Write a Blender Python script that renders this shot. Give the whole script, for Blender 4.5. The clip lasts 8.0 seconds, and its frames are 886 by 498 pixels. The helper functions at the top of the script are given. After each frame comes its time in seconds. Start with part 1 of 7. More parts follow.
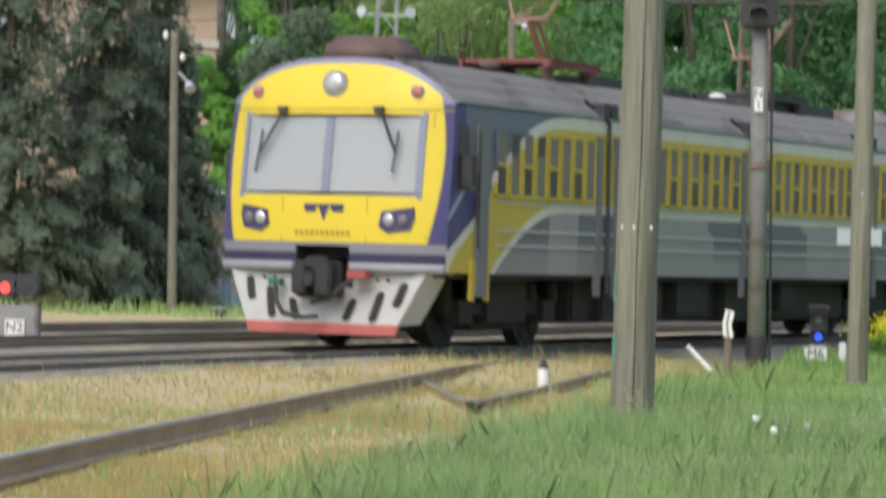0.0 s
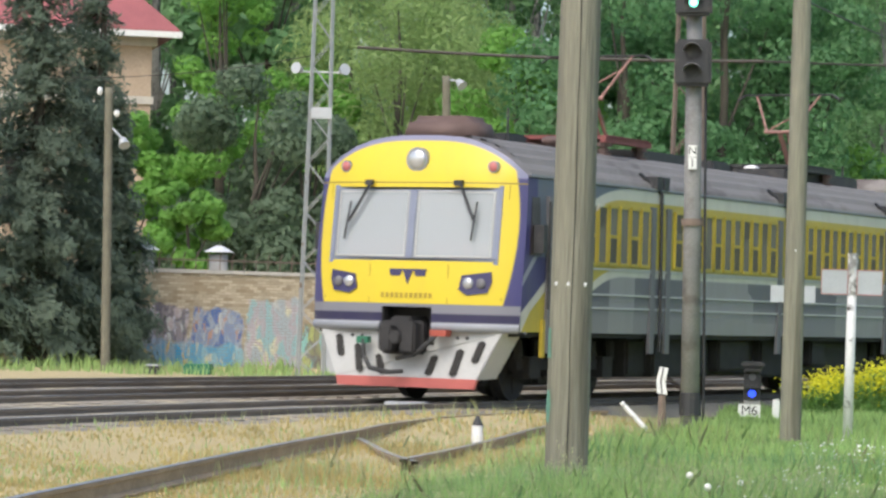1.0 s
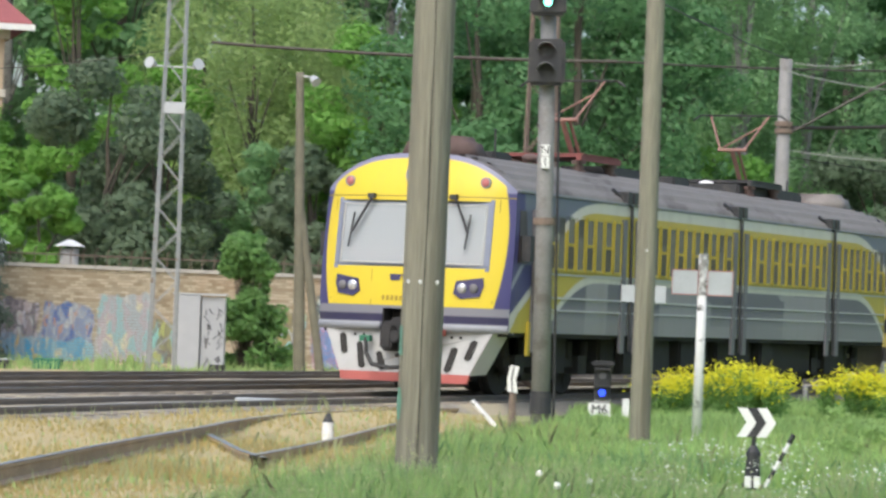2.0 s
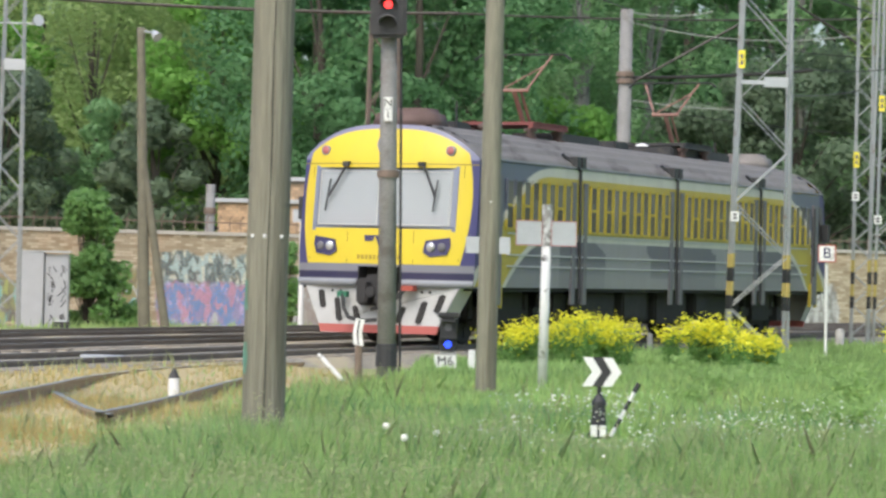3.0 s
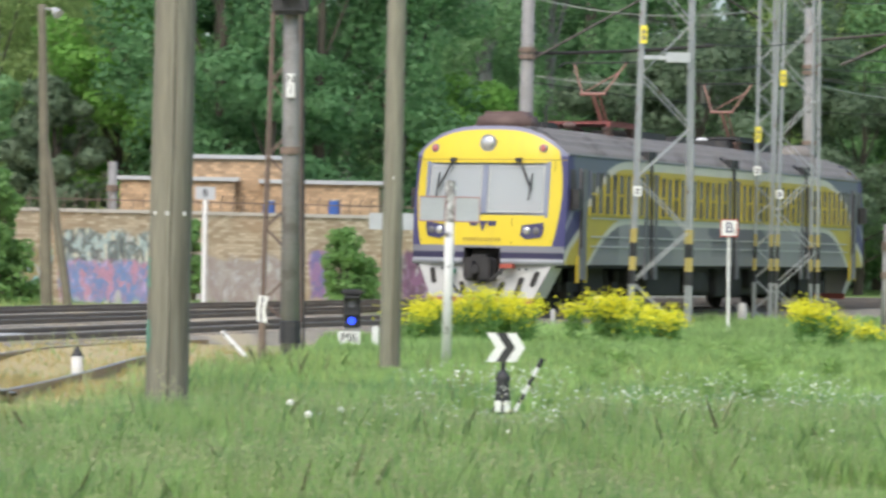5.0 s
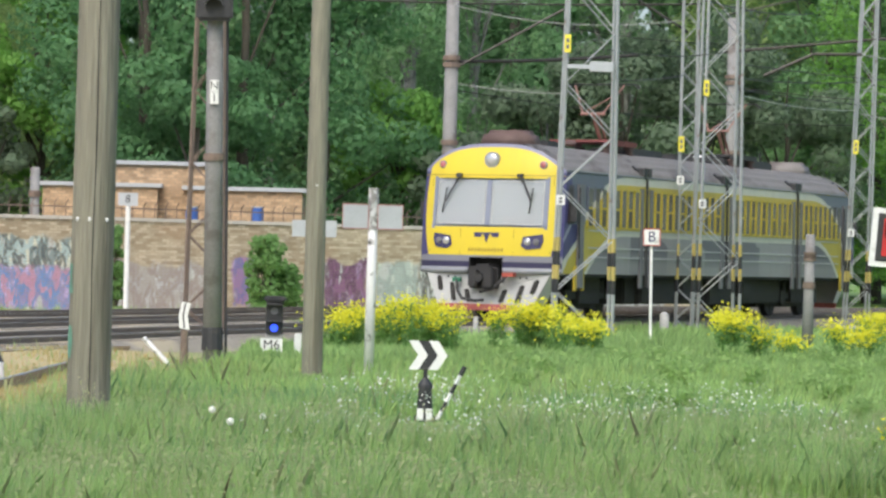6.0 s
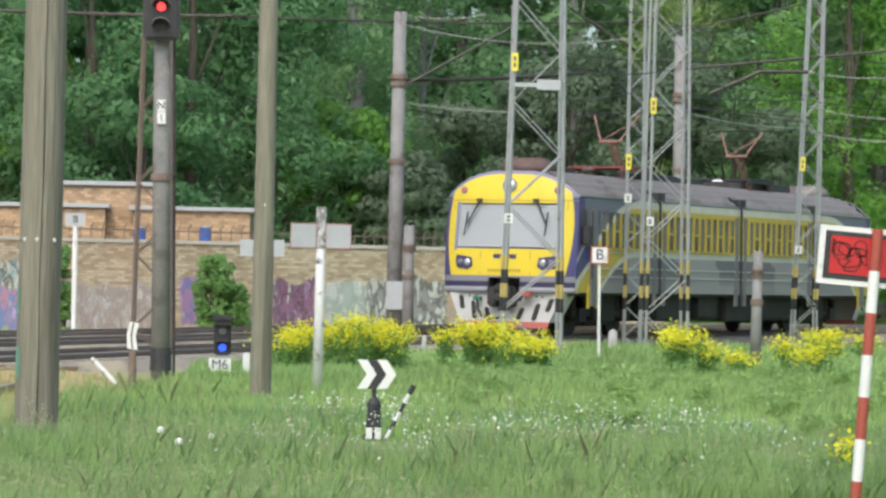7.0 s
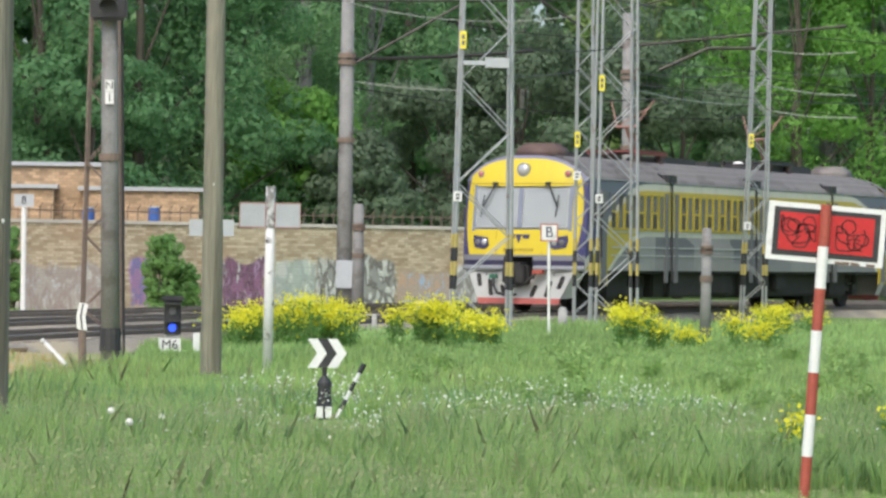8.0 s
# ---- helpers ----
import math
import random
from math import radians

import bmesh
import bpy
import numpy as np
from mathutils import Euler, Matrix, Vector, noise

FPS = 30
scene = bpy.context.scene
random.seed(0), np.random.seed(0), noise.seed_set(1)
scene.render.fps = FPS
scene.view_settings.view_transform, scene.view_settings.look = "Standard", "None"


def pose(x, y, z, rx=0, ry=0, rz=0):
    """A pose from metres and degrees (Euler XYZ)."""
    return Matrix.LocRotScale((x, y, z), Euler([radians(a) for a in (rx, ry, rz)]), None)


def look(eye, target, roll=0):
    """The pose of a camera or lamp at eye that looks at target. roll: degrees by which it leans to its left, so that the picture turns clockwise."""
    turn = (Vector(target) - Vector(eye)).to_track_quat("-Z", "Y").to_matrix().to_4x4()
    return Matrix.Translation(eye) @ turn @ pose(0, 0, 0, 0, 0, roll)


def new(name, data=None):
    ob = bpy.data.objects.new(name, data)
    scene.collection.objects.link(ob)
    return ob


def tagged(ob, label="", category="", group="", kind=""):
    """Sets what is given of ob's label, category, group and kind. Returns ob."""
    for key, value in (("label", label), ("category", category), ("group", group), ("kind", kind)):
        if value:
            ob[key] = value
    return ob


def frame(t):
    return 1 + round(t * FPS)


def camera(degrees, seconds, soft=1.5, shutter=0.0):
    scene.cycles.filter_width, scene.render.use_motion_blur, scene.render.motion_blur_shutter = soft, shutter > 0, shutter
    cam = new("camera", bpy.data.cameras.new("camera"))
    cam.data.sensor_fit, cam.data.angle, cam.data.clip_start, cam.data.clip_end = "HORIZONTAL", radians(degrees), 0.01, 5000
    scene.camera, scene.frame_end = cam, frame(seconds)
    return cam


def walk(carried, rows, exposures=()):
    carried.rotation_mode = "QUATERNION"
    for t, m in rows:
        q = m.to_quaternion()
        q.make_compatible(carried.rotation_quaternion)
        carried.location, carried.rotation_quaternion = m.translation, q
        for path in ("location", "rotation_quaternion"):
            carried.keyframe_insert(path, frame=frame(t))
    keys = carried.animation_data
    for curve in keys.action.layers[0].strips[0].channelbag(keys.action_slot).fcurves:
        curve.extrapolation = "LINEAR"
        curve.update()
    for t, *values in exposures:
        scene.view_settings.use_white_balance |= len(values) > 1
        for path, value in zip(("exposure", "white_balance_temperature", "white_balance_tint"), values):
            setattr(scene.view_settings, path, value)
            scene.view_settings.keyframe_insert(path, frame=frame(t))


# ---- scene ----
EYE = 1.26


def view(yaw, pitch, roll):
    """The pose of the standing camera: degrees to the right of north, up, and lean."""
    return pose(0, 0, EYE, 90 + pitch, 0, -yaw) @ pose(0, 0, 0, 0, 0, roll)


cam = camera(15.66, 8.0, soft=2.6, shutter=0.4)
walk(cam, [
    (0.0, view(-8.430, 0.100, 1.520)),
    (0.1, view(-8.470, 0.725, 1.280)),
    (0.2, view(-8.066, 1.190, 2.000)),
    (0.3, view(-7.660, 1.085, 1.780)),
    (0.5, view(-7.138, 0.812, 1.430)),
    (0.7, view(-7.246, 1.040, 1.460)),
    (1.0, view(-7.289, 1.139, 1.570)),
    (1.2, view(-7.083, 1.107, 1.741)),
    (1.5, view(-6.848, 1.122, 1.985)),
    (1.8, view(-5.340, 1.187, 2.004)),
    (2.0, view(-4.662, 1.173, 2.100)),
    (2.2, view(-4.253, 0.613, 1.860)),
    (3.3, view(-1.497, 0.418, 1.295)),
    (3.5, view(-2.420, 0.622, 1.260)),
    (3.7, view(-1.435, 1.464, 1.500)),
    (4.0, view(-1.690, 0.581, 0.972)),
    (4.3, view(-0.867, 0.108, 1.424)),
    (4.5, view(-0.472, -0.104, 1.165)),
    (4.8, view(-0.735, -0.145, 1.050)),
    (5.0, view(-0.143, 0.030, 1.020)),
    (5.2, view(0.632, 0.043, 0.890)),
    (6.3, view(1.452, 0.389, 1.460)),
    (6.5, view(1.838, 0.517, 1.305)),
    (6.7, view(1.977, 0.523, 1.080)),
    (7.0, view(2.138, 0.548, 1.070)),
    (7.3, view(2.728, 0.245, 0.985)),
    (7.5, view(2.977, 0.189, 0.975)),
    (7.7, view(3.030, 0.192, 0.945)),
    (8.0, view(3.041, 0.177, 0.680)),
], exposures=[(0.0, 0.28, 6350, 7), (0.5, 0.40, 6350, 7), (1.0, 0.48, 6350, 7), (5.0, 0.48, 6350, 7), (8.0, 0.41, 6350, 7)])

# ---- light: a bright overcast spring day ----
world = bpy.data.worlds.new("overcast_sky")
scene.world = world
world.use_nodes = True
wn = world.node_tree.nodes
sky = wn.new("ShaderNodeTexSky")
sky.sky_type = "NISHITA"
sky.sun_disc = False
sky.sun_elevation = radians(52)
sky.sun_rotation = radians(200)
sky.air_density, sky.dust_density, sky.ozone_density = 1.0, 4.0, 1.0
wn["Background"].inputs[1].default_value = 0.175
world.node_tree.links.new(sky.outputs[0], wn["Background"].inputs[0])
sun = new("sun", bpy.data.lights.new("sun", "SUN"))
sun.data.energy, sun.data.angle, sun.data.color = 0.9, radians(30), (1.0, 0.97, 0.93)
sun.matrix_world = look((-20, -60, 90), (0, 30, 0))


# ---- materials ----
def mat(name, col, rough=0.7, metal=0.0, scale=8.0, var=0.25, fine=60.0, bump=0.15, rand=0.0, island=0.0, stain=None, stain_at=0.62, grain=(1, 1, 1)):
    """A painted or natural surface: colour mottled at two scales, a stain colour, fine relief."""
    m = bpy.data.materials.new(name)
    m.use_nodes = True
    n, l = m.node_tree.nodes, m.node_tree.links
    b = n["Principled BSDF"]
    b.inputs["Roughness"].default_value = rough
    b.inputs["Metallic"].default_value = metal
    tc0 = n.new("ShaderNodeTexCoord")
    tc = n.new("ShaderNodeMapping")
    tc.inputs["Scale"].default_value = grain
    l.new(tc0.outputs["Object"], tc.inputs[0])
    big, small = n.new("ShaderNodeTexNoise"), n.new("ShaderNodeTexNoise")
    big.inputs["Scale"].default_value, small.inputs["Scale"].default_value = scale, fine
    big.inputs["Detail"].default_value = 6
    l.new(tc.outputs[0], big.inputs["Vector"])
    l.new(tc.outputs[0], small.inputs["Vector"])
    add = n.new("ShaderNodeMath")
    add.operation = "ADD"
    l.new(big.outputs["Fac"], add.inputs[0])
    l.new(small.outputs["Fac"], add.inputs[1])
    last = add.outputs[0]
    if rand or island:
        src = n.new("ShaderNodeNewGeometry" if island else "ShaderNodeObjectInfo")
        out = src.outputs["Random Per Island" if island else "Random"]
        k = n.new("ShaderNodeMath")
        k.operation = "MULTIPLY_ADD"
        l.new(out, k.inputs[0])
        k.inputs[1].default_value = (island or rand) * 2
        k.inputs[2].default_value = -(island or rand)
        s = n.new("ShaderNodeMath")
        s.operation = "ADD"
        l.new(last, s.inputs[0])
        l.new(k.outputs[0], s.inputs[1])
        last = s.outputs[0]
    ramp = n.new("ShaderNodeMapRange")
    ramp.inputs[1].default_value, ramp.inputs[2].default_value = 0.5, 1.5
    ramp.inputs[3].default_value, ramp.inputs[4].default_value = 1 - var, 1 + var
    l.new(last, ramp.inputs[0])
    mul = n.new("ShaderNodeVectorMath")
    mul.operation = "SCALE"
    mul.inputs[0].default_value = col
    l.new(ramp.outputs[0], mul.inputs["Scale"])
    colour = mul.outputs[0]
    if stain:
        st = n.new("ShaderNodeTexNoise")
        st.inputs["Scale"].default_value, st.inputs["Detail"].default_value = scale * 0.6, 8
        l.new(tc.outputs[0], st.inputs["Vector"])
        r2 = n.new("ShaderNodeMapRange")
        r2.inputs[1].default_value, r2.inputs[2].default_value = stain_at - 0.06, stain_at + 0.06
        l.new(st.outputs["Fac"], r2.inputs[0])
        mx = n.new("ShaderNodeMix")
        mx.data_type = "RGBA"
        l.new(r2.outputs[0], mx.inputs[0])
        l.new(colour, mx.inputs[6])
        mx.inputs[7].default_value = (*stain, 1)
        colour = mx.outputs[2]
    l.new(colour, b.inputs["Base Color"])
    if bump:
        bp = n.new("ShaderNodeBump")
        bp.inputs["Strength"].default_value = bump
        bp.inputs["Distance"].default_value = 0.02
        l.new(add.outputs[0], bp.inputs["Height"])
        l.new(bp.outputs[0], b.inputs["Normal"])
    return m


def leaf_mat(name, col, var=0.26, thin=0.55):
    m = mat(name, col, 0.55, 0, 0.25, var, 2.0, 0, island=0.2)
    b = m.node_tree.nodes["Principled BSDF"]
    b.inputs["Subsurface Weight"].default_value = 0.0
    b.inputs["Specular IOR Level"].default_value = 0.3
    n, l = m.node_tree.nodes, m.node_tree.links
    tr = n.new("ShaderNodeBsdfTranslucent")
    l.new(b.inputs["Base Color"].links[0].from_socket, tr.inputs["Color"])
    mx = n.new("ShaderNodeMixShader")
    mx.inputs[0].default_value = thin
    l.new(b.outputs[0], mx.inputs[1])
    l.new(tr.outputs[0], mx.inputs[2])
    l.new(mx.outputs[0], n["Material Output"].inputs[0])
    return m


def glow(name, col, strength):
    m = bpy.data.materials.new(name)
    m.use_nodes = True
    b = m.node_tree.nodes["Principled BSDF"]
    b.inputs["Base Color"].default_value = (*col, 1)
    b.inputs["Emission Color"].default_value = (*col, 1)
    b.inputs["Emission Strength"].default_value = strength
    return m


WOOD = mat("weathered_wood", (0.22, 0.21, 0.16), 0.9, 0, 9, 0.4, 60, 0.8, stain=(0.12, 0.11, 0.08), stain_at=0.60, grain=(1, 1, 0.05))
WOOD_FAR = mat("old_grey_wood", (0.16, 0.15, 0.11), 0.9, 0, 3, 0.3, 30, 0.4)
TEAL = mat("teal_spray_paint", (0.12, 0.27, 0.20), 0.6, 0, 12, 0.3)
CONCRETE = mat("concrete", (0.38, 0.37, 0.35), 0.85, 0, 4, 0.2, 50, 0.3, stain=(0.18, 0.17, 0.16), stain_at=0.66)
CONCRETE_OLD = mat("old_concrete", (0.245, 0.24, 0.235), 0.9, 0, 3, 0.3, 40, 0.4, stain=(0.15, 0.13, 0.12), stain_at=0.6)
STEEL = mat("galvanised_steel", (0.42, 0.43, 0.43), 0.5, 0.5, 6, 0.2, 50, 0.1, stain=(0.25, 0.17, 0.12), stain_at=0.68)
RUST_STEEL = mat("rusty_steel", (0.20, 0.15, 0.12), 0.8, 0.2, 6, 0.35, 50, 0.2)
RAIL_SIDE = mat("rail_rust", (0.20, 0.175, 0.15), 0.8, 0.1, 2, 0.3, 30, 0.2)
OLD_RAIL = mat("overgrown_rail_rust", (0.36, 0.28, 0.19), 0.85, 0.1, 2, 0.35, 30, 0.2)
RAIL_TOP = mat("rail_polished", (0.52, 0.51, 0.50), 0.35, 0.8, 2, 0.15, 30, 0.05)
BALLAST = mat("ballast_stone", (0.29, 0.26, 0.21), 0.95, 0, 1.2, 0.35, 14, 1.0, stain=(0.42, 0.36, 0.25), stain_at=0.55)
SLEEPER = mat("sleeper_wood", (0.22, 0.19, 0.155), 0.95, 0, 2, 0.3, 30, 0.4, island=0.3)
BLACK = mat("black_paint", (0.030, 0.030, 0.032), 0.55, 0, 10, 0.3, 60, 0.1, stain=(0.06, 0.055, 0.05))
WHITE = mat("white_paint", (0.72, 0.72, 0.70), 0.6, 0, 7, 0.12, 50, 0.1, stain=(0.45, 0.43, 0.40), stain_at=0.66)
PEELED = mat("peeling_white_paint", (0.74, 0.73, 0.72), 0.7, 0, 14, 0.1, 50, 0.3, stain=(0.10, 0.09, 0.08), stain_at=0.64)
RED = mat("red_paint", (0.36, 0.075, 0.05), 0.55, 0, 8, 0.2, 50, 0.1)
SIGN_RED = mat("red_sign_face", (0.50, 0.022, 0.024), 0.4, 0, 6, 0.15, 40, 0.05)
YELLOW_TAG = mat("yellow_plate", (0.80, 0.68, 0.06), 0.5, 0, 8, 0.15)
BLUE = mat("blue_paint", (0.05, 0.12, 0.38), 0.5, 0, 8, 0.2)
GREEN_BOX = mat("green_paint", (0.03, 0.16, 0.09), 0.6, 0, 8, 0.2)
GREY_BOX = mat("grey_cabinet_paint", (0.40, 0.41, 0.43), 0.5, 0, 3, 0.1, 40, 0.05, stain=(0.27, 0.27, 0.28), stain_at=0.7)
SIGN_GREY = mat("faded_sign_back", (0.42, 0.44, 0.46), 0.5, 0.1, 6, 0.12, 40, 0.05)
DARK = mat("dark_underframe", (0.030, 0.028, 0.026), 0.8, 0.1, 4, 0.4, 30, 0.3)
COUPLER = mat("coupler_steel", (0.035, 0.033, 0.033), 0.65, 0.2, 6, 0.4, 40, 0.3)
RUBBER = mat("rubber_hose", (0.03, 0.03, 0.03), 0.6)
WIRE = mat("wire_dark", (0.06, 0.055, 0.05), 0.5, 0.6)
WIRE_PALE = mat("wire_pale_copper", (0.30, 0.32, 0.29), 0.5, 0.3)
LEAF_DARK = leaf_mat("leaf_dark_oak", (0.155, 0.31, 0.135))
LEAF_BRIGHT = leaf_mat("leaf_bright_maple", (0.22, 0.43, 0.095))
LEAF_WILLOW = leaf_mat("leaf_willow", (0.32, 0.44, 0.165))
LEAF_BIRCH = leaf_mat("leaf_birch", (0.24, 0.41, 0.19))
NEEDLE = leaf_mat("needle_spruce", (0.175, 0.225, 0.165))
NEEDLE_PINE = leaf_mat("needle_pine", (0.185, 0.255, 0.16))
BUSH = leaf_mat("leaf_bush", (0.22, 0.39, 0.13))
BARK = mat("bark", (0.075, 0.065, 0.05), 0.95, 0, 2, 0.3, 12, 0.5)
BIRCH_BARK = mat("birch_bark", (0.24, 0.235, 0.22), 0.8, 0, 3, 0.3, 12, 0.3, stain=(0.05, 0.05, 0.05))
BLADE = leaf_mat("grass_blade", (0.40, 0.56, 0.21), 0.35)
BLADE_COOL = leaf_mat("cool_grass_blade", (0.28, 0.45, 0.20), 0.3)
BLADE_LIME = leaf_mat("lime_grass_blade", (0.50, 0.63, 0.22), 0.3)
BLADE_BROWN = leaf_mat("brown_stalk", (0.40, 0.37, 0.22), 0.3)
BLADE_DRY = leaf_mat("dry_grass_blade", (0.56, 0.46, 0.20), 0.25)
BLADE_SEED = leaf_mat("seed_head", (0.50, 0.53, 0.28), 0.3)
PETAL = leaf_mat("yellow_petal", (0.84, 0.80, 0.06), 0.1, 0.35)
HAZARD = mat("faded_hazard_yellow", (0.44, 0.35, 0.11), 0.6, 0, 8, 0.2)
PETAL_WHITE = leaf_mat("white_petal", (0.86, 0.86, 0.78), 0.05, 0.25)
ROOF_GREY = mat("train_roof_paint", (0.225, 0.205, 0.19), 0.65, 0.1, 1.5, 0.2, 25, 0.15, stain=(0.14, 0.12, 0.11), stain_at=0.6)
DOME = mat("roof_dome_rust", (0.13, 0.085, 0.075), 0.7, 0.1, 4, 0.25)
PANTO_RED = mat("pantograph_red", (0.20, 0.06, 0.055), 0.6, 0.1, 6, 0.3)
PANTO_ARM = mat("pantograph_arm", (0.30, 0.165, 0.135), 0.6, 0.1, 6, 0.3)
T_WHITE = mat("train_white", (0.45, 0.45, 0.44), 0.5, 0, 4, 0.12, 40, 0.05, stain=(0.42, 0.40, 0.38), stain_at=0.68)
T_GREY = mat("train_grey", (0.25, 0.26, 0.28), 0.5, 0, 4, 0.12, 40, 0.05)
T_STRIP = mat("train_strip_grey", (0.15, 0.145, 0.155), 0.5, 0, 4, 0.15, 40, 0.05)
T_FRAME = mat("windscreen_frame_grey", (0.20, 0.22, 0.30), 0.5, 0, 4, 0.12, 40, 0.05)
T_NAVY = mat("train_navy", (0.045, 0.04, 0.11), 0.45, 0, 4, 0.15, 40, 0.05)
T_PURPLE = mat("train_purple", (0.09, 0.08, 0.22), 0.4, 0, 4, 0.12, 40, 0.05)
T_YELLOW = mat("train_yellow", (0.70, 0.50, 0.02), 0.4, 0, 3, 0.08, 40, 0.03)
T_DULL = mat("train_dull_yellow", (0.46, 0.345, 0.035), 0.5, 0, 3, 0.15, 40, 0.03)
T_SKIRT_RED = mat("skirt_red", (0.42, 0.11, 0.095), 0.55, 0, 4, 0.15)
# near-black that stands in for the unlit inside behind windows
WIN_SHADE = mat("window_interior_shade", (0.03, 0.022, 0.02), 0.3)
LAMP_GLASS = mat("lamp_glass", (0.55, 0.55, 0.56), 0.08, 0.6)
MARKER = mat("marker_lens", (0.45, 0.14, 0.14), 0.2)
RED_LIGHT = glow("red_signal_light", (1.0, 0.04, 0.04), 2.2)
GREEN_LIGHT = glow("green_signal_light", (0.25, 1.0, 0.7), 3.0)
BLUE_LIGHT = glow("blue_signal_light", (0.03, 0.08, 1.0), 1.4)


def glass_mat(name, col, rough, alpha_t):
    """A pane: part clear, part an opaque film of the given colour."""
    m = bpy.data.materials.new(name)
    m.use_nodes = True
    n, l = m.node_tree.nodes, m.node_tree.links
    b = n["Principled BSDF"]
    b.inputs["Base Color"].default_value = (*col, 1)
    b.inputs["Roughness"].default_value = rough
    tr = n.new("ShaderNodeBsdfTransparent")
    mx = n.new("ShaderNodeMixShader")
    mx.inputs[0].default_value = alpha_t
    l.new(tr.outputs[0], mx.inputs[1])
    l.new(b.outputs[0], mx.inputs[2])
    l.new(mx.outputs[0], n["Material Output"].inputs[0])
    return m


# the windscreen's pale grey film stands in for mirrored sky
SCREEN = glass_mat("windscreen_glass_sky_tint", (0.50, 0.53, 0.55), 0.08, 0.58)
SIDE_GLASS = glass_mat("side_window_glass", (0.20, 0.20, 0.17), 0.10, 0.85)


# ---- mesh helpers ----
def box(bm, x0, x1, y0, y1, z0, z1, m=None):
    r = bmesh.ops.create_cube(bm, size=1.0)["verts"]
    c = Matrix.Translation(((x0 + x1) / 2, (y0 + y1) / 2, (z0 + z1) / 2)) @ Matrix.Diagonal((x1 - x0, y1 - y0, z1 - z0, 1))
    bmesh.ops.transform(bm, matrix=(m @ c) if m else c, verts=r)
    return r


def rod(bm, a, b, r0, r1=None, seg=8):
    """A tapered rod from a to b."""
    a, b = Vector(a), Vector(b)
    d = b - a
    v = bmesh.ops.create_cone(bm, cap_ends=True, segments=seg, radius1=r0, radius2=r0 if r1 is None else r1, depth=d.length)["verts"]
    q = Vector((0, 0, 1)).rotation_difference(d.normalized()).to_matrix().to_4x4()
    bmesh.ops.transform(bm, matrix=Matrix.Translation((a + b) / 2) @ q, verts=v)
    return v


def angle_bar(bm, a, b, w):
    """A steel bar of square section from a to b."""
    return rod(bm, a, b, w * 0.7, None, 4)


def ball(bm, c, rx, ry, rz, seg=12):
    v = bmesh.ops.create_uvsphere(bm, u_segments=seg, v_segments=seg // 2 + 2, radius=1.0)["verts"]
    bmesh.ops.transform(bm, matrix=Matrix.Translation(c) @ Matrix.Diagonal((rx, ry, rz, 1)), verts=v)
    return v


def to_mesh(name, bm, material, smooth=False):
    me = bpy.data.meshes.new(name)
    bm.to_mesh(me)
    bm.free()
    me.materials.append(material)
    if smooth:
        for p in me.polygons:
            p.use_smooth = True
    return me


def part(name, bm, material, parent=None, label="", smooth=False, bevel=0.0):
    if bevel:
        bmesh.ops.bevel(bm, geom=bm.edges[:], offset=bevel, segments=2, affect="EDGES", clamp_overlap=True)
    ob = new(name, to_mesh(name, bm, material, smooth))
    if parent:
        ob.parent = parent
    if label:
        tagged(ob, label)
    return ob


def thing(name, m, label, category, group="", kind=""):
    ob = new(name)
    ob.empty_display_size = 0.2
    ob.matrix_world = m
    return tagged(ob, label, category, group, kind)


def quads_mesh(name, verts, nper, material, ob_name=None):
    """A mesh of loose n-gons from an array (k * nper, 3)."""
    me = bpy.data.meshes.new(name)
    k = len(verts) // nper
    me.vertices.add(len(verts))
    me.vertices.foreach_set("co", np.asarray(verts, dtype=np.float32).ravel())
    me.loops.add(k * nper)
    me.loops.foreach_set("vertex_index", np.arange(k * nper, dtype=np.int32))
    me.polygons.add(k)
    me.polygons.foreach_set("loop_start", np.arange(0, k * nper, nper, dtype=np.int32))
    me.polygons.foreach_set("loop_total", np.full(k, nper, dtype=np.int32))
    me.materials.append(material)
    me.update(calc_edges=True)
    return me


def strip_mesh(pts, left, right, z, material, name, bm=None):
    """A ribbon along plan points, from left to right offsets."""
    own = bm or bmesh.new()
    prev = None
    for i, (x, y) in enumerate(pts):
        a, b = pts[max(i - 1, 0)], pts[min(i + 1, len(pts) - 1)]
        d = Vector((b[0] - a[0], b[1] - a[1])).normalized()
        nx, ny = d.y, -d.x
        row = [own.verts.new((x + nx * o, y + ny * o, z)) for o in (left, right)]
        if prev:
            own.faces.new((prev[0], prev[1], row[1], row[0]))
        prev = row
    return own


# ---- the line of the main track ----
ARC_X, ARC_Y, ARC_A, ARC_K = -7.793, 40.812, 0.2976, 0.003104


def heading(s):
    """Radians east of north; the curve tightens past 32 m and then stays even."""
    u = max(0.0, min(s, 52) - 32)
    return ARC_A + ARC_K * s + 3.1e-4 * u * u + (0.0124 * (s - 52) if s > 52 else 0.0)


def trace():
    """Points of the main track every quarter metre, from -60 to 100 m."""
    line = {0: (ARC_X, ARC_Y)}
    for way in (1, -1):
        x, y = ARC_X, ARC_Y
        for i in range(1, 401 if way > 0 else 241):
            a = heading(way * (i - 0.5) * 0.25)
            x, y = x + way * 0.25 * math.sin(a), y + way * 0.25 * math.cos(a)
            line[way * i] = (x, y)
    return line


LINE = trace()


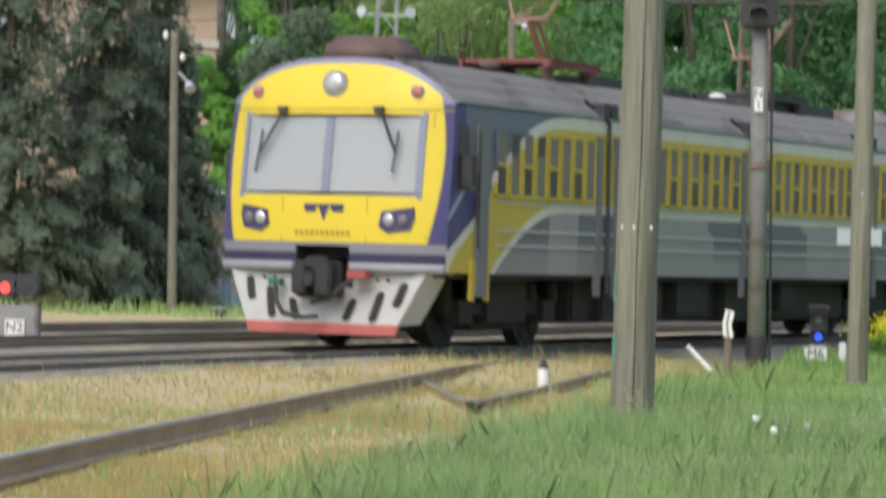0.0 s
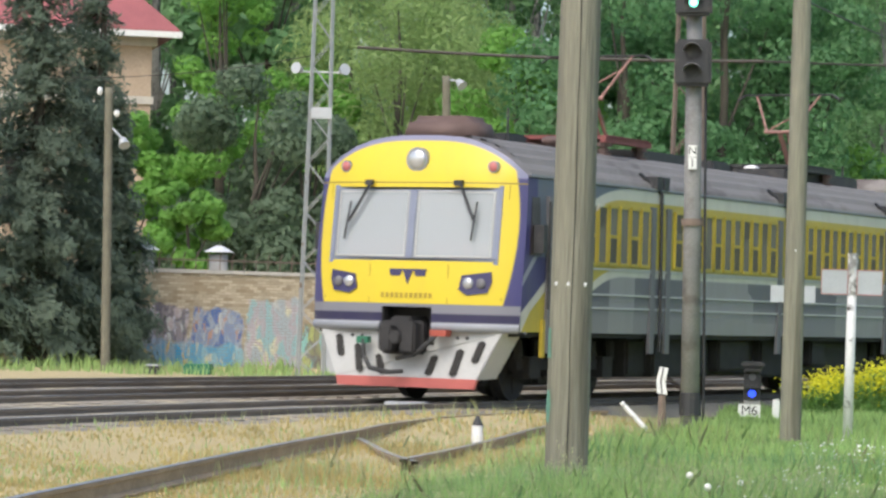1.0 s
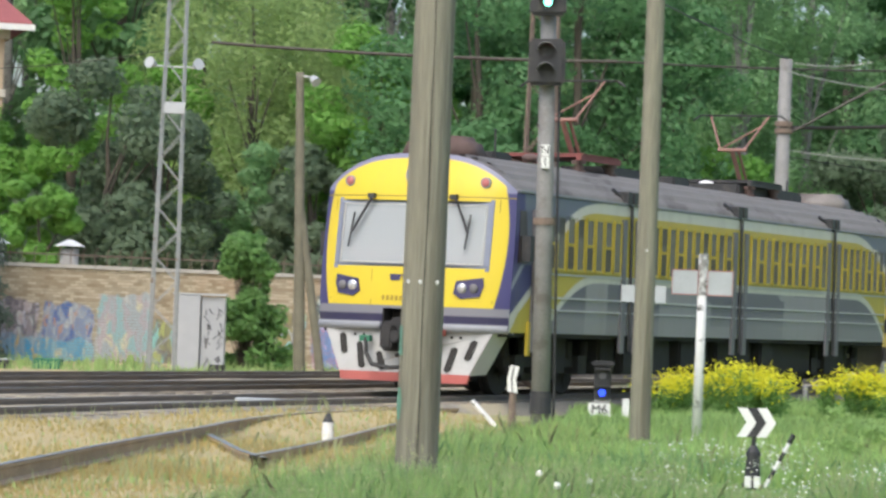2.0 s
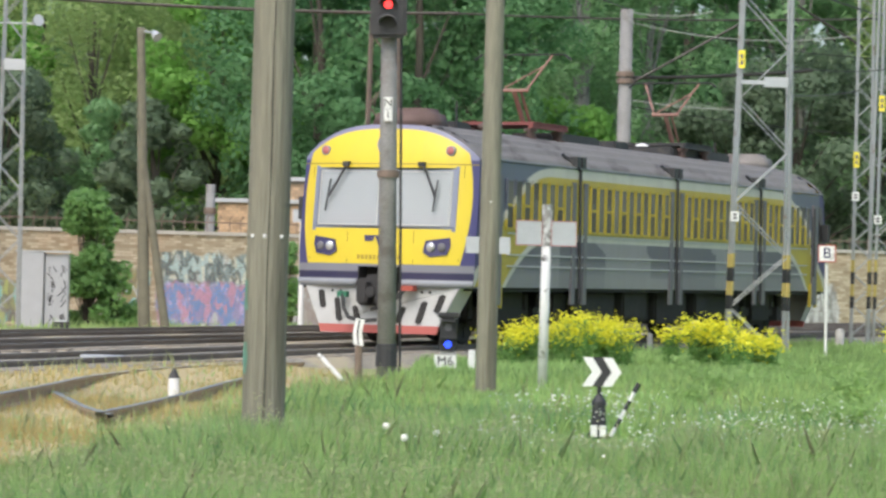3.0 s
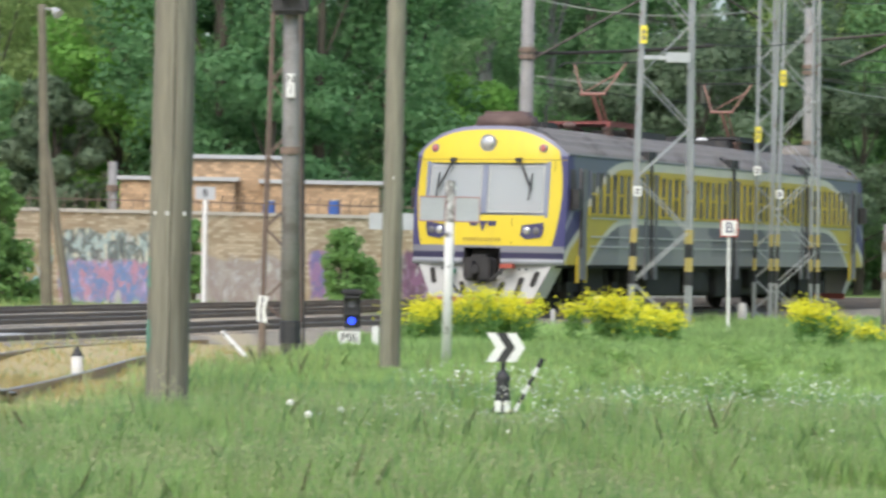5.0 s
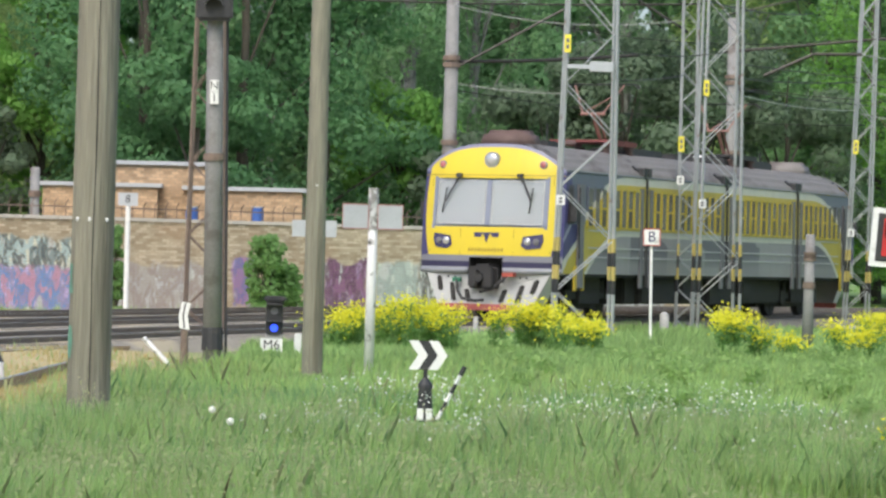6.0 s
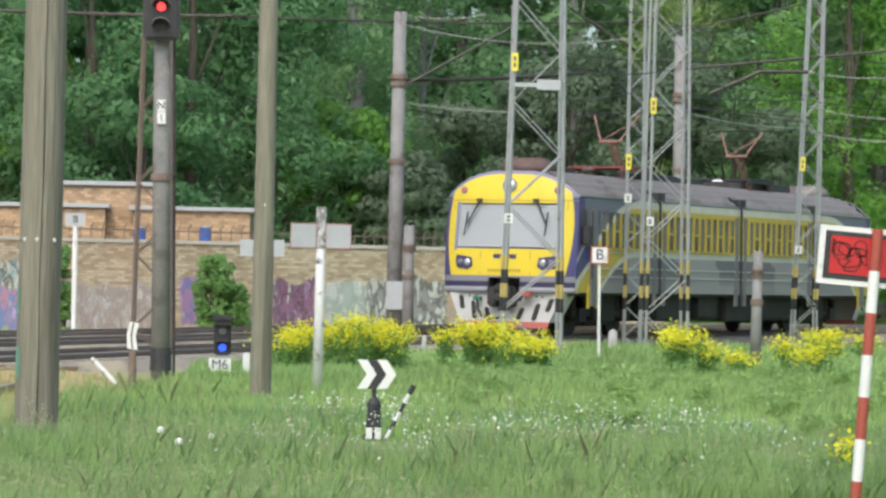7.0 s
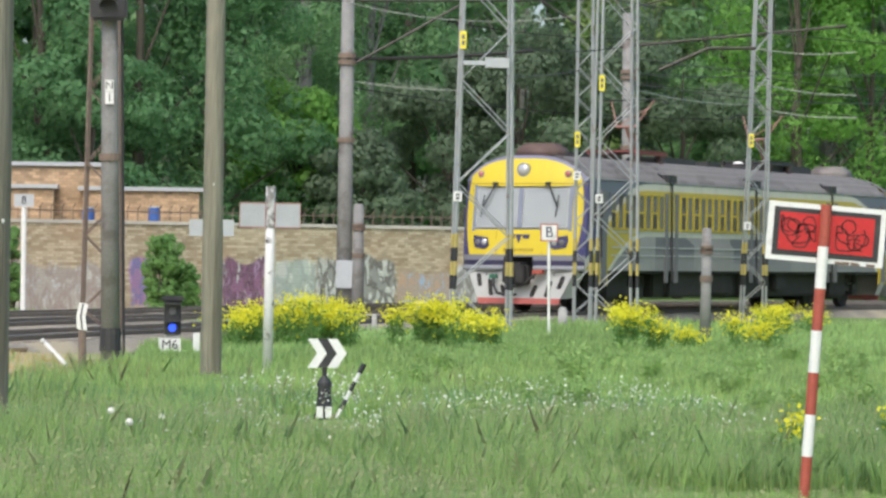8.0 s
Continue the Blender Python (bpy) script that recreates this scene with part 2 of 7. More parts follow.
def arc(s, off=0.0):
    """A point of the main track, s metres along it, off metres to its right."""
    i = math.floor(s * 4)
    f = s * 4 - i
    (x0, y0), (x1, y1) = LINE[i], LINE[i + 1]
    a = heading(s)
    return (x0 + (x1 - x0) * f + off * math.cos(a), y0 + (y1 - y0) * f - off * math.sin(a))


def smooth01(v):
    v = min(1.0, max(0.0, v))
    return v * v * (3 - 2 * v)


def ground_z(x, y):
    """The ground: a low grassy rise near the camera, flat by the tracks, lower towards the wall."""
    rise = 0.22 * smooth01((26.5 - y) / 7) * smooth01((x + 4.2) / 2.0)
    fall = -0.25 * smooth01((y - 62) / 25) * smooth01((6 - x) / 8)
    near = smooth01((12 - y) / 8)
    off = (x - ARC_X) * math.cos(ARC_A) - (y - ARC_Y) * math.sin(ARC_A)
    bank = 0.17 * smooth01((3.6 - off) / 2.2) * smooth01((off - 0.5) / 0.6) * smooth01((52 - y) / 6)
    bumps = 0.05 * noise.noise((x * 0.5, y * 0.35, 0.3))
    return -0.30 + rise + fall + bank + bumps - 0.2 * near


# ---- ground ----
GROUND = bpy.data.materials.new("ground_soil_grass")
GROUND.use_nodes = True


def build_ground():
    n, l = GROUND.node_tree.nodes, GROUND.node_tree.links
    b = n["Principled BSDF"]
    b.inputs["Roughness"].default_value = 0.95
    tc = n.new("ShaderNodeTexCoord")
    sep = n.new("ShaderNodeSeparateXYZ")
    l.new(tc.outputs["Object"], sep.inputs[0])
    nz = n.new("ShaderNodeTexNoise")
    nz.inputs["Scale"].default_value, nz.inputs["Detail"].default_value = 0.9, 8
    l.new(tc.outputs["Object"], nz.inputs["Vector"])
    n2 = n.new("ShaderNodeTexNoise")
    n2.inputs["Scale"].default_value, n2.inputs["Detail"].default_value = 12, 6
    l.new(tc.outputs["Object"], n2.inputs["Vector"])
    # dry ground beside the tracks, green to the right of a line in plan
    f = n.new("ShaderNodeMath")
    f.operation = "MULTIPLY_ADD"
    l.new(nz.outputs["Fac"], f.inputs[0])
    f.inputs[1].default_value = 2.4
    l.new(sep.outputs["X"], f.inputs[2])
    mr = n.new("ShaderNodeMapRange")
    mr.inputs[1].default_value, mr.inputs[2].default_value = -2.2, -0.6
    l.new(f.outputs[0], mr.inputs[0])
    dry = n.new("ShaderNodeMix")
    dry.data_type = "RGBA"
    l.new(n2.outputs["Fac"], dry.inputs[0])
    dry.inputs[6].default_value = (0.36, 0.29, 0.14, 1)
    dry.inputs[7].default_value = (0.56, 0.46, 0.26, 1)
    grn = n.new("ShaderNodeMix")
    grn.data_type = "RGBA"
    l.new(n2.outputs["Fac"], grn.inputs[0])
    grn.inputs[6].default_value = (0.12, 0.20, 0.05, 1)
    grn.inputs[7].default_value = (0.22, 0.34, 0.09, 1)
    mx = n.new("ShaderNodeMix")
    mx.data_type = "RGBA"
    l.new(mr.outputs[0], mx.inputs[0])
    l.new(dry.outputs[2], mx.inputs[6])
    l.new(grn.outputs[2], mx.inputs[7])
    l.new(mx.outputs[2], b.inputs["Base Color"])
    bp = n.new("ShaderNodeBump")
    bp.inputs["Strength"].default_value, bp.inputs["Distance"].default_value = 0.8, 0.05
    l.new(n2.outputs["Fac"], bp.inputs["Height"])
    l.new(bp.outputs[0], b.inputs["Normal"])
    bm = bmesh.new()
    xs = [-900, -300, -120, -60] + [-40 + 0.8 * i for i in range(101)] + [60, 120, 300, 900]
    ys = [-900, -200, -40, 0] + [4 + 0.8 * i for i in range(146)] + [140, 200, 400, 900, 2500]
    grid = [[bm.verts.new((x, y, ground_z(x, y))) for x in xs] for y in ys]
    for j in range(len(ys) - 1):
        for i in range(len(xs) - 1):
            bm.faces.new((grid[j][i], grid[j][i + 1], grid[j + 1][i + 1], grid[j + 1][i]))
    ob = part("ground", bm, GROUND, smooth=True)
    tagged(ob, "dry yellow and green grassy ground beside the railway tracks", "ground", kind="structure")


build_ground()


# ---- tracks ----
def rail_along(name, pts, top, parent, side=RAIL_SIDE):
    """One rail: web and foot rusty, head polished."""
    bm = bmesh.new()
    prof = [(-0.07, top - 0.17), (-0.07, top - 0.155), (-0.012, top - 0.13), (-0.012, top - 0.045), (-0.036, top - 0.035), (-0.036, top - 0.004),
            (0.036, top - 0.004), (0.036, top - 0.035), (0.012, top - 0.045), (0.012, top - 0.13), (0.07, top - 0.155), (0.07, top - 0.17)]
    prev = None
    for i, (x, y) in enumerate(pts):
        a, b = pts[max(i - 1, 0)], pts[min(i + 1, len(pts) - 1)]
        d = Vector((b[0] - a[0], b[1] - a[1])).normalized()
        row = [bm.verts.new((x + d.y * o, y - d.x * o, z)) for o, z in prof]
        if prev:
            for k in range(len(prof)):
                k2 = (k + 1) % len(prof)
                bm.faces.new((prev[k], row[k], row[k2], prev[k2]))
        prev = row
    rail = part(name, bm, side, parent)
    head = strip_mesh(pts, -0.034, 0.034, top, RAIL_TOP, "running_surface")
    part("running_surface", head, RAIL_TOP, rail, "worn shiny steel rail head")
    return rail


def track(off, s0, s1, label):
    t = thing("railway_track", Matrix.Identity(4), label, "railway track", "tracks of the station yard", "structure")
    n = int((s1 - s0) / 2)
    ss = [s0 + (s1 - s0) * i / n for i in range(n + 1)]
    for side in (-0.78, 0.78):
        rail_along("rail", [arc(s, off + side) for s in ss], 0.0, t)
    bed = bmesh.new()
    prev = None
    for s in ss:
        row = [bed.verts.new((*arc(s, off + o), z + 0.03 * noise.noise((s * 0.8, o * 2, off)))) for o, z in ((-1.7, -0.36), (-1.3, -0.10), (-0.5, -0.08), (0.5, -0.08), (1.3, -0.10), (1.7, -0.36))]
        if prev:
            for k in range(5):
                bed.faces.new((prev[k], prev[k + 1], row[k + 1], row[k]))
        prev = row
    part("ballast_bed", bed, BALLAST, t, "grey-brown crushed stone ballast")
    bm = bmesh.new()
    s = s0
    while s < s1:
        x, y = arc(s, off)
        m = pose(x, y, 0, 0, 0, -math.degrees(heading(s)))
        box(bm, -1.27, 1.27, -0.12, 0.12, -0.3, -0.092, m)
        s += 0.6
    tagged(part("sleepers", bm, SLEEPER, t), kind="stuff")
    return t


track(0, -45, 75, "main railway track with rusty rails and worn tops")
track(-4.1, -45, 75, "second railway track with rusty rails on ballast")
track(-7.9, -45, 75, "third railway track with rusty rails on ballast")


def curve_points(ctrl, n=10):
    """A smooth line through control points."""
    out = []
    for i in range(len(ctrl) - 1):
        p0, p1, p2, p3 = (Vector(ctrl[max(0, min(len(ctrl) - 1, j))]) for j in (i - 1, i, i + 1, i + 2))
        for k in range(n):
            u = k / n
            v = 0.5 * (2 * p1 + (p2 - p0) * u + (2 * p0 - 5 * p1 + 4 * p2 - p3) * u * u + (3 * p1 - p0 - 3 * p2 + p3) * u ** 3)
            out.append((v.x, v.y))
    out.append(tuple(ctrl[-1]))
    return out


siding = thing("siding_track", Matrix.Identity(4), "overgrown siding rails with a switch sunk in dry grass", "railway track", kind="structure")
rail_along("rail", curve_points([(-5.5, 8), (-5.72, 16), (-5.82, 21.6), (-5.80, 25.4), (-5.78, 30.6), (-5.72, 34.4), (-5.66, 36.8), (-5.62, 39.6), (-5.25, 43.2), (-4.4, 46.2), (-3.6, 47.8)]), -0.115, siding, OLD_RAIL)
rail_along("rail", curve_points([(-5.62, 36.7), (-5.25, 35.2), (-4.72, 33.0), (-4.24, 31.4)]), -0.20, siding, OLD_RAIL)
rail_along("rail", curve_points([(-4.36, 31.4), (-4.2, 34.0), (-4.08, 37.4), (-3.98, 41.5), (-3.75, 44.2)]), -0.18, siding, OLD_RAIL)


# ---- the railcar: x across, y back from its nose, z up from the rail tops ----
LEN, HALF = 21.9, 1.68
STRIPS = (5.5, 10.95, 16.4)


def roof_z(x):
    return 3.22 + 0.60 * (1 - min(1.0, abs(x) / HALF) ** 3.0)


def half_w(z):
    return HALF - 0.03 * max(0.0, (1.6 - z)) - 0.03 * max(0.0, z - 2.4)


def nose_y(x, z):
    """How far the face lies back at x, z."""
    y = 0.27 + 0.05 * max(0.0, z - 1.5) ** 1.0 + 0.075 * max(0.0, z - 1.9) + 0.28 * max(0.0, z - 3.2) ** 1.5
    return y + 0.30 * (abs(x) / HALF) ** 4


class Nodes:
    """Short arithmetic on shader sockets."""

    def __init__(self, m):
        self.n, self.l = m.node_tree.nodes, m.node_tree.links

    def op(self, kind, a, b=0.0, c=0.0):
        k = self.n.new("ShaderNodeMath")
        k.operation = kind
        for i, v in enumerate((a, b, c)):
            if isinstance(v, (int, float)):
                k.inputs[i].default_value = v
            else:
                self.l.new(v, k.inputs[i])
        return k.outputs[0]

    def step(self, a, edge, soft=0.012):
        """0 below the edge, 1 above it."""
        d = self.op("SUBTRACT", a, edge)
        return self.clamp(self.op("MULTIPLY_ADD", d, 0.5 / soft, 0.5))

    def clamp(self, a):
        return self.op("MINIMUM", self.op("MAXIMUM", a, 0.0), 1.0)

    def mix(self, f, a, b):
        k = self.n.new("ShaderNodeMix")
        k.data_type = "RGBA"
        self.l.new(f, k.inputs[0])
        for i, v in ((6, a), (7, b)):
            if isinstance(v, tuple):
                k.inputs[i].default_value = (*v, 1)
            else:
                self.l.new(v, k.inputs[i])
        return k.outputs[2]


YEL, WHI, PUR, NAV, SLA, GRE, LGR = (0.66, 0.51, 0.03), (0.56, 0.54, 0.46), (0.052, 0.048, 0.150), (0.025, 0.022, 0.065), (0.125, 0.14, 0.18), (0.125, 0.123, 0.145), (0.275, 0.265, 0.27)
DULL = (0.47, 0.37, 0.05)


def livery(name, front):
    """The railcar's paint: yellow, white, slate and purple fields with curved bounds, dusty and streaked."""
    m = bpy.data.materials.new(name)
    m.use_nodes = True
    e = Nodes(m)
    n, l = e.n, e.l
    tc = n.new("ShaderNodeTexCoord")
    sp = n.new("ShaderNodeSeparateXYZ")
    l.new(tc.outputs["Object"], sp.inputs[0])
    x, y, z = sp.outputs
    ax = e.op("ABSOLUTE", x)
    if front:
        over = e.op("MAXIMUM", e.op("SUBTRACT", z, 2.5), 0.0)
        under = e.op("MAXIMUM", e.op("SUBTRACT", 2.5, z), 0.0)
        edge = e.op("SUBTRACT", 1.59, e.op("ADD", e.op("MULTIPLY", e.op("MULTIPLY", over, over), 0.14), e.op("MULTIPLY", e.op("MULTIPLY", under, under), 0.115)))
        top = e.op("SUBTRACT", 3.74, e.op("MULTIPLY", e.op("POWER", e.op("DIVIDE", ax, HALF), 3.0), 0.60))
        yel = e.op("MULTIPLY", e.step(edge, ax), e.op("MULTIPLY", e.step(top, z), e.step(z, 1.38)))
        col = e.mix(e.step(z, 3.2), PUR, (0.20, 0.20, 0.30))
        col = e.mix(yel, col, YEL)
        low = e.op("SUBTRACT", 1.0, e.step(z, 1.38))
        col = e.mix(e.op("MULTIPLY", low, e.step(ax, 0.0)), col, (0.20, 0.20, 0.23))
        band = e.op("MULTIPLY", e.step(z, 1.13), e.op("SUBTRACT", 1.0, e.step(z, 1.25)))
        col = e.mix(band, col, NAV)
        seam = e.op("MULTIPLY", e.step(z, 3.115, 0.004), e.op("SUBTRACT", 1.0, e.step(z, 3.135, 0.004)))
        col = e.mix(seam, col, (0.25, 0.18, 0.02))
    else:
        s = e.op("SUBTRACT", LEN / 2, e.op("ABSOLUTE", e.op("SUBTRACT", y, LEN / 2)))
        d = e.op("MAXIMUM", e.op("SUBTRACT", 4.1, s), 0.0)
        d2 = e.op("MULTIPLY", d, d)
        za = e.op("SUBTRACT", 3.09, e.op("MULTIPLY", d2, 0.165))
        zb = e.op("SUBTRACT", 1.88, e.op("MULTIPLY", d2, 0.19))
        # grey lower field with paler blocks
        blk = n.new("ShaderNodeTexVoronoi")
        blk.distance = "CHEBYCHEV"
        blk.inputs["Scale"].default_value = 0.42
        blk.inputs["Randomness"].default_value = 0.6
        mp = n.new("ShaderNodeMapping")
        mp.inputs["Scale"].default_value = (0.0, 1.0, 2.2)
        l.new(tc.outputs["Object"], mp.inputs[0])
        l.new(mp.outputs[0], blk.inputs["Vector"])
        sx = n.new("ShaderNodeSeparateColor")
        l.new(blk.outputs["Color"], sx.inputs[0])
        pale = e.op("MULTIPLY", e.step(sx.outputs[0], 0.66), 1.0)
        low = e.op("SUBTRACT", 1.0, e.step(z, 1.40, 0.15))
        grey = e.mix(e.clamp(e.op("MAXIMUM", pale, e.op("MULTIPLY", low, 0.65))), GRE, LGR)
        col = e.mix(e.step(z, zb), grey, WHI)
        col = e.mix(e.step(z, e.op("ADD", zb, 0.13)), col, DULL)
        col = e.mix(e.step(z, e.op("SUBTRACT", za, 0.05)), col, WHI)
        far = e.op("SUBTRACT", 1.0, e.step(s, 4.1, 0.3))
        col = e.mix(e.op("MULTIPLY", e.step(z, e.op("ADD", za, 0.10)), far), col, SLA)
        # cab end: purple with a white diagonal over a yellow foot
        diag = e.op("MULTIPLY_ADD", s, 0.62, 0.78)
        cabf = e.op("SUBTRACT", 1.0, e.step(s, 1.75))
        up = e.op("MULTIPLY", cabf, e.step(z, diag))
        col = e.mix(up, col, WHI)
        col = e.mix(e.op("MULTIPLY", cabf, e.step(z, e.op("ADD", diag, 0.16))), col, PUR)
        d2b = e.op("MULTIPLY_ADD", s, 0.9, 0.95)
        gl = e.op("MULTIPLY", e.step(z, e.op("ADD", d2b, 0.2)), e.op("SUBTRACT", 1.0, e.step(z, e.op("ADD", d2b, 0.32))))
        col = e.mix(e.op("MULTIPLY", cabf, e.op("MULTIPLY", gl, e.op("SUBTRACT", 1.0, e.step(z, 2.1)))), col, (0.30, 0.30, 0.36))
        col = e.mix(e.op("MULTIPLY", e.step(s, 1.05), e.op("MULTIPLY", e.step(z, 2.1), e.op("SUBTRACT", 1.0, e.step(s, 1.8)))), col, SLA)
    # dust and streaks
    ns = n.new("ShaderNodeTexNoise")
    ns.inputs["Scale"].default_value, ns.inputs["Detail"].default_value = 2.2, 9
    mp2 = n.new("ShaderNodeMapping")
    mp2.inputs["Scale"].default_value = (2.0, 2.0, 0.5)
    l.new(tc.outputs["Object"], mp2.inputs[0])
    l.new(mp2.outputs[0], ns.inputs["Vector"])
    dirt = e.clamp(e.op("MULTIPLY_ADD", ns.outputs["Fac"], 1.6, -0.72))
    col = e.mix(e.op("MULTIPLY", dirt, 0.16 if front else 0.36), col, (0.17, 0.15, 0.11))
    b = n["Principled BSDF"]
    l.new(col, b.inputs["Base Color"])
    b.inputs["Roughness"].default_value = 0.42 if front else 0.5
    return m


FACE_PAINT = livery("railcar_front_paint", True)
SIDE_PAINT = livery("railcar_side_paint", False)


NUMBER_PAINT = mat("number_paint", (0.36, 0.25, 0.03), 0.6)


def slab(bm, corners, depth, way):
    """A plate with the given corners, as thick as depth along way."""
    way = Vector(way) * depth
    a = [bm.verts.new(Vector(c)) for c in corners]
    b = [bm.verts.new(Vector(c) + way) for c in corners]
    k = len(a)
    bm.faces.new(a)
    bm.faces.new(b[::-1])
    for i in range(k):
        bm.faces.new((a[i], b[i], b[(i + 1) % k], a[(i + 1) % k]))


def on_face(x, z, out=0.0):
    return Vector((x, nose_y(x, z) - out, z))


def cab_end(car, m):
    """One end of the railcar with its face, screen, lamps, coupler and skirt; m turns it for the far end."""
    def put(name, bm, material, parent=car, label="", smooth=False):
        bmesh.ops.transform(bm, matrix=m, verts=bm.verts)
        bmesh.ops.recalc_face_normals(bm, faces=bm.faces)
        return part(name, bm, material, parent, label, smooth)

    bm = bmesh.new()
    inner = [-1.33, -1.1, -0.85, -0.62, -0.4, -0.2, 0.0, 0.2, 0.4, 0.62, 0.85, 1.1, 1.33]
    us = [-1.0, -0.95, -0.88, -0.83] + inner + [0.83, 0.88, 0.95, 1.0]
    zs = [1.02, 1.06, 1.14, 1.34, 1.5, 1.75, 2.0, 2.25, 2.5, 2.75, 3.06, 3.12]
    rows = []
    for z in zs:
        rows.append([(u if i in range(4, 17) else u * half_w(z), z) for i, u in enumerate(us)])
    for k in range(1, 9):
        row = []
        for i, u in enumerate(us):
            x = u if i in range(4, 17) else u * half_w(3.2)
            row.append((x, 3.12 + (roof_z(x) - 3.12) * k / 8))
        rows.append(row)
    grid = [[bm.verts.new(on_face(x, z) if not (j == 0) else on_face(x, z) + Vector((0, 0.06, 0))) for x, z in r] for j, r in enumerate(rows)]
    for j in range(len(rows) - 1):
        for i in range(len(us) - 1):
            cx = (rows[j][i][0] + rows[j][i + 1][0]) / 2
            cz = (rows[j][i][1] + rows[j + 1][i][1]) / 2
            if abs(cx) < 1.33 and 2.0 < cz < 3.06 or abs(cx) < 0.40 and cz < 1.34:
                continue
            bm.faces.new((grid[j][i], grid[j][i + 1], grid[j + 1][i + 1], grid[j + 1][i]))
    face = put("front_panel", bm, FACE_PAINT, car, "bright yellow rounded cab front with purple edges", True)
    # screen: frame, two panes, centre post
    bm = bmesh.new()
    for x0, x1, z0, z1 in ((-1.36, 1.36, 1.96, 2.04), (-1.36, 1.36, 3.02, 3.09), (-1.36, -1.28, 2.04, 3.02), (1.28, 1.36, 2.04, 3.02), (-0.05, 0.05, 2.04, 3.02)):
        slab(bm, [on_face(x0, z0, 0.02), on_face(x1, z0, 0.02), on_face(x1, z1, 0.02), on_face(x0, z1, 0.02)], 0.06, (0, 1, 0))
    frame_ob = put("windscreen", bm, T_FRAME, car, "two-pane windscreen in a grey frame")
    for x0, x1 in ((-1.28, -0.05), (0.05, 1.28)):
        bm = bmesh.new()
        slab(bm, [on_face(x0, 2.04), on_face(x1, 2.04), on_face(x1, 3.02), on_face(x0, 3.02)], 0.012, (0, 1, 0))
        put("pane", bm, SCREEN, frame_ob)
        bm = bmesh.new()
        xs = (x0 + 0.03, x1 - 0.03)
        for a, b, c, d in ((xs[0], xs[1], 2.06, 2.075), (xs[0], xs[1], 2.985, 3.0), (xs[0], xs[0] + 0.015, 2.075, 2.985), (xs[1] - 0.015, xs[1], 2.075, 2.985)):
            slab(bm, [on_face(a, c, 0.008), on_face(b, c, 0.008), on_face(b, d, 0.008), on_face(a, d, 0.008)], 0.006, (0, 1, 0))
        put("pane_seal", bm, T_WHITE, frame_ob)
    # cab inside: pale rear wall, desk with a reddish top
    bm = bmesh.new()
    box(bm, -1.4, 1.4, 1.5, 1.56, 1.1, 3.1)
    put("cab_wall", bm, T_WHITE, car)
    bm = bmesh.new()
    box(bm, -1.15, -0.2, 0.55, 1.1, 1.9, 2.30)
    box(bm, 0.25, 1.1, 0.55, 1.1, 1.9, 2.26)
    put("driver_desk", bm, T_SKIRT_RED, car, "reddish driver's desk seen through the windscreen")
    # wipers
    for x in (-0.72, 0.72):
        bm = bmesh.new()
        rod(bm, on_face(x + 0.02, 3.13, 0.06), on_face(x - 0.32 if x < 0 else x + 0.28, 2.55, 0.05), 0.022)
        rod(bm, on_face(x - 0.30 if x < 0 else x + 0.30, 2.85, 0.05), on_face(x - 0.38 if x < 0 else x + 0.24, 2.3, 0.04), 0.016)
        box(bm, x - 0.07, x + 0.05, nose_y(x, 3.12) - 0.08, nose_y(x, 3.12), 3.08, 3.16)
        put("wiper", bm, BLACK, car)
    # lamps
    bm = bmesh.new()
    rod(bm, on_face(0, 3.46, 0.05), on_face(0, 3.46, -0.05), 0.175, None, 24)
    lamp = put("headlamp", bm, T_GREY, car, "round central headlamp in a grey ring")
    bm = bmesh.new()
    ball(bm, on_face(0, 3.46, 0.045), 0.145, 0.05, 0.145, 20)
    put("lens", bm, LAMP_GLASS, lamp, smooth=True)
    for x in (-1.19, 1.19):
        bm = bmesh.new()
        rod(bm, on_face(x, 3.36, 0.035), on_face(x, 3.36, -0.05), 0.085, None, 16)
        mk = put("marker_lamp", bm, T_GREY, car)
        bm = bmesh.new()
        ball(bm, on_face(x, 3.36, 0.03), 0.07, 0.03, 0.07)
        put("lens", bm, MARKER, mk, smooth=True)
    for sx in (-1, 1):
        bm = bmesh.new()
        cs = [(0.82, 1.60), (0.86, 1.80), (1.28, 1.86), (1.30, 1.72), (1.24, 1.56), (0.95, 1.52)]
        slab(bm, [on_face(sx * a, b, 0.025) for a, b in (cs if sx > 0 else cs[::-1])], 0.05, (0, 1, 0))
        clus = put("headlight_housing", bm, T_NAVY, car, "slanted dark headlight housing")
        for a, r in ((0.96, 0.085), (1.15, 0.075)):
            bm = bmesh.new()
            ball(bm, on_face(sx * a, 1.69, 0.03), r, 0.03, r)
            put("lens", bm, LAMP_GLASS if a < 1 else T_STRIP, clus, smooth=True)
    # maker's mark as a plain winged shape, number as bars
    bm = bmesh.new()
    for pts in ([(-0.30, 1.88), (-0.09, 1.88), (-0.13, 1.78), (-0.28, 1.78)], [(0.09, 1.88), (0.30, 1.88), (0.28, 1.78), (0.13, 1.78)], [(-0.09, 1.88), (0.09, 1.88), (0.0, 1.66)]):
        slab(bm, [on_face(a, b, 0.012) for a, b in pts], 0.01, (0, 1, 0))
    put("maker_mark", bm, T_NAVY, car, "purple winged maker's mark")
    x = -0.42
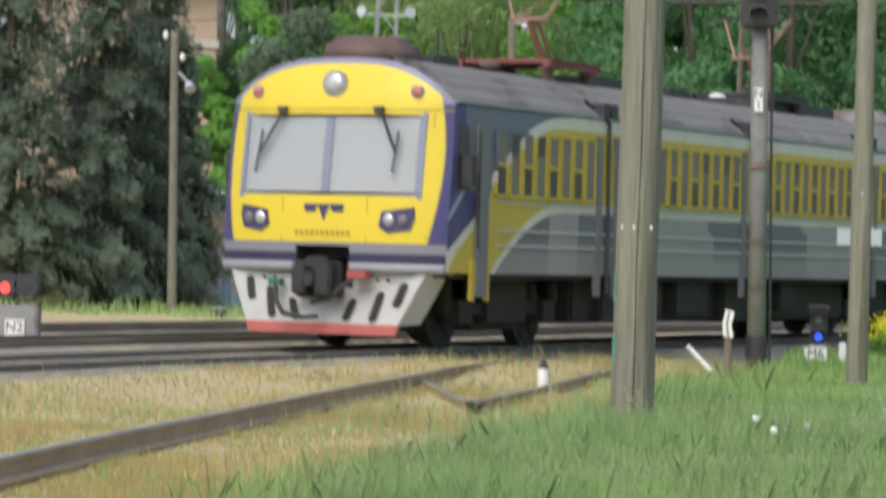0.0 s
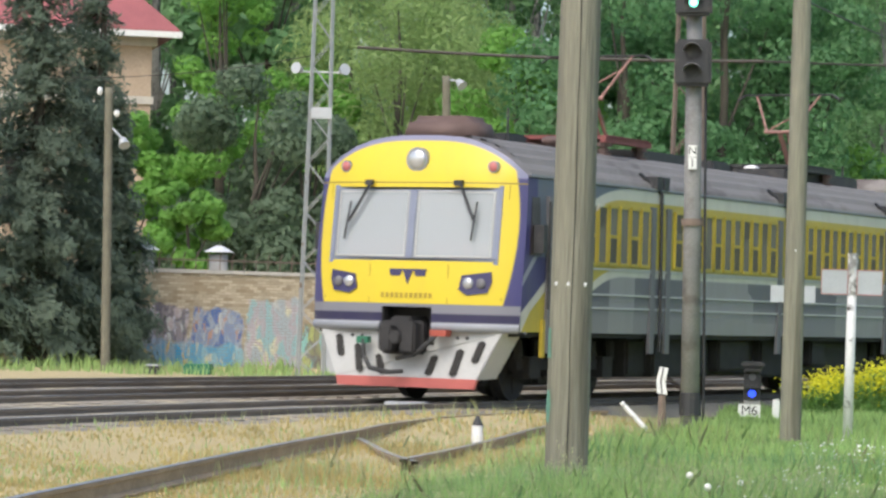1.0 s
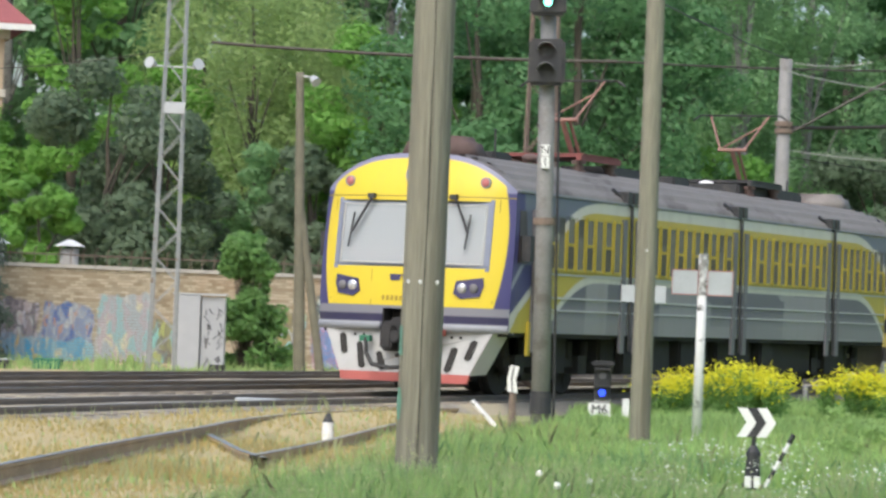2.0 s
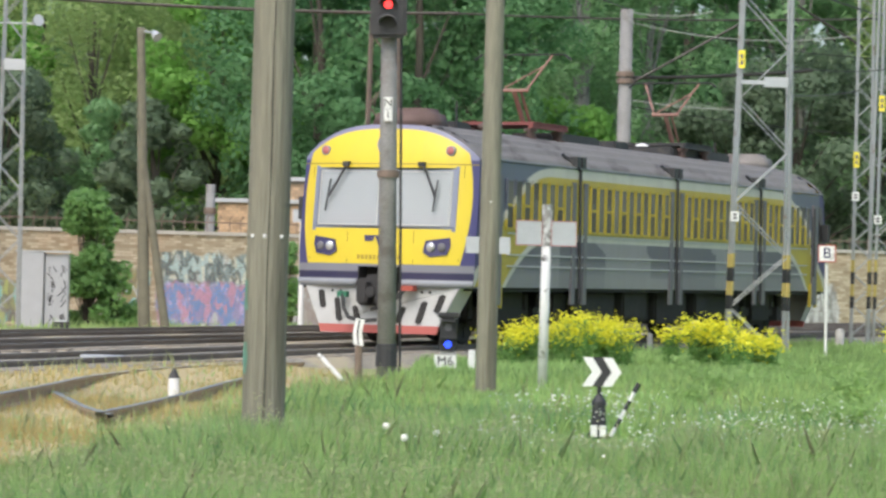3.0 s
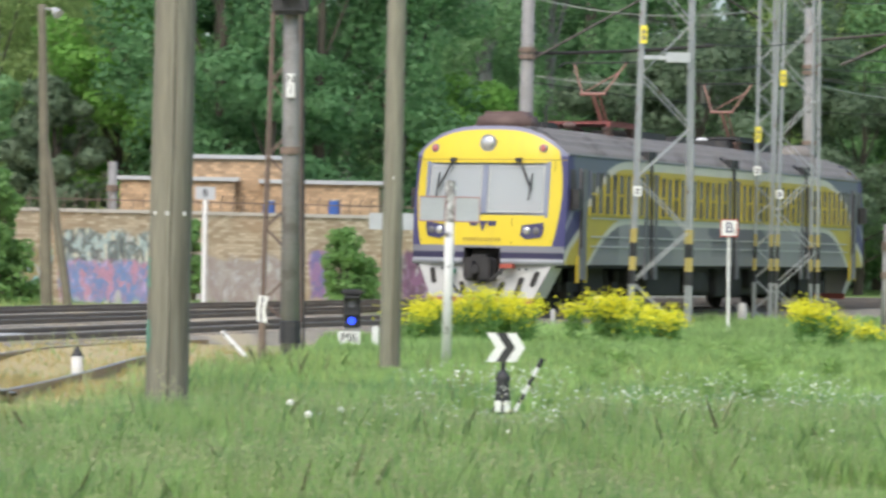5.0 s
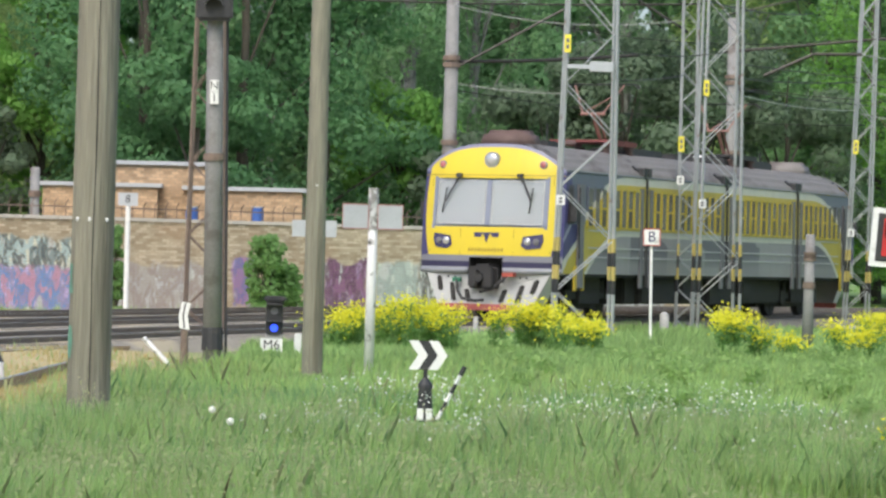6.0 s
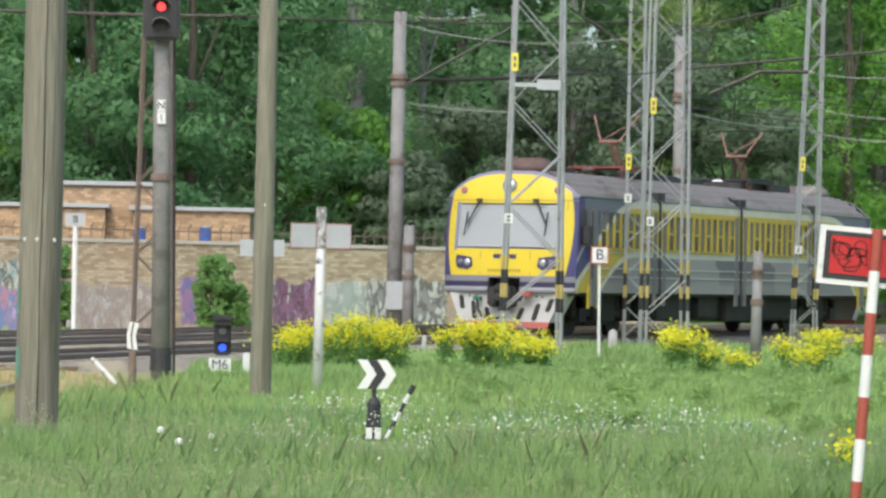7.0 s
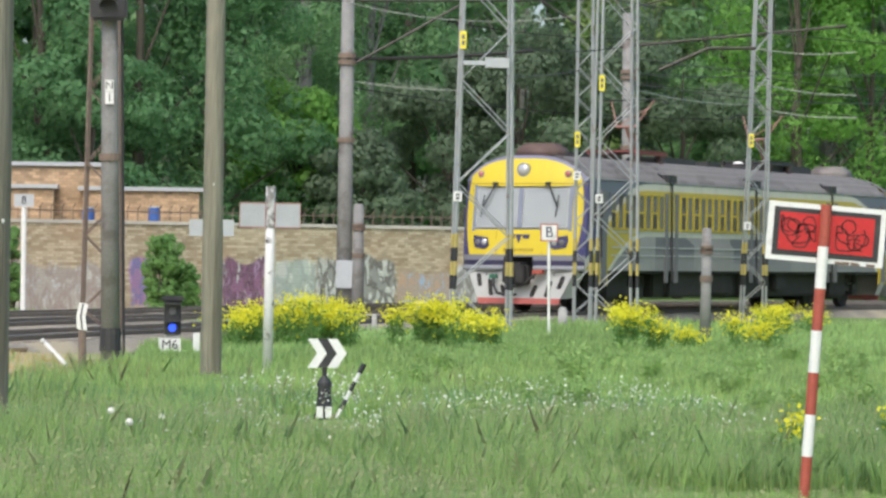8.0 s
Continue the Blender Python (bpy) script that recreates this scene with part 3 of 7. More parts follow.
    for i in range(11):
        bm = bmesh.new()
        w = 0.046
        slab(bm, [on_face(x, 1.465, 0.008), on_face(x + w, 1.465, 0.008), on_face(x + w, 1.54, 0.008), on_face(x, 1.54, 0.008)], 0.006, (0, 1, 0))
        x += 0.077
        put("number_bar", bm, NUMBER_PAINT, face)
    # panel seams on the face
    bm = bmesh.new()
    for x in (-0.63, 0.63):
        slab(bm, [on_face(x, 1.38, 0.004), on_face(x + 0.012, 1.38, 0.004), on_face(x + 0.012, 1.95, 0.004), on_face(x, 1.95, 0.004)], 0.004, (0, 1, 0))
    for sx in (-1.42, 1.42):
        slab(bm, [on_face(sx, 1.45, 0.004), on_face(sx + 0.012, 1.45, 0.004), on_face(sx * 1.01 + 0.012, 3.1, 0.004), on_face(sx * 1.01, 3.1, 0.004)], 0.004, (0, 1, 0))
    put("panel_seam", bm, mat("seam_dark", (0.30, 0.21, 0.02), 0.6) if "seam_dark" not in bpy.data.materials else bpy.data.materials["seam_dark"], car)
    # lip, coupler recess, coupler
    for x0, x1 in ((-1.665, -0.42), (0.42, 1.665)):
        bm = bmesh.new()
        prev = None
        for i in range(11):
            x = x0 + (x1 - x0) * i / 10
            row = [bm.verts.new(on_face(x, z, o)) for z, o in ((1.12, 0.035), (1.04, 0.05), (0.99, 0.0), (0.99, -0.2), (1.12, -0.2))]
            if prev:
                for k in range(5):
                    bm.faces.new((prev[k], prev[(k + 1) % 5], row[(k + 1) % 5], row[k]))
            prev = row
        put("bumper_lip", bm, T_GREY, car, "grey lower lip of the cab front", True)
    bm = bmesh.new()
    box(bm, -0.42, 0.42, 0.62, 0.7, 0.7, 1.4)
    box(bm, -0.42, -0.385, 0.29, 0.7, 0.8, 1.36)
    box(bm, 0.385, 0.42, 0.29, 0.7, 0.8, 1.36)
    box(bm, -0.42, 0.42, 0.29, 0.7, 1.335, 1.38)
    put("coupler_recess", bm, DARK, car)
    bm = bmesh.new()
    box(bm, -0.17, 0.17, 0.1, 0.9, 0.86, 1.2)
    box(bm, -0.26, -0.05, -0.1, 0.25, 0.70, 1.06)
    box(bm, 0.06, 0.30, -0.05, 0.25, 0.68, 1.12)
    box(bm, -0.34, 0.34, 0.14, 0.28, 0.66, 1.14)
    rod(bm, (0.0, -0.1, 0.90), (0.0, 0.1, 0.90), 0.11, None, 12)
    bmesh.ops.bevel(bm, geom=bm.edges[:], offset=0.03, segments=2, affect="EDGES", clamp_overlap=True)
    put("coupler", bm, COUPLER, car, "black automatic coupler head")
    # hoses
    for pts, matl in (([(-0.62, 0.15, 0.86), (-0.58, 0.1, 0.62), (-0.45, 0.05, 0.45), (-0.15, 0.05, 0.40), (0.05, 0.12, 0.42)], RUBBER), ([(0.58, 0.15, 0.98), (0.50, 0.08, 0.86), (0.25, 0.04, 0.66), (-0.05, 0.1, 0.6)], RUBBER)):
        bm = bmesh.new()
        for a, b in zip(pts, pts[1:]):
            rod(bm, a, b, 0.035)
        put("brake_hose", bm, matl, car, "drooping rubber brake hose")
    bm = bmesh.new()
    box(bm, 0.48, 0.74, 0.08, 0.24, 0.93, 1.02)
    put("hose_cock", bm, RED, car, "red hose cock")
    bm = bmesh.new()
    box(bm, -0.72, -0.54, 0.12, 0.24, 0.80, 0.90)
    put("hose_cock", bm, GREEN_BOX, car, "green hose cock")
    # skirt
    bm = bmesh.new()
    slab(bm, [(-1.46, 0.42, 0.99), (-1.14, 0.30, 0.32), (1.14, 0.30, 0.32), (1.46, 0.42, 0.99), (0.36, 0.36, 0.99), (0.30, 0.33, 0.70), (-0.30, 0.33, 0.70), (-0.36, 0.36, 0.99)], 0.04, (0, 1, 0))
    for sx in (-1, 1):
        slab(bm, [(sx * 1.46, 0.42, 0.99), (sx * 1.14, 0.30, 0.32), (sx * 1.2, 0.8, 0.34), (sx * 1.5, 0.95, 0.99)], 0.03, (-sx, 0, 0))
    skirt = put("skirt", bm, T_WHITE, car, "white slotted skirt below the cab")
    bm = bmesh.new()
    slab(bm, [(-1.14, 0.285, 0.33), (-1.10, 0.28, 0.19), (1.10, 0.28, 0.19), (1.14, 0.285, 0.33)], 0.06, (0, 1, 0))
    put("skirt_edge", bm, T_SKIRT_RED, skirt, "faded red lower edge of the skirt")
    # skirt is uncut: dark plates on it paint the shade inside the slots
    for x, dx, z0, z1 in ((-1.14, 0.06, 0.60, 0.93), (-0.82, 0.07, 0.38, 0.80), (-0.46, 0.07, 0.36, 0.66), (0.44, -0.08, 0.36, 0.66), (0.84, -0.09, 0.36, 0.76), (1.17, -0.09, 0.56, 0.88)):
        bm = bmesh.new()
        w = 0.055
        ys = lambda z: 0.30 + 0.12 * (z - 0.32) / 0.67 - 0.035
        a, b = x, x + dx
        pts = [(b - w, ys(z0 + 0.03), z0 + 0.03), (b, ys(z0), z0), (b + w, ys(z0 + 0.03), z0 + 0.03), (a + w, ys(z1 - 0.03), z1 - 0.03), (a, ys(z1), z1), (a - w, ys(z1 - 0.03), z1 - 0.03)]
        slab(bm, pts, 0.03, (0, 1, 0))
        put("slot", bm, DARK, skirt)
    # small dark discs likewise paint the shade of bolt holes
    for x in (-0.92, -0.76, -0.62, 0.78, 0.93):
        bm = bmesh.new()
        rod(bm, (x, 0.365, 0.91), (x, 0.40, 0.91), 0.025)
        put("bolt_hole", bm, DARK, skirt)
    # roof dome, antenna
    bm = bmesh.new()
    box(bm, -0.62, 0.62, 1.0, 2.0, 3.72, 4.14)
    for v in bm.verts:
        if v.co.z > 4:
            v.co.x *= 0.80
            v.co.y = 1.5 + (v.co.y - 1.5) * 0.75
    bmesh.ops.bevel(bm, geom=bm.edges[:], offset=0.1, segments=3, affect="EDGES", clamp_overlap=True)
    front = m == Matrix.Identity(4)
    dome = put("roof_housing", bm, DOME if front else ROOF_GREY, car, "rust-brown rounded roof housing" if front else "dull grey rounded roof housing", True)
    bm = bmesh.new()
    box(bm, -0.75, 0.75, 0.95, 2.1, 3.68, 3.79)
    put("base", bm, BLACK, dome)
    bm = bmesh.new()
    rod(bm, (0.35, 2.7, 3.7), (0.35, 2.7, 4.35), 0.018)
    put("antenna", bm, BLACK, car)
    # cab side windows, opaque with the dark inside as their colour; mirrors
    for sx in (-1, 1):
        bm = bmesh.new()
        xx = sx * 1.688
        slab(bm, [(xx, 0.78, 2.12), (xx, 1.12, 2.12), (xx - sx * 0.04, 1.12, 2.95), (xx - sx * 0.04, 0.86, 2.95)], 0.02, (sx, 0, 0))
        put("cab_side_window", bm, WIN_SHADE, car)
        bm = bmesh.new()
        box(bm, sx * 1.70, sx * 1.86, 0.86, 1.0, 2.15, 2.55)
        put("mirror", bm, BLACK, car)


def railcar():
    car = thing("railcar", Matrix.Identity(4), "yellow, grey and purple electric railcar with two raised pantographs", "train")
    SIDE_PAINT.node_tree.nodes["Texture Coordinate"].object = car
    # sides
    for sx in (-1, 1):
        bm = bmesh.new()
        zs = [1.02, 1.3, 1.7, 2.0, 2.3, 2.7, 3.0, 3.22]
        ys = [0.5 + (LEN - 1.0) * i / 60 for i in range(61)]
        rows = []
        for z in zs:
            y0 = nose_y(half_w(z), z)
            rows.append([bm.verts.new((sx * half_w(z), y0 + (LEN - 2 * y0) * i / 60, z)) for i in range(61)])
        for j in range(len(zs) - 1):
            for i in range(60):
                bm.faces.new((rows[j][i], rows[j][i + 1], rows[j + 1][i + 1], rows[j + 1][i]))
        bmesh.ops.recalc_face_normals(bm, faces=bm.faces)
        side = part("side_wall", bm, SIDE_PAINT, car, "ribbed side in dusty yellow, white and grey with a curved swoosh", True)
        # ribs
        for z in (1.40, 1.60, 1.98):
            bm = bmesh.new()
            box(bm, sx * (half_w(z) - 0.01), sx * (half_w(z) + 0.018), 2.0, LEN - 2.0, z - 0.014, z + 0.014)
            part("rib", bm, T_WHITE, side)
        # strips in pairs, with downpipes between
        for s in (1.5, LEN - 1.5):
            bm = bmesh.new()
            box(bm, sx * 1.655, sx * 1.72, s - 0.16, s + 0.16, 0.72, 2.98)
            part("door_pillar", bm, T_STRIP, side)
            for o in (-0.215, 0.215):
                bm = bmesh.new()
                box(bm, sx * 1.65, sx * 1.70, s + o - 0.045, s + o + 0.045, 0.66, 1.2)
                part("step_plate", bm, T_DULL, side)
            bm = bmesh.new()
            rod(bm, (sx * 1.76, s - 0.22, 1.35), (sx * 1.76, s - 0.22, 2.9), 0.02)
            part("grab_rail", bm, BLACK, side)
        for s in STRIPS:
            for o in (-0.30, 0.30):
                bm = bmesh.new()
                box(bm, sx * 1.655, sx * 1.70, s + o - 0.09, s + o + 0.09, 0.72, 2.98)
                part("door_pillar", bm, T_STRIP, side)
            bm = bmesh.new()
            rod(bm, (sx * 1.72, s - 0.03, 0.75), (sx * 1.70, s - 0.03, 3.2), 0.03)
            rod(bm, (sx * 1.70, s - 0.03, 3.2), (sx * 1.45, s - 0.35, 3.5), 0.03)
            part("downpipe", bm, BLACK, side)
            for o in (-0.12, 0.16):
                bm = bmesh.new()
                box(bm, sx * 1.45, sx * 1.70, s + o - 0.10, s + o + 0.10, 3.26, 3.46)
                part("junction_box", bm, BLACK, side)
        # windows
        k = 0
        pane_me = frame_me = None
        for a, b in ((1.85, 5.05), (5.98, 10.47), (11.43, 15.92), (16.85, 20.05)):
            nwin = round((b - a) / 0.40)
            for i in range(nwin):
                yc = a + (b - a) * (i + 0.5) / nwin
                if pane_me is None:
                    bm = bmesh.new()
                    box(bm, -0.012, 0.012, -0.145, 0.145, 2.08, 2.90)
                    pane_me = to_mesh("window", bm, SIDE_GLASS)
                    bm = bmesh.new()
                    for q in ((-0.165, -0.145, 2.06, 2.92), (0.145, 0.165, 2.06, 2.92), (-0.165, 0.165, 2.04, 2.08), (-0.165, 0.165, 2.90, 2.94)):
                        box(bm, -0.02, 0.02, *q)
                    frame_me = to_mesh("window_frame", bm, SIDE_PAINT)
                    # near-black plates on the glass: the shaded interior put into colour
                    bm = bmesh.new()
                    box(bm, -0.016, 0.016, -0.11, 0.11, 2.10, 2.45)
                    low_me = to_mesh("lower_sash", bm, WIN_SHADE)
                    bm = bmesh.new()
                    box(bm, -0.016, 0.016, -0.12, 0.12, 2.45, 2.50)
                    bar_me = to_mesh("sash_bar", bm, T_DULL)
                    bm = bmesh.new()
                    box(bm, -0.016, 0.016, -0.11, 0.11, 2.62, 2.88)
                    top_me = to_mesh("upper_sash", bm, WIN_SHADE)
                w = new("window", pane_me)
                w.parent = car
                w.location = (sx * 1.688, yc, 0)
                f = new("frame", frame_me)
                f.parent = w
                f.location = (sx * 0.012, 0, 0)
                k += 1
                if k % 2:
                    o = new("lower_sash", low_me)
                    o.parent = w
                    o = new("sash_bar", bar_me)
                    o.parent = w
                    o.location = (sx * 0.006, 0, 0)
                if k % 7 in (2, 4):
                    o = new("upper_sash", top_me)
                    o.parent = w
    # roof with lengthwise corrugation
    bm = bmesh.new()
    nx = 57
    rows = []
    for j, y in enumerate([0.9, 1.5, 4, 8, 12, 16, 20.2, 20.8]):
        row = []
        for i in range(nx):
            x = -HALF + 0.02 + (2 * HALF - 0.04) * i / (nx - 1)
            rib = 0.052 * (1 if (i // 2) % 2 else 0) if abs(x) > 0.5 else 0
            row.append(bm.verts.new((x * 0.985, y, roof_z(x) + rib - 0.012)))
        rows.append(row)
    for j in range(len(rows) - 1):
        for i in range(nx - 1):
            bm.faces.new((rows[j][i], rows[j][i + 1], rows[j + 1][i + 1], rows[j + 1][i]))
    roof = part("roof", bm, ROOF_GREY, car, "dull grey corrugated roof")
    # smooth roof caps that close the gap to both faces
    for m in (Matrix.Identity(4), Matrix.Translation((0, LEN, 0)) @ Matrix.Rotation(math.pi, 4, "Z")):
        bm = bmesh.new()
        prev = None
        for i in range(33):
            x = (-HALF + 2 * HALF * i / 32) * 0.985
            row = [bm.verts.new((x, y, roof_z(x) + dz)) for y, dz in ((nose_y(x, roof_z(x)), 0.0), (0.95, 0.008))]
            if prev:
                bm.faces.new((prev[0], row[0], row[1], prev[1]))
            prev = row
        bmesh.ops.transform(bm, matrix=m, verts=bm.verts)
        part("roof_cap", bm, ROOF_GREY, roof)
        cab_end(car, m)
    for sx in (-1, 1):
        bm = bmesh.new()
        box(bm, sx * 1.60, sx * 1.675, 0.8, LEN - 0.8, 3.235, 3.27)
        part("gutter", bm, T_GREY, roof)
    # long roof duct and cable boxes
    for y0, y1, w, h in ((7.3, 9.6, 0.5, 0.22), (13.8, 17.6, 0.55, 0.25), (2.6, 3.3, 0.4, 0.2), (10.2, 11.0, 0.6, 0.2)):
        bm = bmesh.new()
        box(bm, -w, w, y0, y1, 3.72, 3.78 + h)
        part("roof_box", bm, BLACK, roof, bevel=0.04)
    # pantographs
    for y in (6.3, 14.9):
        panto(car, y)
    # floor and underframe
    bm = bmesh.new()
    box(bm, -1.6, 1.6, 0.6, LEN - 0.6, 0.95, 1.10)
    box(bm, -0.6, 0.6, 0.9, LEN - 0.9, 0.75, 0.95)
    part("underframe", bm, DARK, car)
    # added dark block that fills the open space below the floor as shade
    bm = bmesh.new()
    box(bm, -1.25, 1.25, 5.3, 16.4, 0.34, 0.96)
    part("equipment_tray", bm, DARK, car, bevel=0.05)
    for y0, y1, x0, x1, z0 in ((6.0, 8.2, 0.6, 1.4, 0.35), (8.6, 9.9, 0.7, 1.45, 0.42), (10.6, 12.4, 0.5, 1.4, 0.32), (12.9, 13.6, 0.8, 1.45, 0.5), (6.2, 9.0, -1.4, -0.6, 0.35), (10, 13.4, -1.4, -0.6, 0.4)):
        bm = bmesh.new()
        box(bm, x0, x1, y0, y1, z0, 0.96)
        part("equipment_box", bm, DARK, car, bevel=0.04)
    sets = []
    for yb in (3.33, 17.16 + 0.9):
        for sx in (-1, 1):
            bm = bmesh.new()
            box(bm, sx * 0.98, sx * 1.12, yb - 1.7, yb + 1.7, 0.46, 0.62)
            for o in (-1.3, 1.3):
                box(bm, sx * 0.95, sx * 1.22, yb + o - 0.18, yb + o + 0.18, 0.34, 0.66)
                rod(bm, (sx * 1.08, yb + o - 0.34, 0.6), (sx * 1.08, yb + o - 0.34, 0.9), 0.09)
                rod(bm, (sx * 1.08, yb + o + 0.34, 0.6), (sx * 1.08, yb + o + 0.34, 0.9), 0.09)
            box(bm, sx * 0.8, sx * 1.2, yb - 0.6, yb + 0.6, 0.36, 0.96)
            # inner boxes are dark filler, added to deepen the shade round the bogie
            box(bm, sx * 0.3, sx * 0.68, yb - 1.9, yb + 1.9, 0.22, 0.9)
            box(bm, sx * 0.9, sx * 1.0, yb - 0.7, yb + 0.7, 0.26, 0.9)
            part("bogie_frame", bm, DARK, car)
        for o in (-1.3, 1.3):
            ws = new("wheelset")
            ws.parent = car
            ws.location = (0, yb + o, 0.46)
            for sx in (-1, 1):
                bm = bmesh.new()
                rod(bm, (sx * 0.72, 0, 0), (sx * 0.86, 0, 0), 0.46, None, 28)
                rod(bm, (sx * 0.70, 0, 0), (sx * 0.73, 0, 0), 0.49, None, 28)
                for k in range(6):
                    a = k * math.pi / 3
                    box(bm, sx * 0.85, sx * 0.875, -0.03, 0.03, 0.1, 0.36, Matrix.Rotation(a, 4, "X"))
                part("wheel", bm, DARK, ws)
            bm = bmesh.new()
            rod(bm, (-0.95, 0, 0), (0.95, 0, 0), 0.08)
            part("axle", bm, DARK, ws)
            sets.append((ws, yb + o))
    return car, sets


def panto(car, y):
    """A raised pantograph on its insulated base frame."""
    top = bmesh.new()
    box(top, -0.75, 0.75, y - 0.8, y + 0.8, 4.06, 4.12)
    box(top, -0.75, -0.65, y - 0.9, y + 0.9, 4.0, 4.1)
    box(top, 0.65, 0.75, y - 0.9, y + 0.9, 4.0, 4.1)
    base = part("pantograph", top, PANTO_RED if y < 10 else BLACK, car, "raised red-brown pantograph on an insulated frame")
    for x in (-0.62, 0.62):
        for o in (-0.7, 0.7):
            bm = bmesh.new()
            for i in range(5):
                rod(bm, (x, y + o, 3.62 + i * 0.08), (x, y + o, 3.68 + i * 0.08), 0.09 if i % 2 else 0.13, None, 10)
            rod(bm, (x, y + o, 3.55), (x, y + o, 4.0), 0.06)
            part("insulator", bm, DOME, base)
    bm = bmesh.new()
    rod(bm, (0, y + 0.5, 4.12), (0, y - 0.05, 4.75), 0.05)
    rod(bm, (0.1, y + 0.6, 4.12), (0.1, y + 0.05, 4.75), 0.03)
    part("lower_arm", bm, PANTO_ARM, base)
    bm = bmesh.new()
    rod(bm, (-0.25, y - 0.05, 4.75), (-0.62, y + 0.35, 5.45), 0.022)
    rod(bm, (0.25, y - 0.05, 4.75), (0.62, y + 0.35, 5.45), 0.022)
    rod(bm, (-0.3, y - 0.05, 4.75), (0.3, y - 0.05, 4.75), 0.035)
    rod(bm, (-0.2, y - 0.02, 4.8), (0.5, y + 0.28, 5.25), 0.016)
    part("upper_arm", bm, PANTO_ARM, base)
    bm = bmesh.new()
    rod(bm, (-0.85, y + 0.3, 5.46), (0.85, y + 0.3, 5.46), 0.012)
    rod(bm, (-0.85, y + 0.45, 5.46), (0.85, y + 0.45, 5.46), 0.012)
    rod(bm, (-0.85, y + 0.37, 5.46), (-1.0, y + 0.37, 5.36), 0.02)
    rod(bm, (0.85, y + 0.37, 5.46), (1.0, y + 0.37, 5.36), 0.02)
    part("contact_bow", bm, BLACK, base)
    bm = bmesh.new()
    ball(bm, (-0.2, y - 0.9, 4.02), 0.16, 0.16, 0.08)
    part("insulator_cap", bm, WHITE if y > 10 else DOME, base)


car, wheelsets = railcar()


# ---- brick boundary wall with fence spikes ----
WALL_A, WALL_B = Vector((-34.0, 86.8)), Vector((12.0, 112.1))
WALL_LEN = (WALL_B - WALL_A).length
WALL_YAW = math.degrees(math.atan2(WALL_B.y - WALL_A.y, WALL_B.x - WALL_A.x))
WALL_M = pose(WALL_A.x, WALL_A.y, -0.75, 0, 0, WALL_YAW)
WALL_H = 3.0


def along(x, y=None):
    """Metres along the wall at which the sight line of bearing x / 100 crosses it."""
    d = (WALL_B - WALL_A).normalized()
    k = x / 100.0
    return (k * WALL_A.y - WALL_A.x) / (d.x - k * d.y)


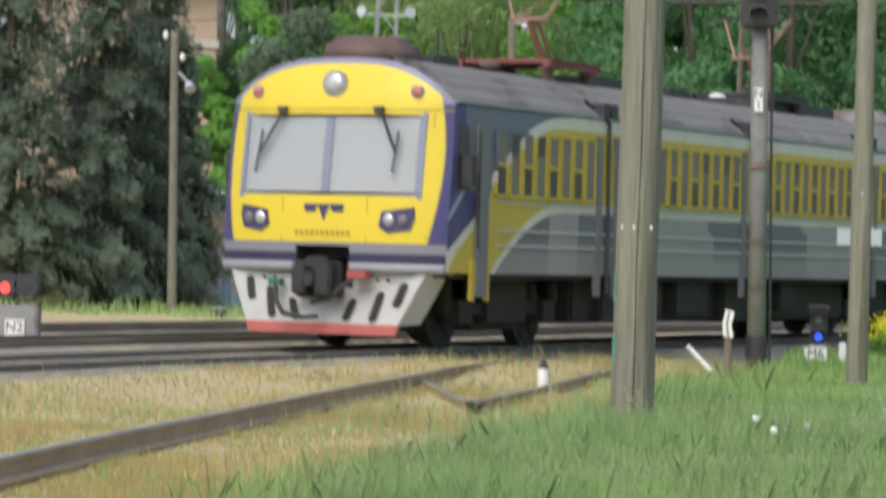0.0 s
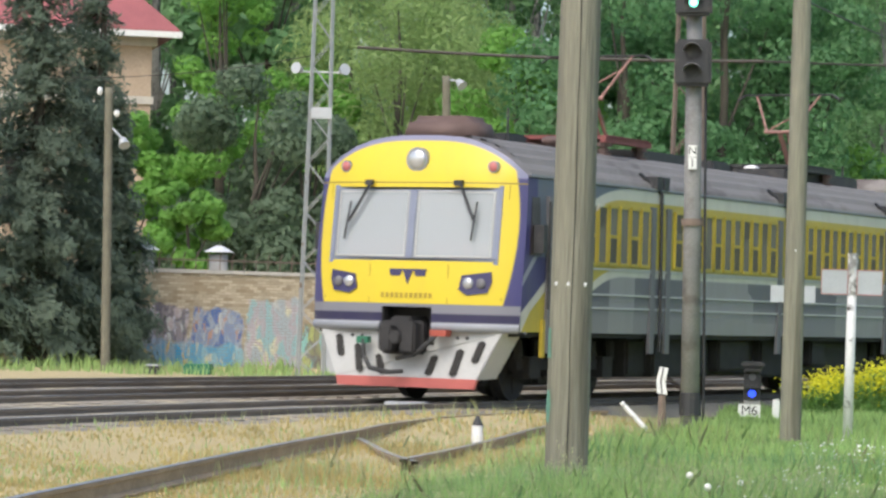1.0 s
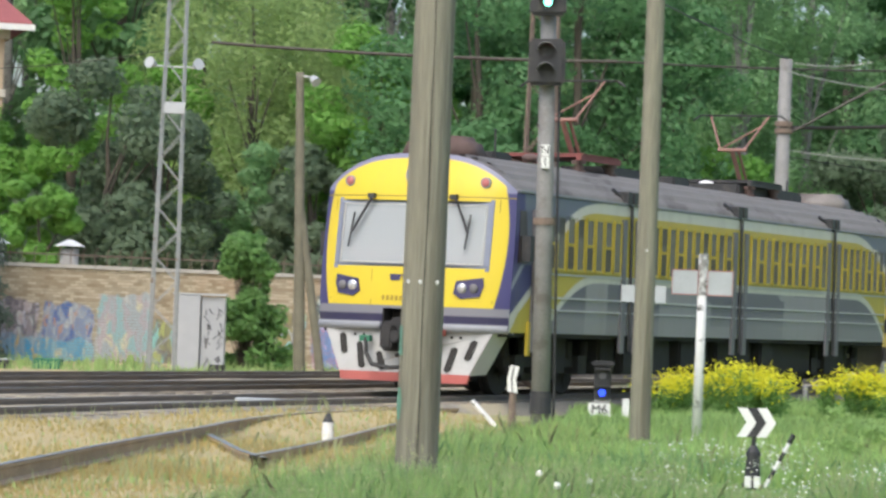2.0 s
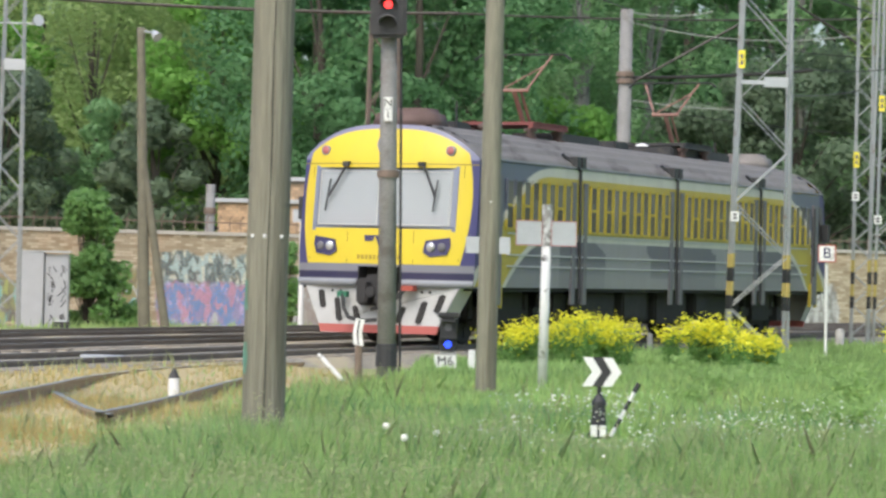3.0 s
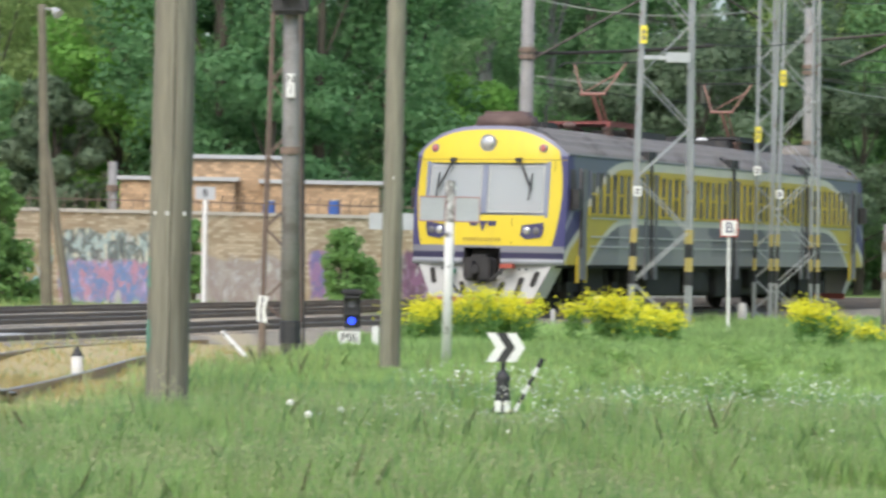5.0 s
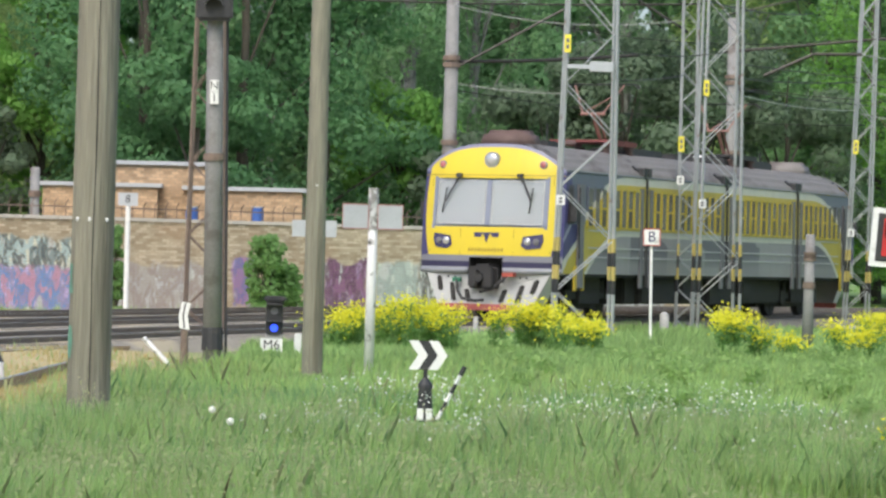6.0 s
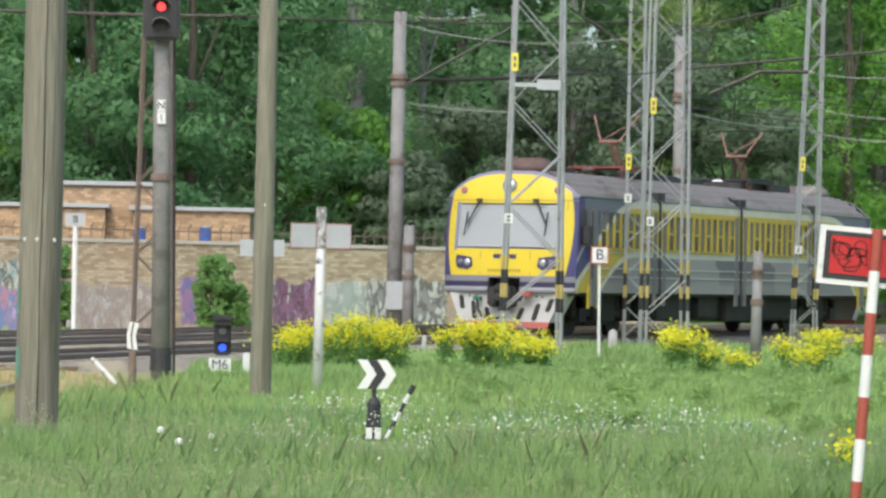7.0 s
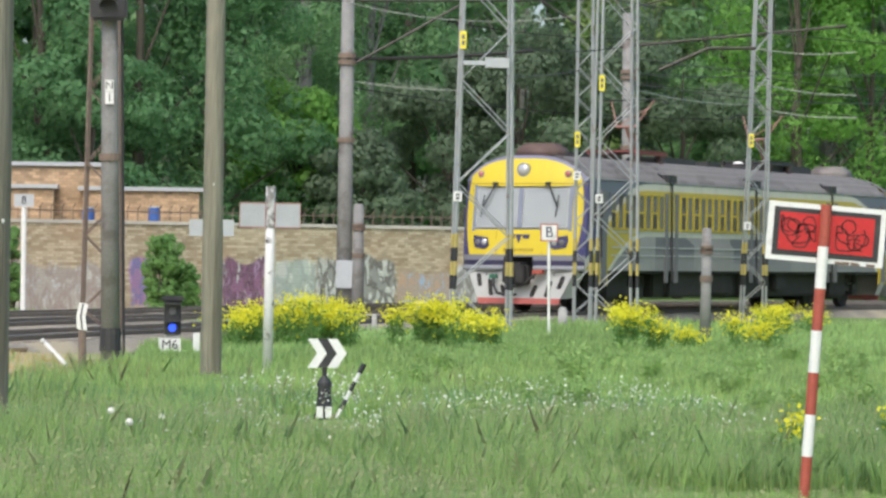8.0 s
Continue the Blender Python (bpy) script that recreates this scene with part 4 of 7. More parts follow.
def painted_brick(name, rand_source):
    """Yellow-buff brick with sprayed lettering in faded colours on its lower half, by place along the wall."""
    m = bpy.data.materials.new(name)
    m.use_nodes = True
    e = Nodes(m)
    n, l = e.n, e.l
    geo = n.new("ShaderNodeNewGeometry")
    info = n.new("ShaderNodeObjectInfo")
    rnd = geo.outputs["Random Per Island"] if rand_source == "island" else info.outputs["Random"]
    sp = n.new("ShaderNodeSeparateXYZ")
    rot = n.new("ShaderNodeMapping")
    rot.vector_type = "POINT"
    inv = WALL_M.inverted()
    rot.inputs["Location"].default_value = inv.translation
    rot.inputs["Rotation"].default_value = inv.to_euler()
    l.new(geo.outputs["Position"], rot.inputs[0])
    l.new(rot.outputs[0], sp.inputs[0])
    x, _, z = sp.outputs

    def noise_tex(scale, detail=4, w=0.0):
        t = n.new("ShaderNodeTexNoise")
        t.noise_dimensions = "4D"
        t.inputs["Scale"].default_value, t.inputs["Detail"].default_value, t.inputs["W"].default_value = scale, detail, w
        l.new(rot.outputs[0], t.inputs["Vector"])
        return t.outputs["Fac"]

    def letter_tex(scale, w):
        mp = n.new("ShaderNodeMapping")
        mp.inputs["Scale"].default_value = (1.7, 0.3, 0.75)
        l.new(rot.outputs[0], mp.inputs[0])
        t = n.new("ShaderNodeTexNoise")
        t.noise_dimensions = "4D"
        t.inputs["Scale"].default_value, t.inputs["Detail"].default_value, t.inputs["W"].default_value = scale, 2.0, w
        t.inputs["Distortion"].default_value = 0.5
        l.new(mp.outputs[0], t.inputs["Vector"])
        return t.outputs["Fac"]

    big = noise_tex(0.45, 6)
    col = e.mix(e.clamp(e.op("MULTIPLY_ADD", rnd, 1.0, 0.0)), (0.34, 0.265, 0.175), (0.58, 0.50, 0.37))
    col = e.mix(e.clamp(e.op("MULTIPLY_ADD", big, 3.0, -1.6)), col, (0.48, 0.27, 0.15))
    col = e.mix(e.clamp(e.op("MULTIPLY_ADD", noise_tex(2.5, 6, 3.0), 3.0, -1.75)), col, (0.20, 0.16, 0.11))
    pieces = [
        (along(-23.6), along(-20.8), 0.0, 0.70, (0.07, 0.36, 0.60), (0.36, 0.45, 0.50), 1.6),
        (along(-23.3), along(-20.8), 0.75, 1.65, (0.50, 0.42, 0.44), (0.10, 0.10, 0.14), 2.0),
        (along(-20.7), along(-19.1), 0.60, 1.65, (0.10, 0.18, 0.42), (0.40, 0.45, 0.52), 2.2),
        (along(-20.8), along(-19.0), 0.0, 0.55, (0.30, 0.50, 0.56), (0.10, 0.35, 0.55), 1.6),
        (along(-19.0), along(-17.2), 0.1, 1.9, (0.33, 0.52, 0.54), (0.50, 0.42, 0.46), 1.4),
        (along(-17.2), along(-16.4), 0.1, 1.2, (0.46, 0.50, 0.18), (0.16, 0.14, 0.15), 1.6),
        (along(-13.9), along(-13.2), 0.0, 1.3, (0.10, 0.40, 0.58), (0.30, 0.45, 0.50), 1.2),
        (along(-13.2), along(-12.4), 0.0, 1.6, (0.55, 0.50, 0.16), (0.14, 0.12, 0.13), 1.8),
        (along(-12.1), along(-9.3), 0.0, 2.1, (0.45, 0.58, 0.58), (0.05, 0.07, 0.08), 2.2),
        (along(-12.1), along(-9.3), 0.0, 1.2, (0.55, 0.30, 0.42), (0.12, 0.30, 0.60), 2.4),
        (along(-8.1), along(-5.0), 0.0, 1.4, (0.44, 0.42, 0.40), (0.34, 0.29, 0.28), 1.8),
        (along(-4.35), along(-3.75), 0.2, 1.6, (0.52, 0.22, 0.36), (0.14, 0.18, 0.42), 1.6),
        (along(-1.5), along(-0.2), 0.1, 1.6, (0.27, 0.12, 0.24), (0.12, 0.06, 0.11), 2.2),
        (along(0.1), along(1.4), 0.0, 1.6, (0.50, 0.58, 0.53), (0.34, 0.40, 0.38), 1.4),
        (along(1.4), along(3.85), 0.1, 1.7, (0.52, 0.55, 0.53), (0.07, 0.07, 0.07), 2.0),
        (along(3.9), along(5.7), 0.2, 1.2, (0.52, 0.36, 0.26), (0.42, 0.36, 0.32), 1.6),
        (along(5.7), along(9.0), 0.2, 1.5, (0.50, 0.50, 0.49), (0.20, 0.20, 0.20), 1.8),
    ]
    for i, (x0, x1, z0, z1, ca, cb, sc) in enumerate(pieces):
        wob = e.op("MULTIPLY_ADD", noise_tex(1.6, 4, 10.0 + i), 0.9, -0.45)
        zz = e.op("ADD", z, wob)
        xx = e.op("ADD", x, e.op("MULTIPLY", wob, 0.7))
        f = e.op("MULTIPLY", e.op("MULTIPLY", e.step(xx, min(x0, x1), 0.05), e.op("SUBTRACT", 1.0, e.step(xx, max(x0, x1), 0.05))),
                 e.op("MULTIPLY", e.step(zz, z0 + 0.15, 0.05), e.op("SUBTRACT", 1.0, e.step(zz, z1 + 0.3, 0.05))))
        # upright letter strokes: four colours side by side, dark outlines, dripped and faded
        body = letter_tex(sc, 40.0 + i)
        third = e.clamp(e.op("MULTIPLY_ADD", letter_tex(sc * 1.3, 70.0 + i), 20.0, -10.8))
        pale = e.clamp(e.op("MULTIPLY_ADD", letter_tex(sc * 0.8, 90.0 + i), 20.0, -12.0))
        line = e.clamp(e.op("MULTIPLY_ADD", e.op("ABSOLUTE", e.op("SUBTRACT", body, 0.5)), -22.0, 1.5))
        paint = e.mix(e.clamp(e.op("MULTIPLY_ADD", body, 30.0, -14.6)), ca, tuple(0.5 * a_ + 0.5 * b_ for a_, b_ in zip(ca, cb)))
        paint = e.mix(third, paint, tuple(min(0.7, 0.12 + c * 1.0) for c in ca[::-1]))
        paint = e.mix(pale, paint, (0.56, 0.58, 0.56))
        paint = e.mix(e.op("MULTIPLY", line, 0.8), paint, cb)
        col = e.mix(e.op("MULTIPLY", f, 0.92), col, paint)
    b = n["Principled BSDF"]
    l.new(col, b.inputs["Base Color"])
    b.inputs["Roughness"].default_value = 0.9
    return m


BRICK = painted_brick("buff_brick", "object")
BRICK_JOINED = painted_brick("buff_brick_joined", "island")
MORTAR = mat("mortar", (0.33, 0.28, 0.20), 0.95, 0, 3, 0.25, 30, 0.3)
ORANGE_BRICK = mat("orange_brick", (0.46, 0.32, 0.20), 0.9, 0, 1.5, 0.3, 20, 0.2, island=0.5)
COPING = mat("pale_coping", (0.48, 0.45, 0.40), 0.85, 0, 3, 0.2)


def brick_wall():
    bm = bmesh.new()
    box(bm, 0, WALL_LEN, 0.03, 0.38, 0, WALL_H)
    w = part("wall_north", bm, MORTAR)
    w.matrix_world = WALL_M
    tagged(w, "buff brick boundary wall with sprayed graffiti and iron spikes", "wall", kind="structure")
    bm = bmesh.new()
    x = 0.0
    while x < WALL_LEN:
        box(bm, x, min(x + 1.18, WALL_LEN), -0.06, 0.44, WALL_H, WALL_H + 0.11)
        x += 1.2
    c = part("coping", bm, COPING, w, "pale concrete coping slabs")
    tagged(c, kind="stuff")
    # spikes bent outwards on the coping
    bm = bmesh.new()
    x = 0.2
    while x < WALL_LEN:
        rod(bm, (x, 0.2, WALL_H + 0.1), (x, 0.2, WALL_H + 0.50), 0.018, None, 5)
        rod(bm, (x, 0.2, WALL_H + 0.50), (x, 0.02, WALL_H + 0.62), 0.018, None, 5)
        x += 0.38
    box(bm, 0, WALL_LEN, 0.185, 0.215, WALL_H + 0.38, WALL_H + 0.42)
    tagged(part("iron_spikes", bm, RUST_STEEL, w), "row of rusty bent iron spikes", kind="stuff")
    return w


wall = brick_wall()


def caps():
    """Pale round-capped vents behind the wall."""
    for x in (along(-22.0), along(-19.6)):
        p = WALL_M @ Vector((x, 1.0, 0))
        t = thing("vent_pipe", pose(p.x, p.y, -0.5), "pale vent pipe with a round white cap behind the wall", "vent", "vents")
        bm = bmesh.new()
        rod(bm, (0, 0, 0), (0, 0, 3.35), 0.28, None, 14)
        part("pipe", bm, CONCRETE, t, smooth=True)
        bm = bmesh.new()
        rod(bm, (0, 0, 3.42), (0, 0, 3.62), 0.48, 0.1, 16)
        part("cap", bm, WHITE, t)


caps()


# ---- brick sheds behind the wall ----
def shed(x0, x1, y0, y1, h, label):
    t = thing("brick_shed", pose(x0, y0, -0.6), label, "building", "brick sheds")
    w, d = x1 - x0, y1 - y0
    bm = bmesh.new()
    box(bm, 0, w, 0.03, d, 0, h + 0.6)
    part("wall", bm, MORTAR, t)
    vs = []
    rows = int((h + 0.6 - 2.0) / 0.11)
    for r in range(rows):
        z = 2.0 + r * 0.11
        x = 0.0 if r % 2 else -0.13
        while x < w - 0.05:
            a, b = max(x, 0.0) + 0.006, min(x + 0.26, w) - 0.006
            o = -0.01 * random.random()
            vs += [(a, o, z), (b, o, z), (b, o, z + 0.098), (a, o, z + 0.098)]
            vs += [(a, o, z + 0.098), (b, o, z + 0.098), (b, 0.03, z + 0.098), (a, 0.03, z + 0.098)]
            x += 0.27
    ob = new("brick_courses", quads_mesh("brick_courses", vs, 4, ORANGE_BRICK))
    ob.parent = t
    tagged(ob, "worn orange brick courses", kind="stuff")
    bm = bmesh.new()
    box(bm, -0.15, w + 0.15, -0.15, d + 0.1, h + 0.602, h + 0.74)
    part("roof", bm, SIGN_GREY, t, "pale sheet-metal roof edge")


shed(-11.6, -7.6, 112.5, 118, 3.55, "low orange brick shed with a pale metal roof edge")
shed(-9.2, -6.0, 113.2, 119, 4.35, "taller orange brick shed with a pale metal roof edge")
shed(-6.6, -2.55, 112.5, 118, 3.5, "low orange brick shed with a worn corner")


def barrel(x, y, z, r, h):
    t = thing("barrel", pose(x, y, z), "small blue plastic barrel behind the wall", "barrel", "barrels")
    bm = bmesh.new()
    for a, b, k in ((0, 0.1, 0.92), (0.1, h * 0.5, 1.0), (h * 0.5, h * 0.55, 1.05), (h * 0.55, h - 0.08, 1.0), (h - 0.08, h, 0.85)):
        rod(bm, (0, 0, a), (0, 0, b), r * k, None, 16)
    part("body", bm, BLUE, t, smooth=False)
    bm = bmesh.new()
    rod(bm, (0, 0, h), (0, 0, h + 0.05), r * 0.9, None, 16)
    part("lid", bm, SIGN_GREY, t)
    return t


barrel(-4.05, 111.0, 2.35, 0.22, 0.55)
barrel(-6.3, 111.0, 2.35, 0.22, 0.5)
bm = bmesh.new()
box(bm, -4.4, -3.6, 110.7, 111.4, -0.7, 2.35)
box(bm, -6.7, -5.9, 110.7, 111.4, -0.7, 2.35)
tagged(part("brick_pier", bm, ORANGE_BRICK), "brick pier behind the boundary wall", "pier")


# ---- station house far behind the conifers ----
def far_house():
    t = thing("brick_house", pose(-33.4, 140, 0.6, 0, 0, 20), "tall brick house with a red metal roof and pale bands", "house")
    bm = bmesh.new()
    box(bm, -6, 2.2, 0, 8, -1.6, 12.6)
    wall_ob = part("wall", bm, mat("salmon_brick", (0.44, 0.34, 0.25), 0.9, 0, 1, 0.2, 8, 0.2), t)
    for z, h, o in ((9.6, 0.35, 0.1), (12.2, 0.5, 0.22)):
        bm = bmesh.new()
        box(bm, -6.2, 2.2 + o, -o, 8, z, z + h)
        part("band", bm, COPING, wall_ob)
    bm = bmesh.new()
    slab(bm, [(-6, -0.9, 12.7), (3.3, -0.9, 12.7), (1.2, 3.5, 15.2), (-6, 3.5, 15.2)], 0.2, (0, 0, 1))
    slab(bm, [(3.3, -0.9, 12.7), (3.3, 8.6, 12.7), (1.2, 3.5, 15.2)], 0.2, (0, 0, 1))
    roof = part("roof", bm, mat("red_roof", (0.34, 0.11, 0.11), 0.6, 0.1, 1, 0.2, 10, 0.1), t, "faded red sheet-metal roof")
    bm = bmesh.new()
    box(bm, -6.1, 3.4, -1.0, -0.8, 12.55, 12.82)
    part("eaves_board", bm, WHITE, roof)
    for x in (-4.2, -1.4):
        # opaque panes whose near-black colour is the unlit room behind
        bm = bmesh.new()
        box(bm, x, x + 1.1, -0.03, 0.05, 5.5, 7.6)
        part("window", bm, WIN_SHADE, t)


far_house()


# ---- wooden poles ----
def wooden_pole(x, y, z, h, r0, r1, lean, label, wood=WOOD, nails=(), crack=False, paint=()):
    t = thing("wooden_pole", pose(x, y, z, 0, lean, 0), label, "pole", "wooden poles")
    bm = bmesh.new()
    seg, nz = 32, 30
    rows = []
    for j in range(nz + 1):
        u = j / nz
        r = r0 + (r1 - r0) * u
        row = []
        for i in range(seg):
            a = 2 * math.pi * i / seg
            rr = r * (1 + 0.035 * noise.noise((math.cos(a) * 1.5, math.sin(a) * 1.5, u * h * 0.7 + x)))
            row.append(bm.verts.new((rr * math.cos(a), rr * math.sin(a), u * h)))
        rows.append(row)
    for j in range(nz):
        for i in range(seg):
            bm.faces.new((rows[j][i], rows[j][(i + 1) % seg], rows[j + 1][(i + 1) % seg], rows[j + 1][i]))
    bm.faces.new(rows[-1])
    post = part("trunk", bm, wood, t, smooth=True)
    if crack:
        bm = bmesh.new()
        prev = None
        for k in range(41):
            zz = 0.25 + (h - 0.5) * k / 40
            r = (r0 + (r1 - r0) * zz / h) * 1.01 + 0.003
            a = 0.10 + 0.10 * noise.noise((zz * 1.1, 3.0, 1.0))
            wd = 0.025 + 0.02 * noise.noise((zz * 2.5, 9.0, 1.0))
            row = [bm.verts.new((r * math.sin(a + o), -r * math.cos(a + o), zz)) for o in (-wd, wd)]
            if prev:
                bm.faces.new((prev[0], prev[1], row[1], row[0]))
            prev = row
        part("crack", bm, DARK, post, "long dark drying crack")
    for a, zz in nails:
        bm = bmesh.new()
        r = r0 + (r1 - r0) * zz / h
        ball(bm, (r * math.sin(a), -r * math.cos(a), zz), 0.010 * r0 / 0.13, 0.012, 0.014 * r0 / 0.13, 8)
        part("nail", bm, WHITE, post)
    for a, z0, z1 in paint:
        bm = bmesh.new()
        prev = None
        for k in range(9):
            zz = z0 + (z1 - z0) * k / 8
            r = (r0 + (r1 - r0) * zz / h) * 1.015 + 0.004
            wdt = 0.16 + 0.14 * noise.noise((zz * 6, a, 1.0))
            row = [bm.verts.new((r * math.sin(a + o), -r * math.cos(a + o), zz)) for o in (-wdt, 0, wdt)]
            if prev:
                bm.faces.new((prev[0], prev[1], row[1], row[0]))
                bm.faces.new((prev[1], prev[2], row[2], row[1]))
            prev = row
        part("paint_patch", bm, TEAL, post, "faded teal spray paint")
    return t


wooden_pole(-2.10, 24, -0.15, 6.5, 0.163, 0.145, 0.35, "thick weathered grey wooden pole with a long crack", nails=((-0.75, 1.65), (-0.1, 1.65), (0.75, 1.65)), crack=True,
            paint=((-1.05, 0.62, 0.86), (-1.15, 1.10, 1.32)))
wooden_pole(-0.755, 41, -0.35, 7.5, 0.135, 0.11, 0.15, "slim weathered wooden pole in tall grass", nails=((0.05, 2.52),))
p_far = wooden_pole(-19.95, 85, -0.9, 8.0, 0.13, 0.11, -0.9, "far wooden lamp pole before the conifers", WOOD_FAR)
bm = bmesh.new()
rod(bm, (0.1, 0, 6.9), (0.42, -0.1, 6.6), 0.03)
rod(bm, (0.42, -0.1, 6.6), (0.50, -0.22, 6.42), 0.09, 0.16, 14)
part("floodlight", bm, SIGN_GREY, p_far, "round white floodlight")
bm = bmesh.new()
ball(bm, (-0.25, 0, 7.9), 0.08, 0.08, 0.12)
ball(bm, (0.22, 0, 7.3), 0.08, 0.08, 0.10)
tagged(part("insulator", bm, WHITE, p_far), kind="stuff")
p_old = wooden_pole(-11.02, 88, -0.6, 8.4, 0.17, 0.11, -1.9, "leaning grey wooden lamp pole with a strut", WOOD_FAR)
bm = bmesh.new()
rod(bm, (0.6, 0, 0), (0.05, 0, 4.6), 0.13, 0.10, 12)
part("strut", bm, WOOD_FAR, p_old)
bm = bmesh.new()
rod(bm, (0.0, 0, 8.3), (0.35, -0.1, 8.25), 0.03)
rod(bm, (0.35, -0.1, 8.25), (0.48, -0.22, 8.10), 0.08, 0.15, 14)
part("floodlight", bm, SIGN_GREY, p_old, "round white floodlight")


# ---- lattice masts ----
def lattice(x, y, z, h, w0, w1, yaw, label, lean=0.0, bays=None, steel=STEEL, plates=True, stripes=True, bar=0.035, tag=5.7, card=2.8):
    t = thing("lattice_mast", pose(x, y, z, 0, lean, yaw), label, "mast", "lattice masts")
    bays = bays or max(4, round(h / (w0 * 0.92)))

    def leg(i, u):
        w = (w0 + (w1 - w0) * u) / 2
        return Vector(((-w, w, w, -w)[i], (-w, -w, w, w)[i], u * h))

    for i in range(4):
        bm = bmesh.new()
        angle_bar(bm, leg(i, 0), leg(i, 1), bar * 1.5)
        g = part("leg", bm, steel, t)
        if stripes:
            for k in range(4):
                bm = bmesh.new()
                a, b = (1.0 + k * 0.28) / h, (1.0 + (k + 1) * 0.28) / h
                angle_bar(bm, leg(i, a), leg(i, b), bar * 1.5 + 0.008)
                part("hazard_band", bm, HAZARD if k % 2 else BLACK, g)
    for i in (0, 2):
        j = (i + 1) % 4
        for k in range(bays):
            bm = bmesh.new()
            a, b = (i, j) if (k + i // 2) % 2 else (j, i)
            angle_bar(bm, leg(a, k / bays), leg(b, (k + 1) / bays), bar * 0.62)
            part("brace", bm, steel, t)
    bm = bmesh.new()
    box(bm, -w0 * 0.65, w0 * 0.65, -w0 * 0.65, w0 * 0.65, -0.4, 0.12)
    part("footing", bm, CONCRETE, t, bevel=0.03)
    if plates:
        for i, zz, m_, hh, ww in ((0, tag, YELLOW_TAG, 0.36, 0.13), (0, card, WHITE, 0.20, 0.17)):
            p = leg(i, zz / h)
            bm = bmesh.new()
            box(bm, p.x - ww / 2, p.x + ww / 2, p.y - 0.08, p.y - 0.06, p.z - hh / 2, p.z + hh / 2)
            pl = part("plate", bm, m_, t, "yellow number plate" if m_ is YELLOW_TAG else "small white warning plate")
            bm = bmesh.new()
            box(bm, p.x - ww * 0.22, p.x + ww * 0.22, p.y - 0.086, p.y - 0.081, p.z - hh * 0.3, p.z - hh * 0.05)
            box(bm, p.x - ww * 0.22, p.x + ww * 0.22, p.y - 0.086, p.y - 0.081, p.z + hh * 0.05, p.z + hh * 0.3)
            part("bar_mark", bm, T_STRIP, pl)
    return t


tA = lattice(4.22, 65.0, -0.35, 9.4, 1.17, 0.90, 0, "tall galvanised lattice mast beside the track", lean=0.55, tag=6.0, card=2.86)
bm = bmesh.new()
box(bm, -0.05, 0.42, -0.75, -0.55, 5.45, 5.65)
box(bm, -0.5, -0.05, -0.70, -0.62, 5.5, 5.58)
part("isolator_box", bm, SIGN_GREY, tA, "pale grey isolator box on a bracket")
lattice(7.88, 74.0, -0.35, 10.5, 0.97, 0.73, 3, "tall galvanised lattice mast with hazard bands", lean=0.2, tag=5.68, card=3.03)
lattice(7.30, 75.4, -0.35, 10.5, 0.40, 0.33, 0, "slim galvanised lattice mast beside a wider mast", lean=0.0, bar=0.022, tag=4.45, card=3.6)
lattice(12.66, 84.3, -0.35, 11.5, 0.60, 0.32, 0, "slender galvanised lattice mast by the curve", lean=1.3, bar=0.03, tag=4.81, card=2.56)
tL = lattice(-14.35, 85.0, -0.75, 12.5, 0.70, 0.42, 4, "slim lattice mast with loudspeakers before the brick wall", lean=0.5, plates=False, stripes=False, bar=0.03)
for sx in (-1, 1):
    bm = bmesh.new()
    rod(bm, (0, -0.2, 8.35), (sx * 0.55, -0.25, 8.35), 0.025)
    rod(bm, (sx * 0.50, -0.1, 8.38), (sx * 0.66, -0.36, 8.44), 0.05, 0.16, 14)
    part("loudspeaker", bm, SIGN_GREY, tL, "pale horn loudspeaker")
bm = bmesh.new()
box(bm, -0.2, 0.35, -0.42, -0.30, 7.1, 7.4)
part("box", bm, SIGN_GREY, tL)
lattice(-3.03, 58.0, -0.35, 8.5, 0.71, 0.40, 0, "rusty lattice mast behind the signal post", lean=0.05, steel=RUST_STEEL, plates=False, stripes=False, bar=0.028)


# ---- light signal on a concrete post ----
# added discs that swing over glowing lenses to stand in for switching lamps
OFF_DISCS = []


def signal_head(t, z, lit, lens_m, hides_late):
    bm = bmesh.new()
    box(bm, -0.26, 0.26, -0.34, -0.10, z, z + 0.66)
    head = part("signal_head", bm, BLACK, t, "black two-lamp signal head", bevel=0.04)
    for k, zz in enumerate((z + 0.18, z + 0.47)):
        bm = bmesh.new()
        rod(bm, (0, -0.35, zz), (0, -0.33, zz), 0.060, None, 18)
        part("lens", bm, lens_m if k == lit else BLACK, head)
        bm = bmesh.new()
        for i in range(9):
            a = math.pi * (0.05 + 0.9 * i / 8)
            b = math.pi * (0.05 + 0.9 * (i + 1) / 8) if i < 8 else None
            if b is not None:
                slab(bm, [(0.13 * math.cos(a), -0.34, zz + 0.13 * math.sin(a)), (0.13 * math.cos(b), -0.34, zz + 0.13 * math.sin(b)),
                          (0.13 * math.cos(b), -0.56, zz + 0.12 * math.sin(b)), (0.13 * math.cos(a), -0.56, zz + 0.12 * math.sin(a))], 0.012, (0, 0, 1))
        bmesh.ops.remove_doubles(bm, verts=bm.verts, dist=0.004)
        part("visor", bm, T_STRIP, head)
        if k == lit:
            # invented disc: covers the lens so that the lamp looks unlit
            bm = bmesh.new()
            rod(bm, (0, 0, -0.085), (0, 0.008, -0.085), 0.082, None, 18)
            shutter = part("lens_shutter", bm, BLACK, head, "added black disc hiding the lens while the lamp is off")
            OFF_DISCS.append((shutter, zz + 0.085, hides_late))


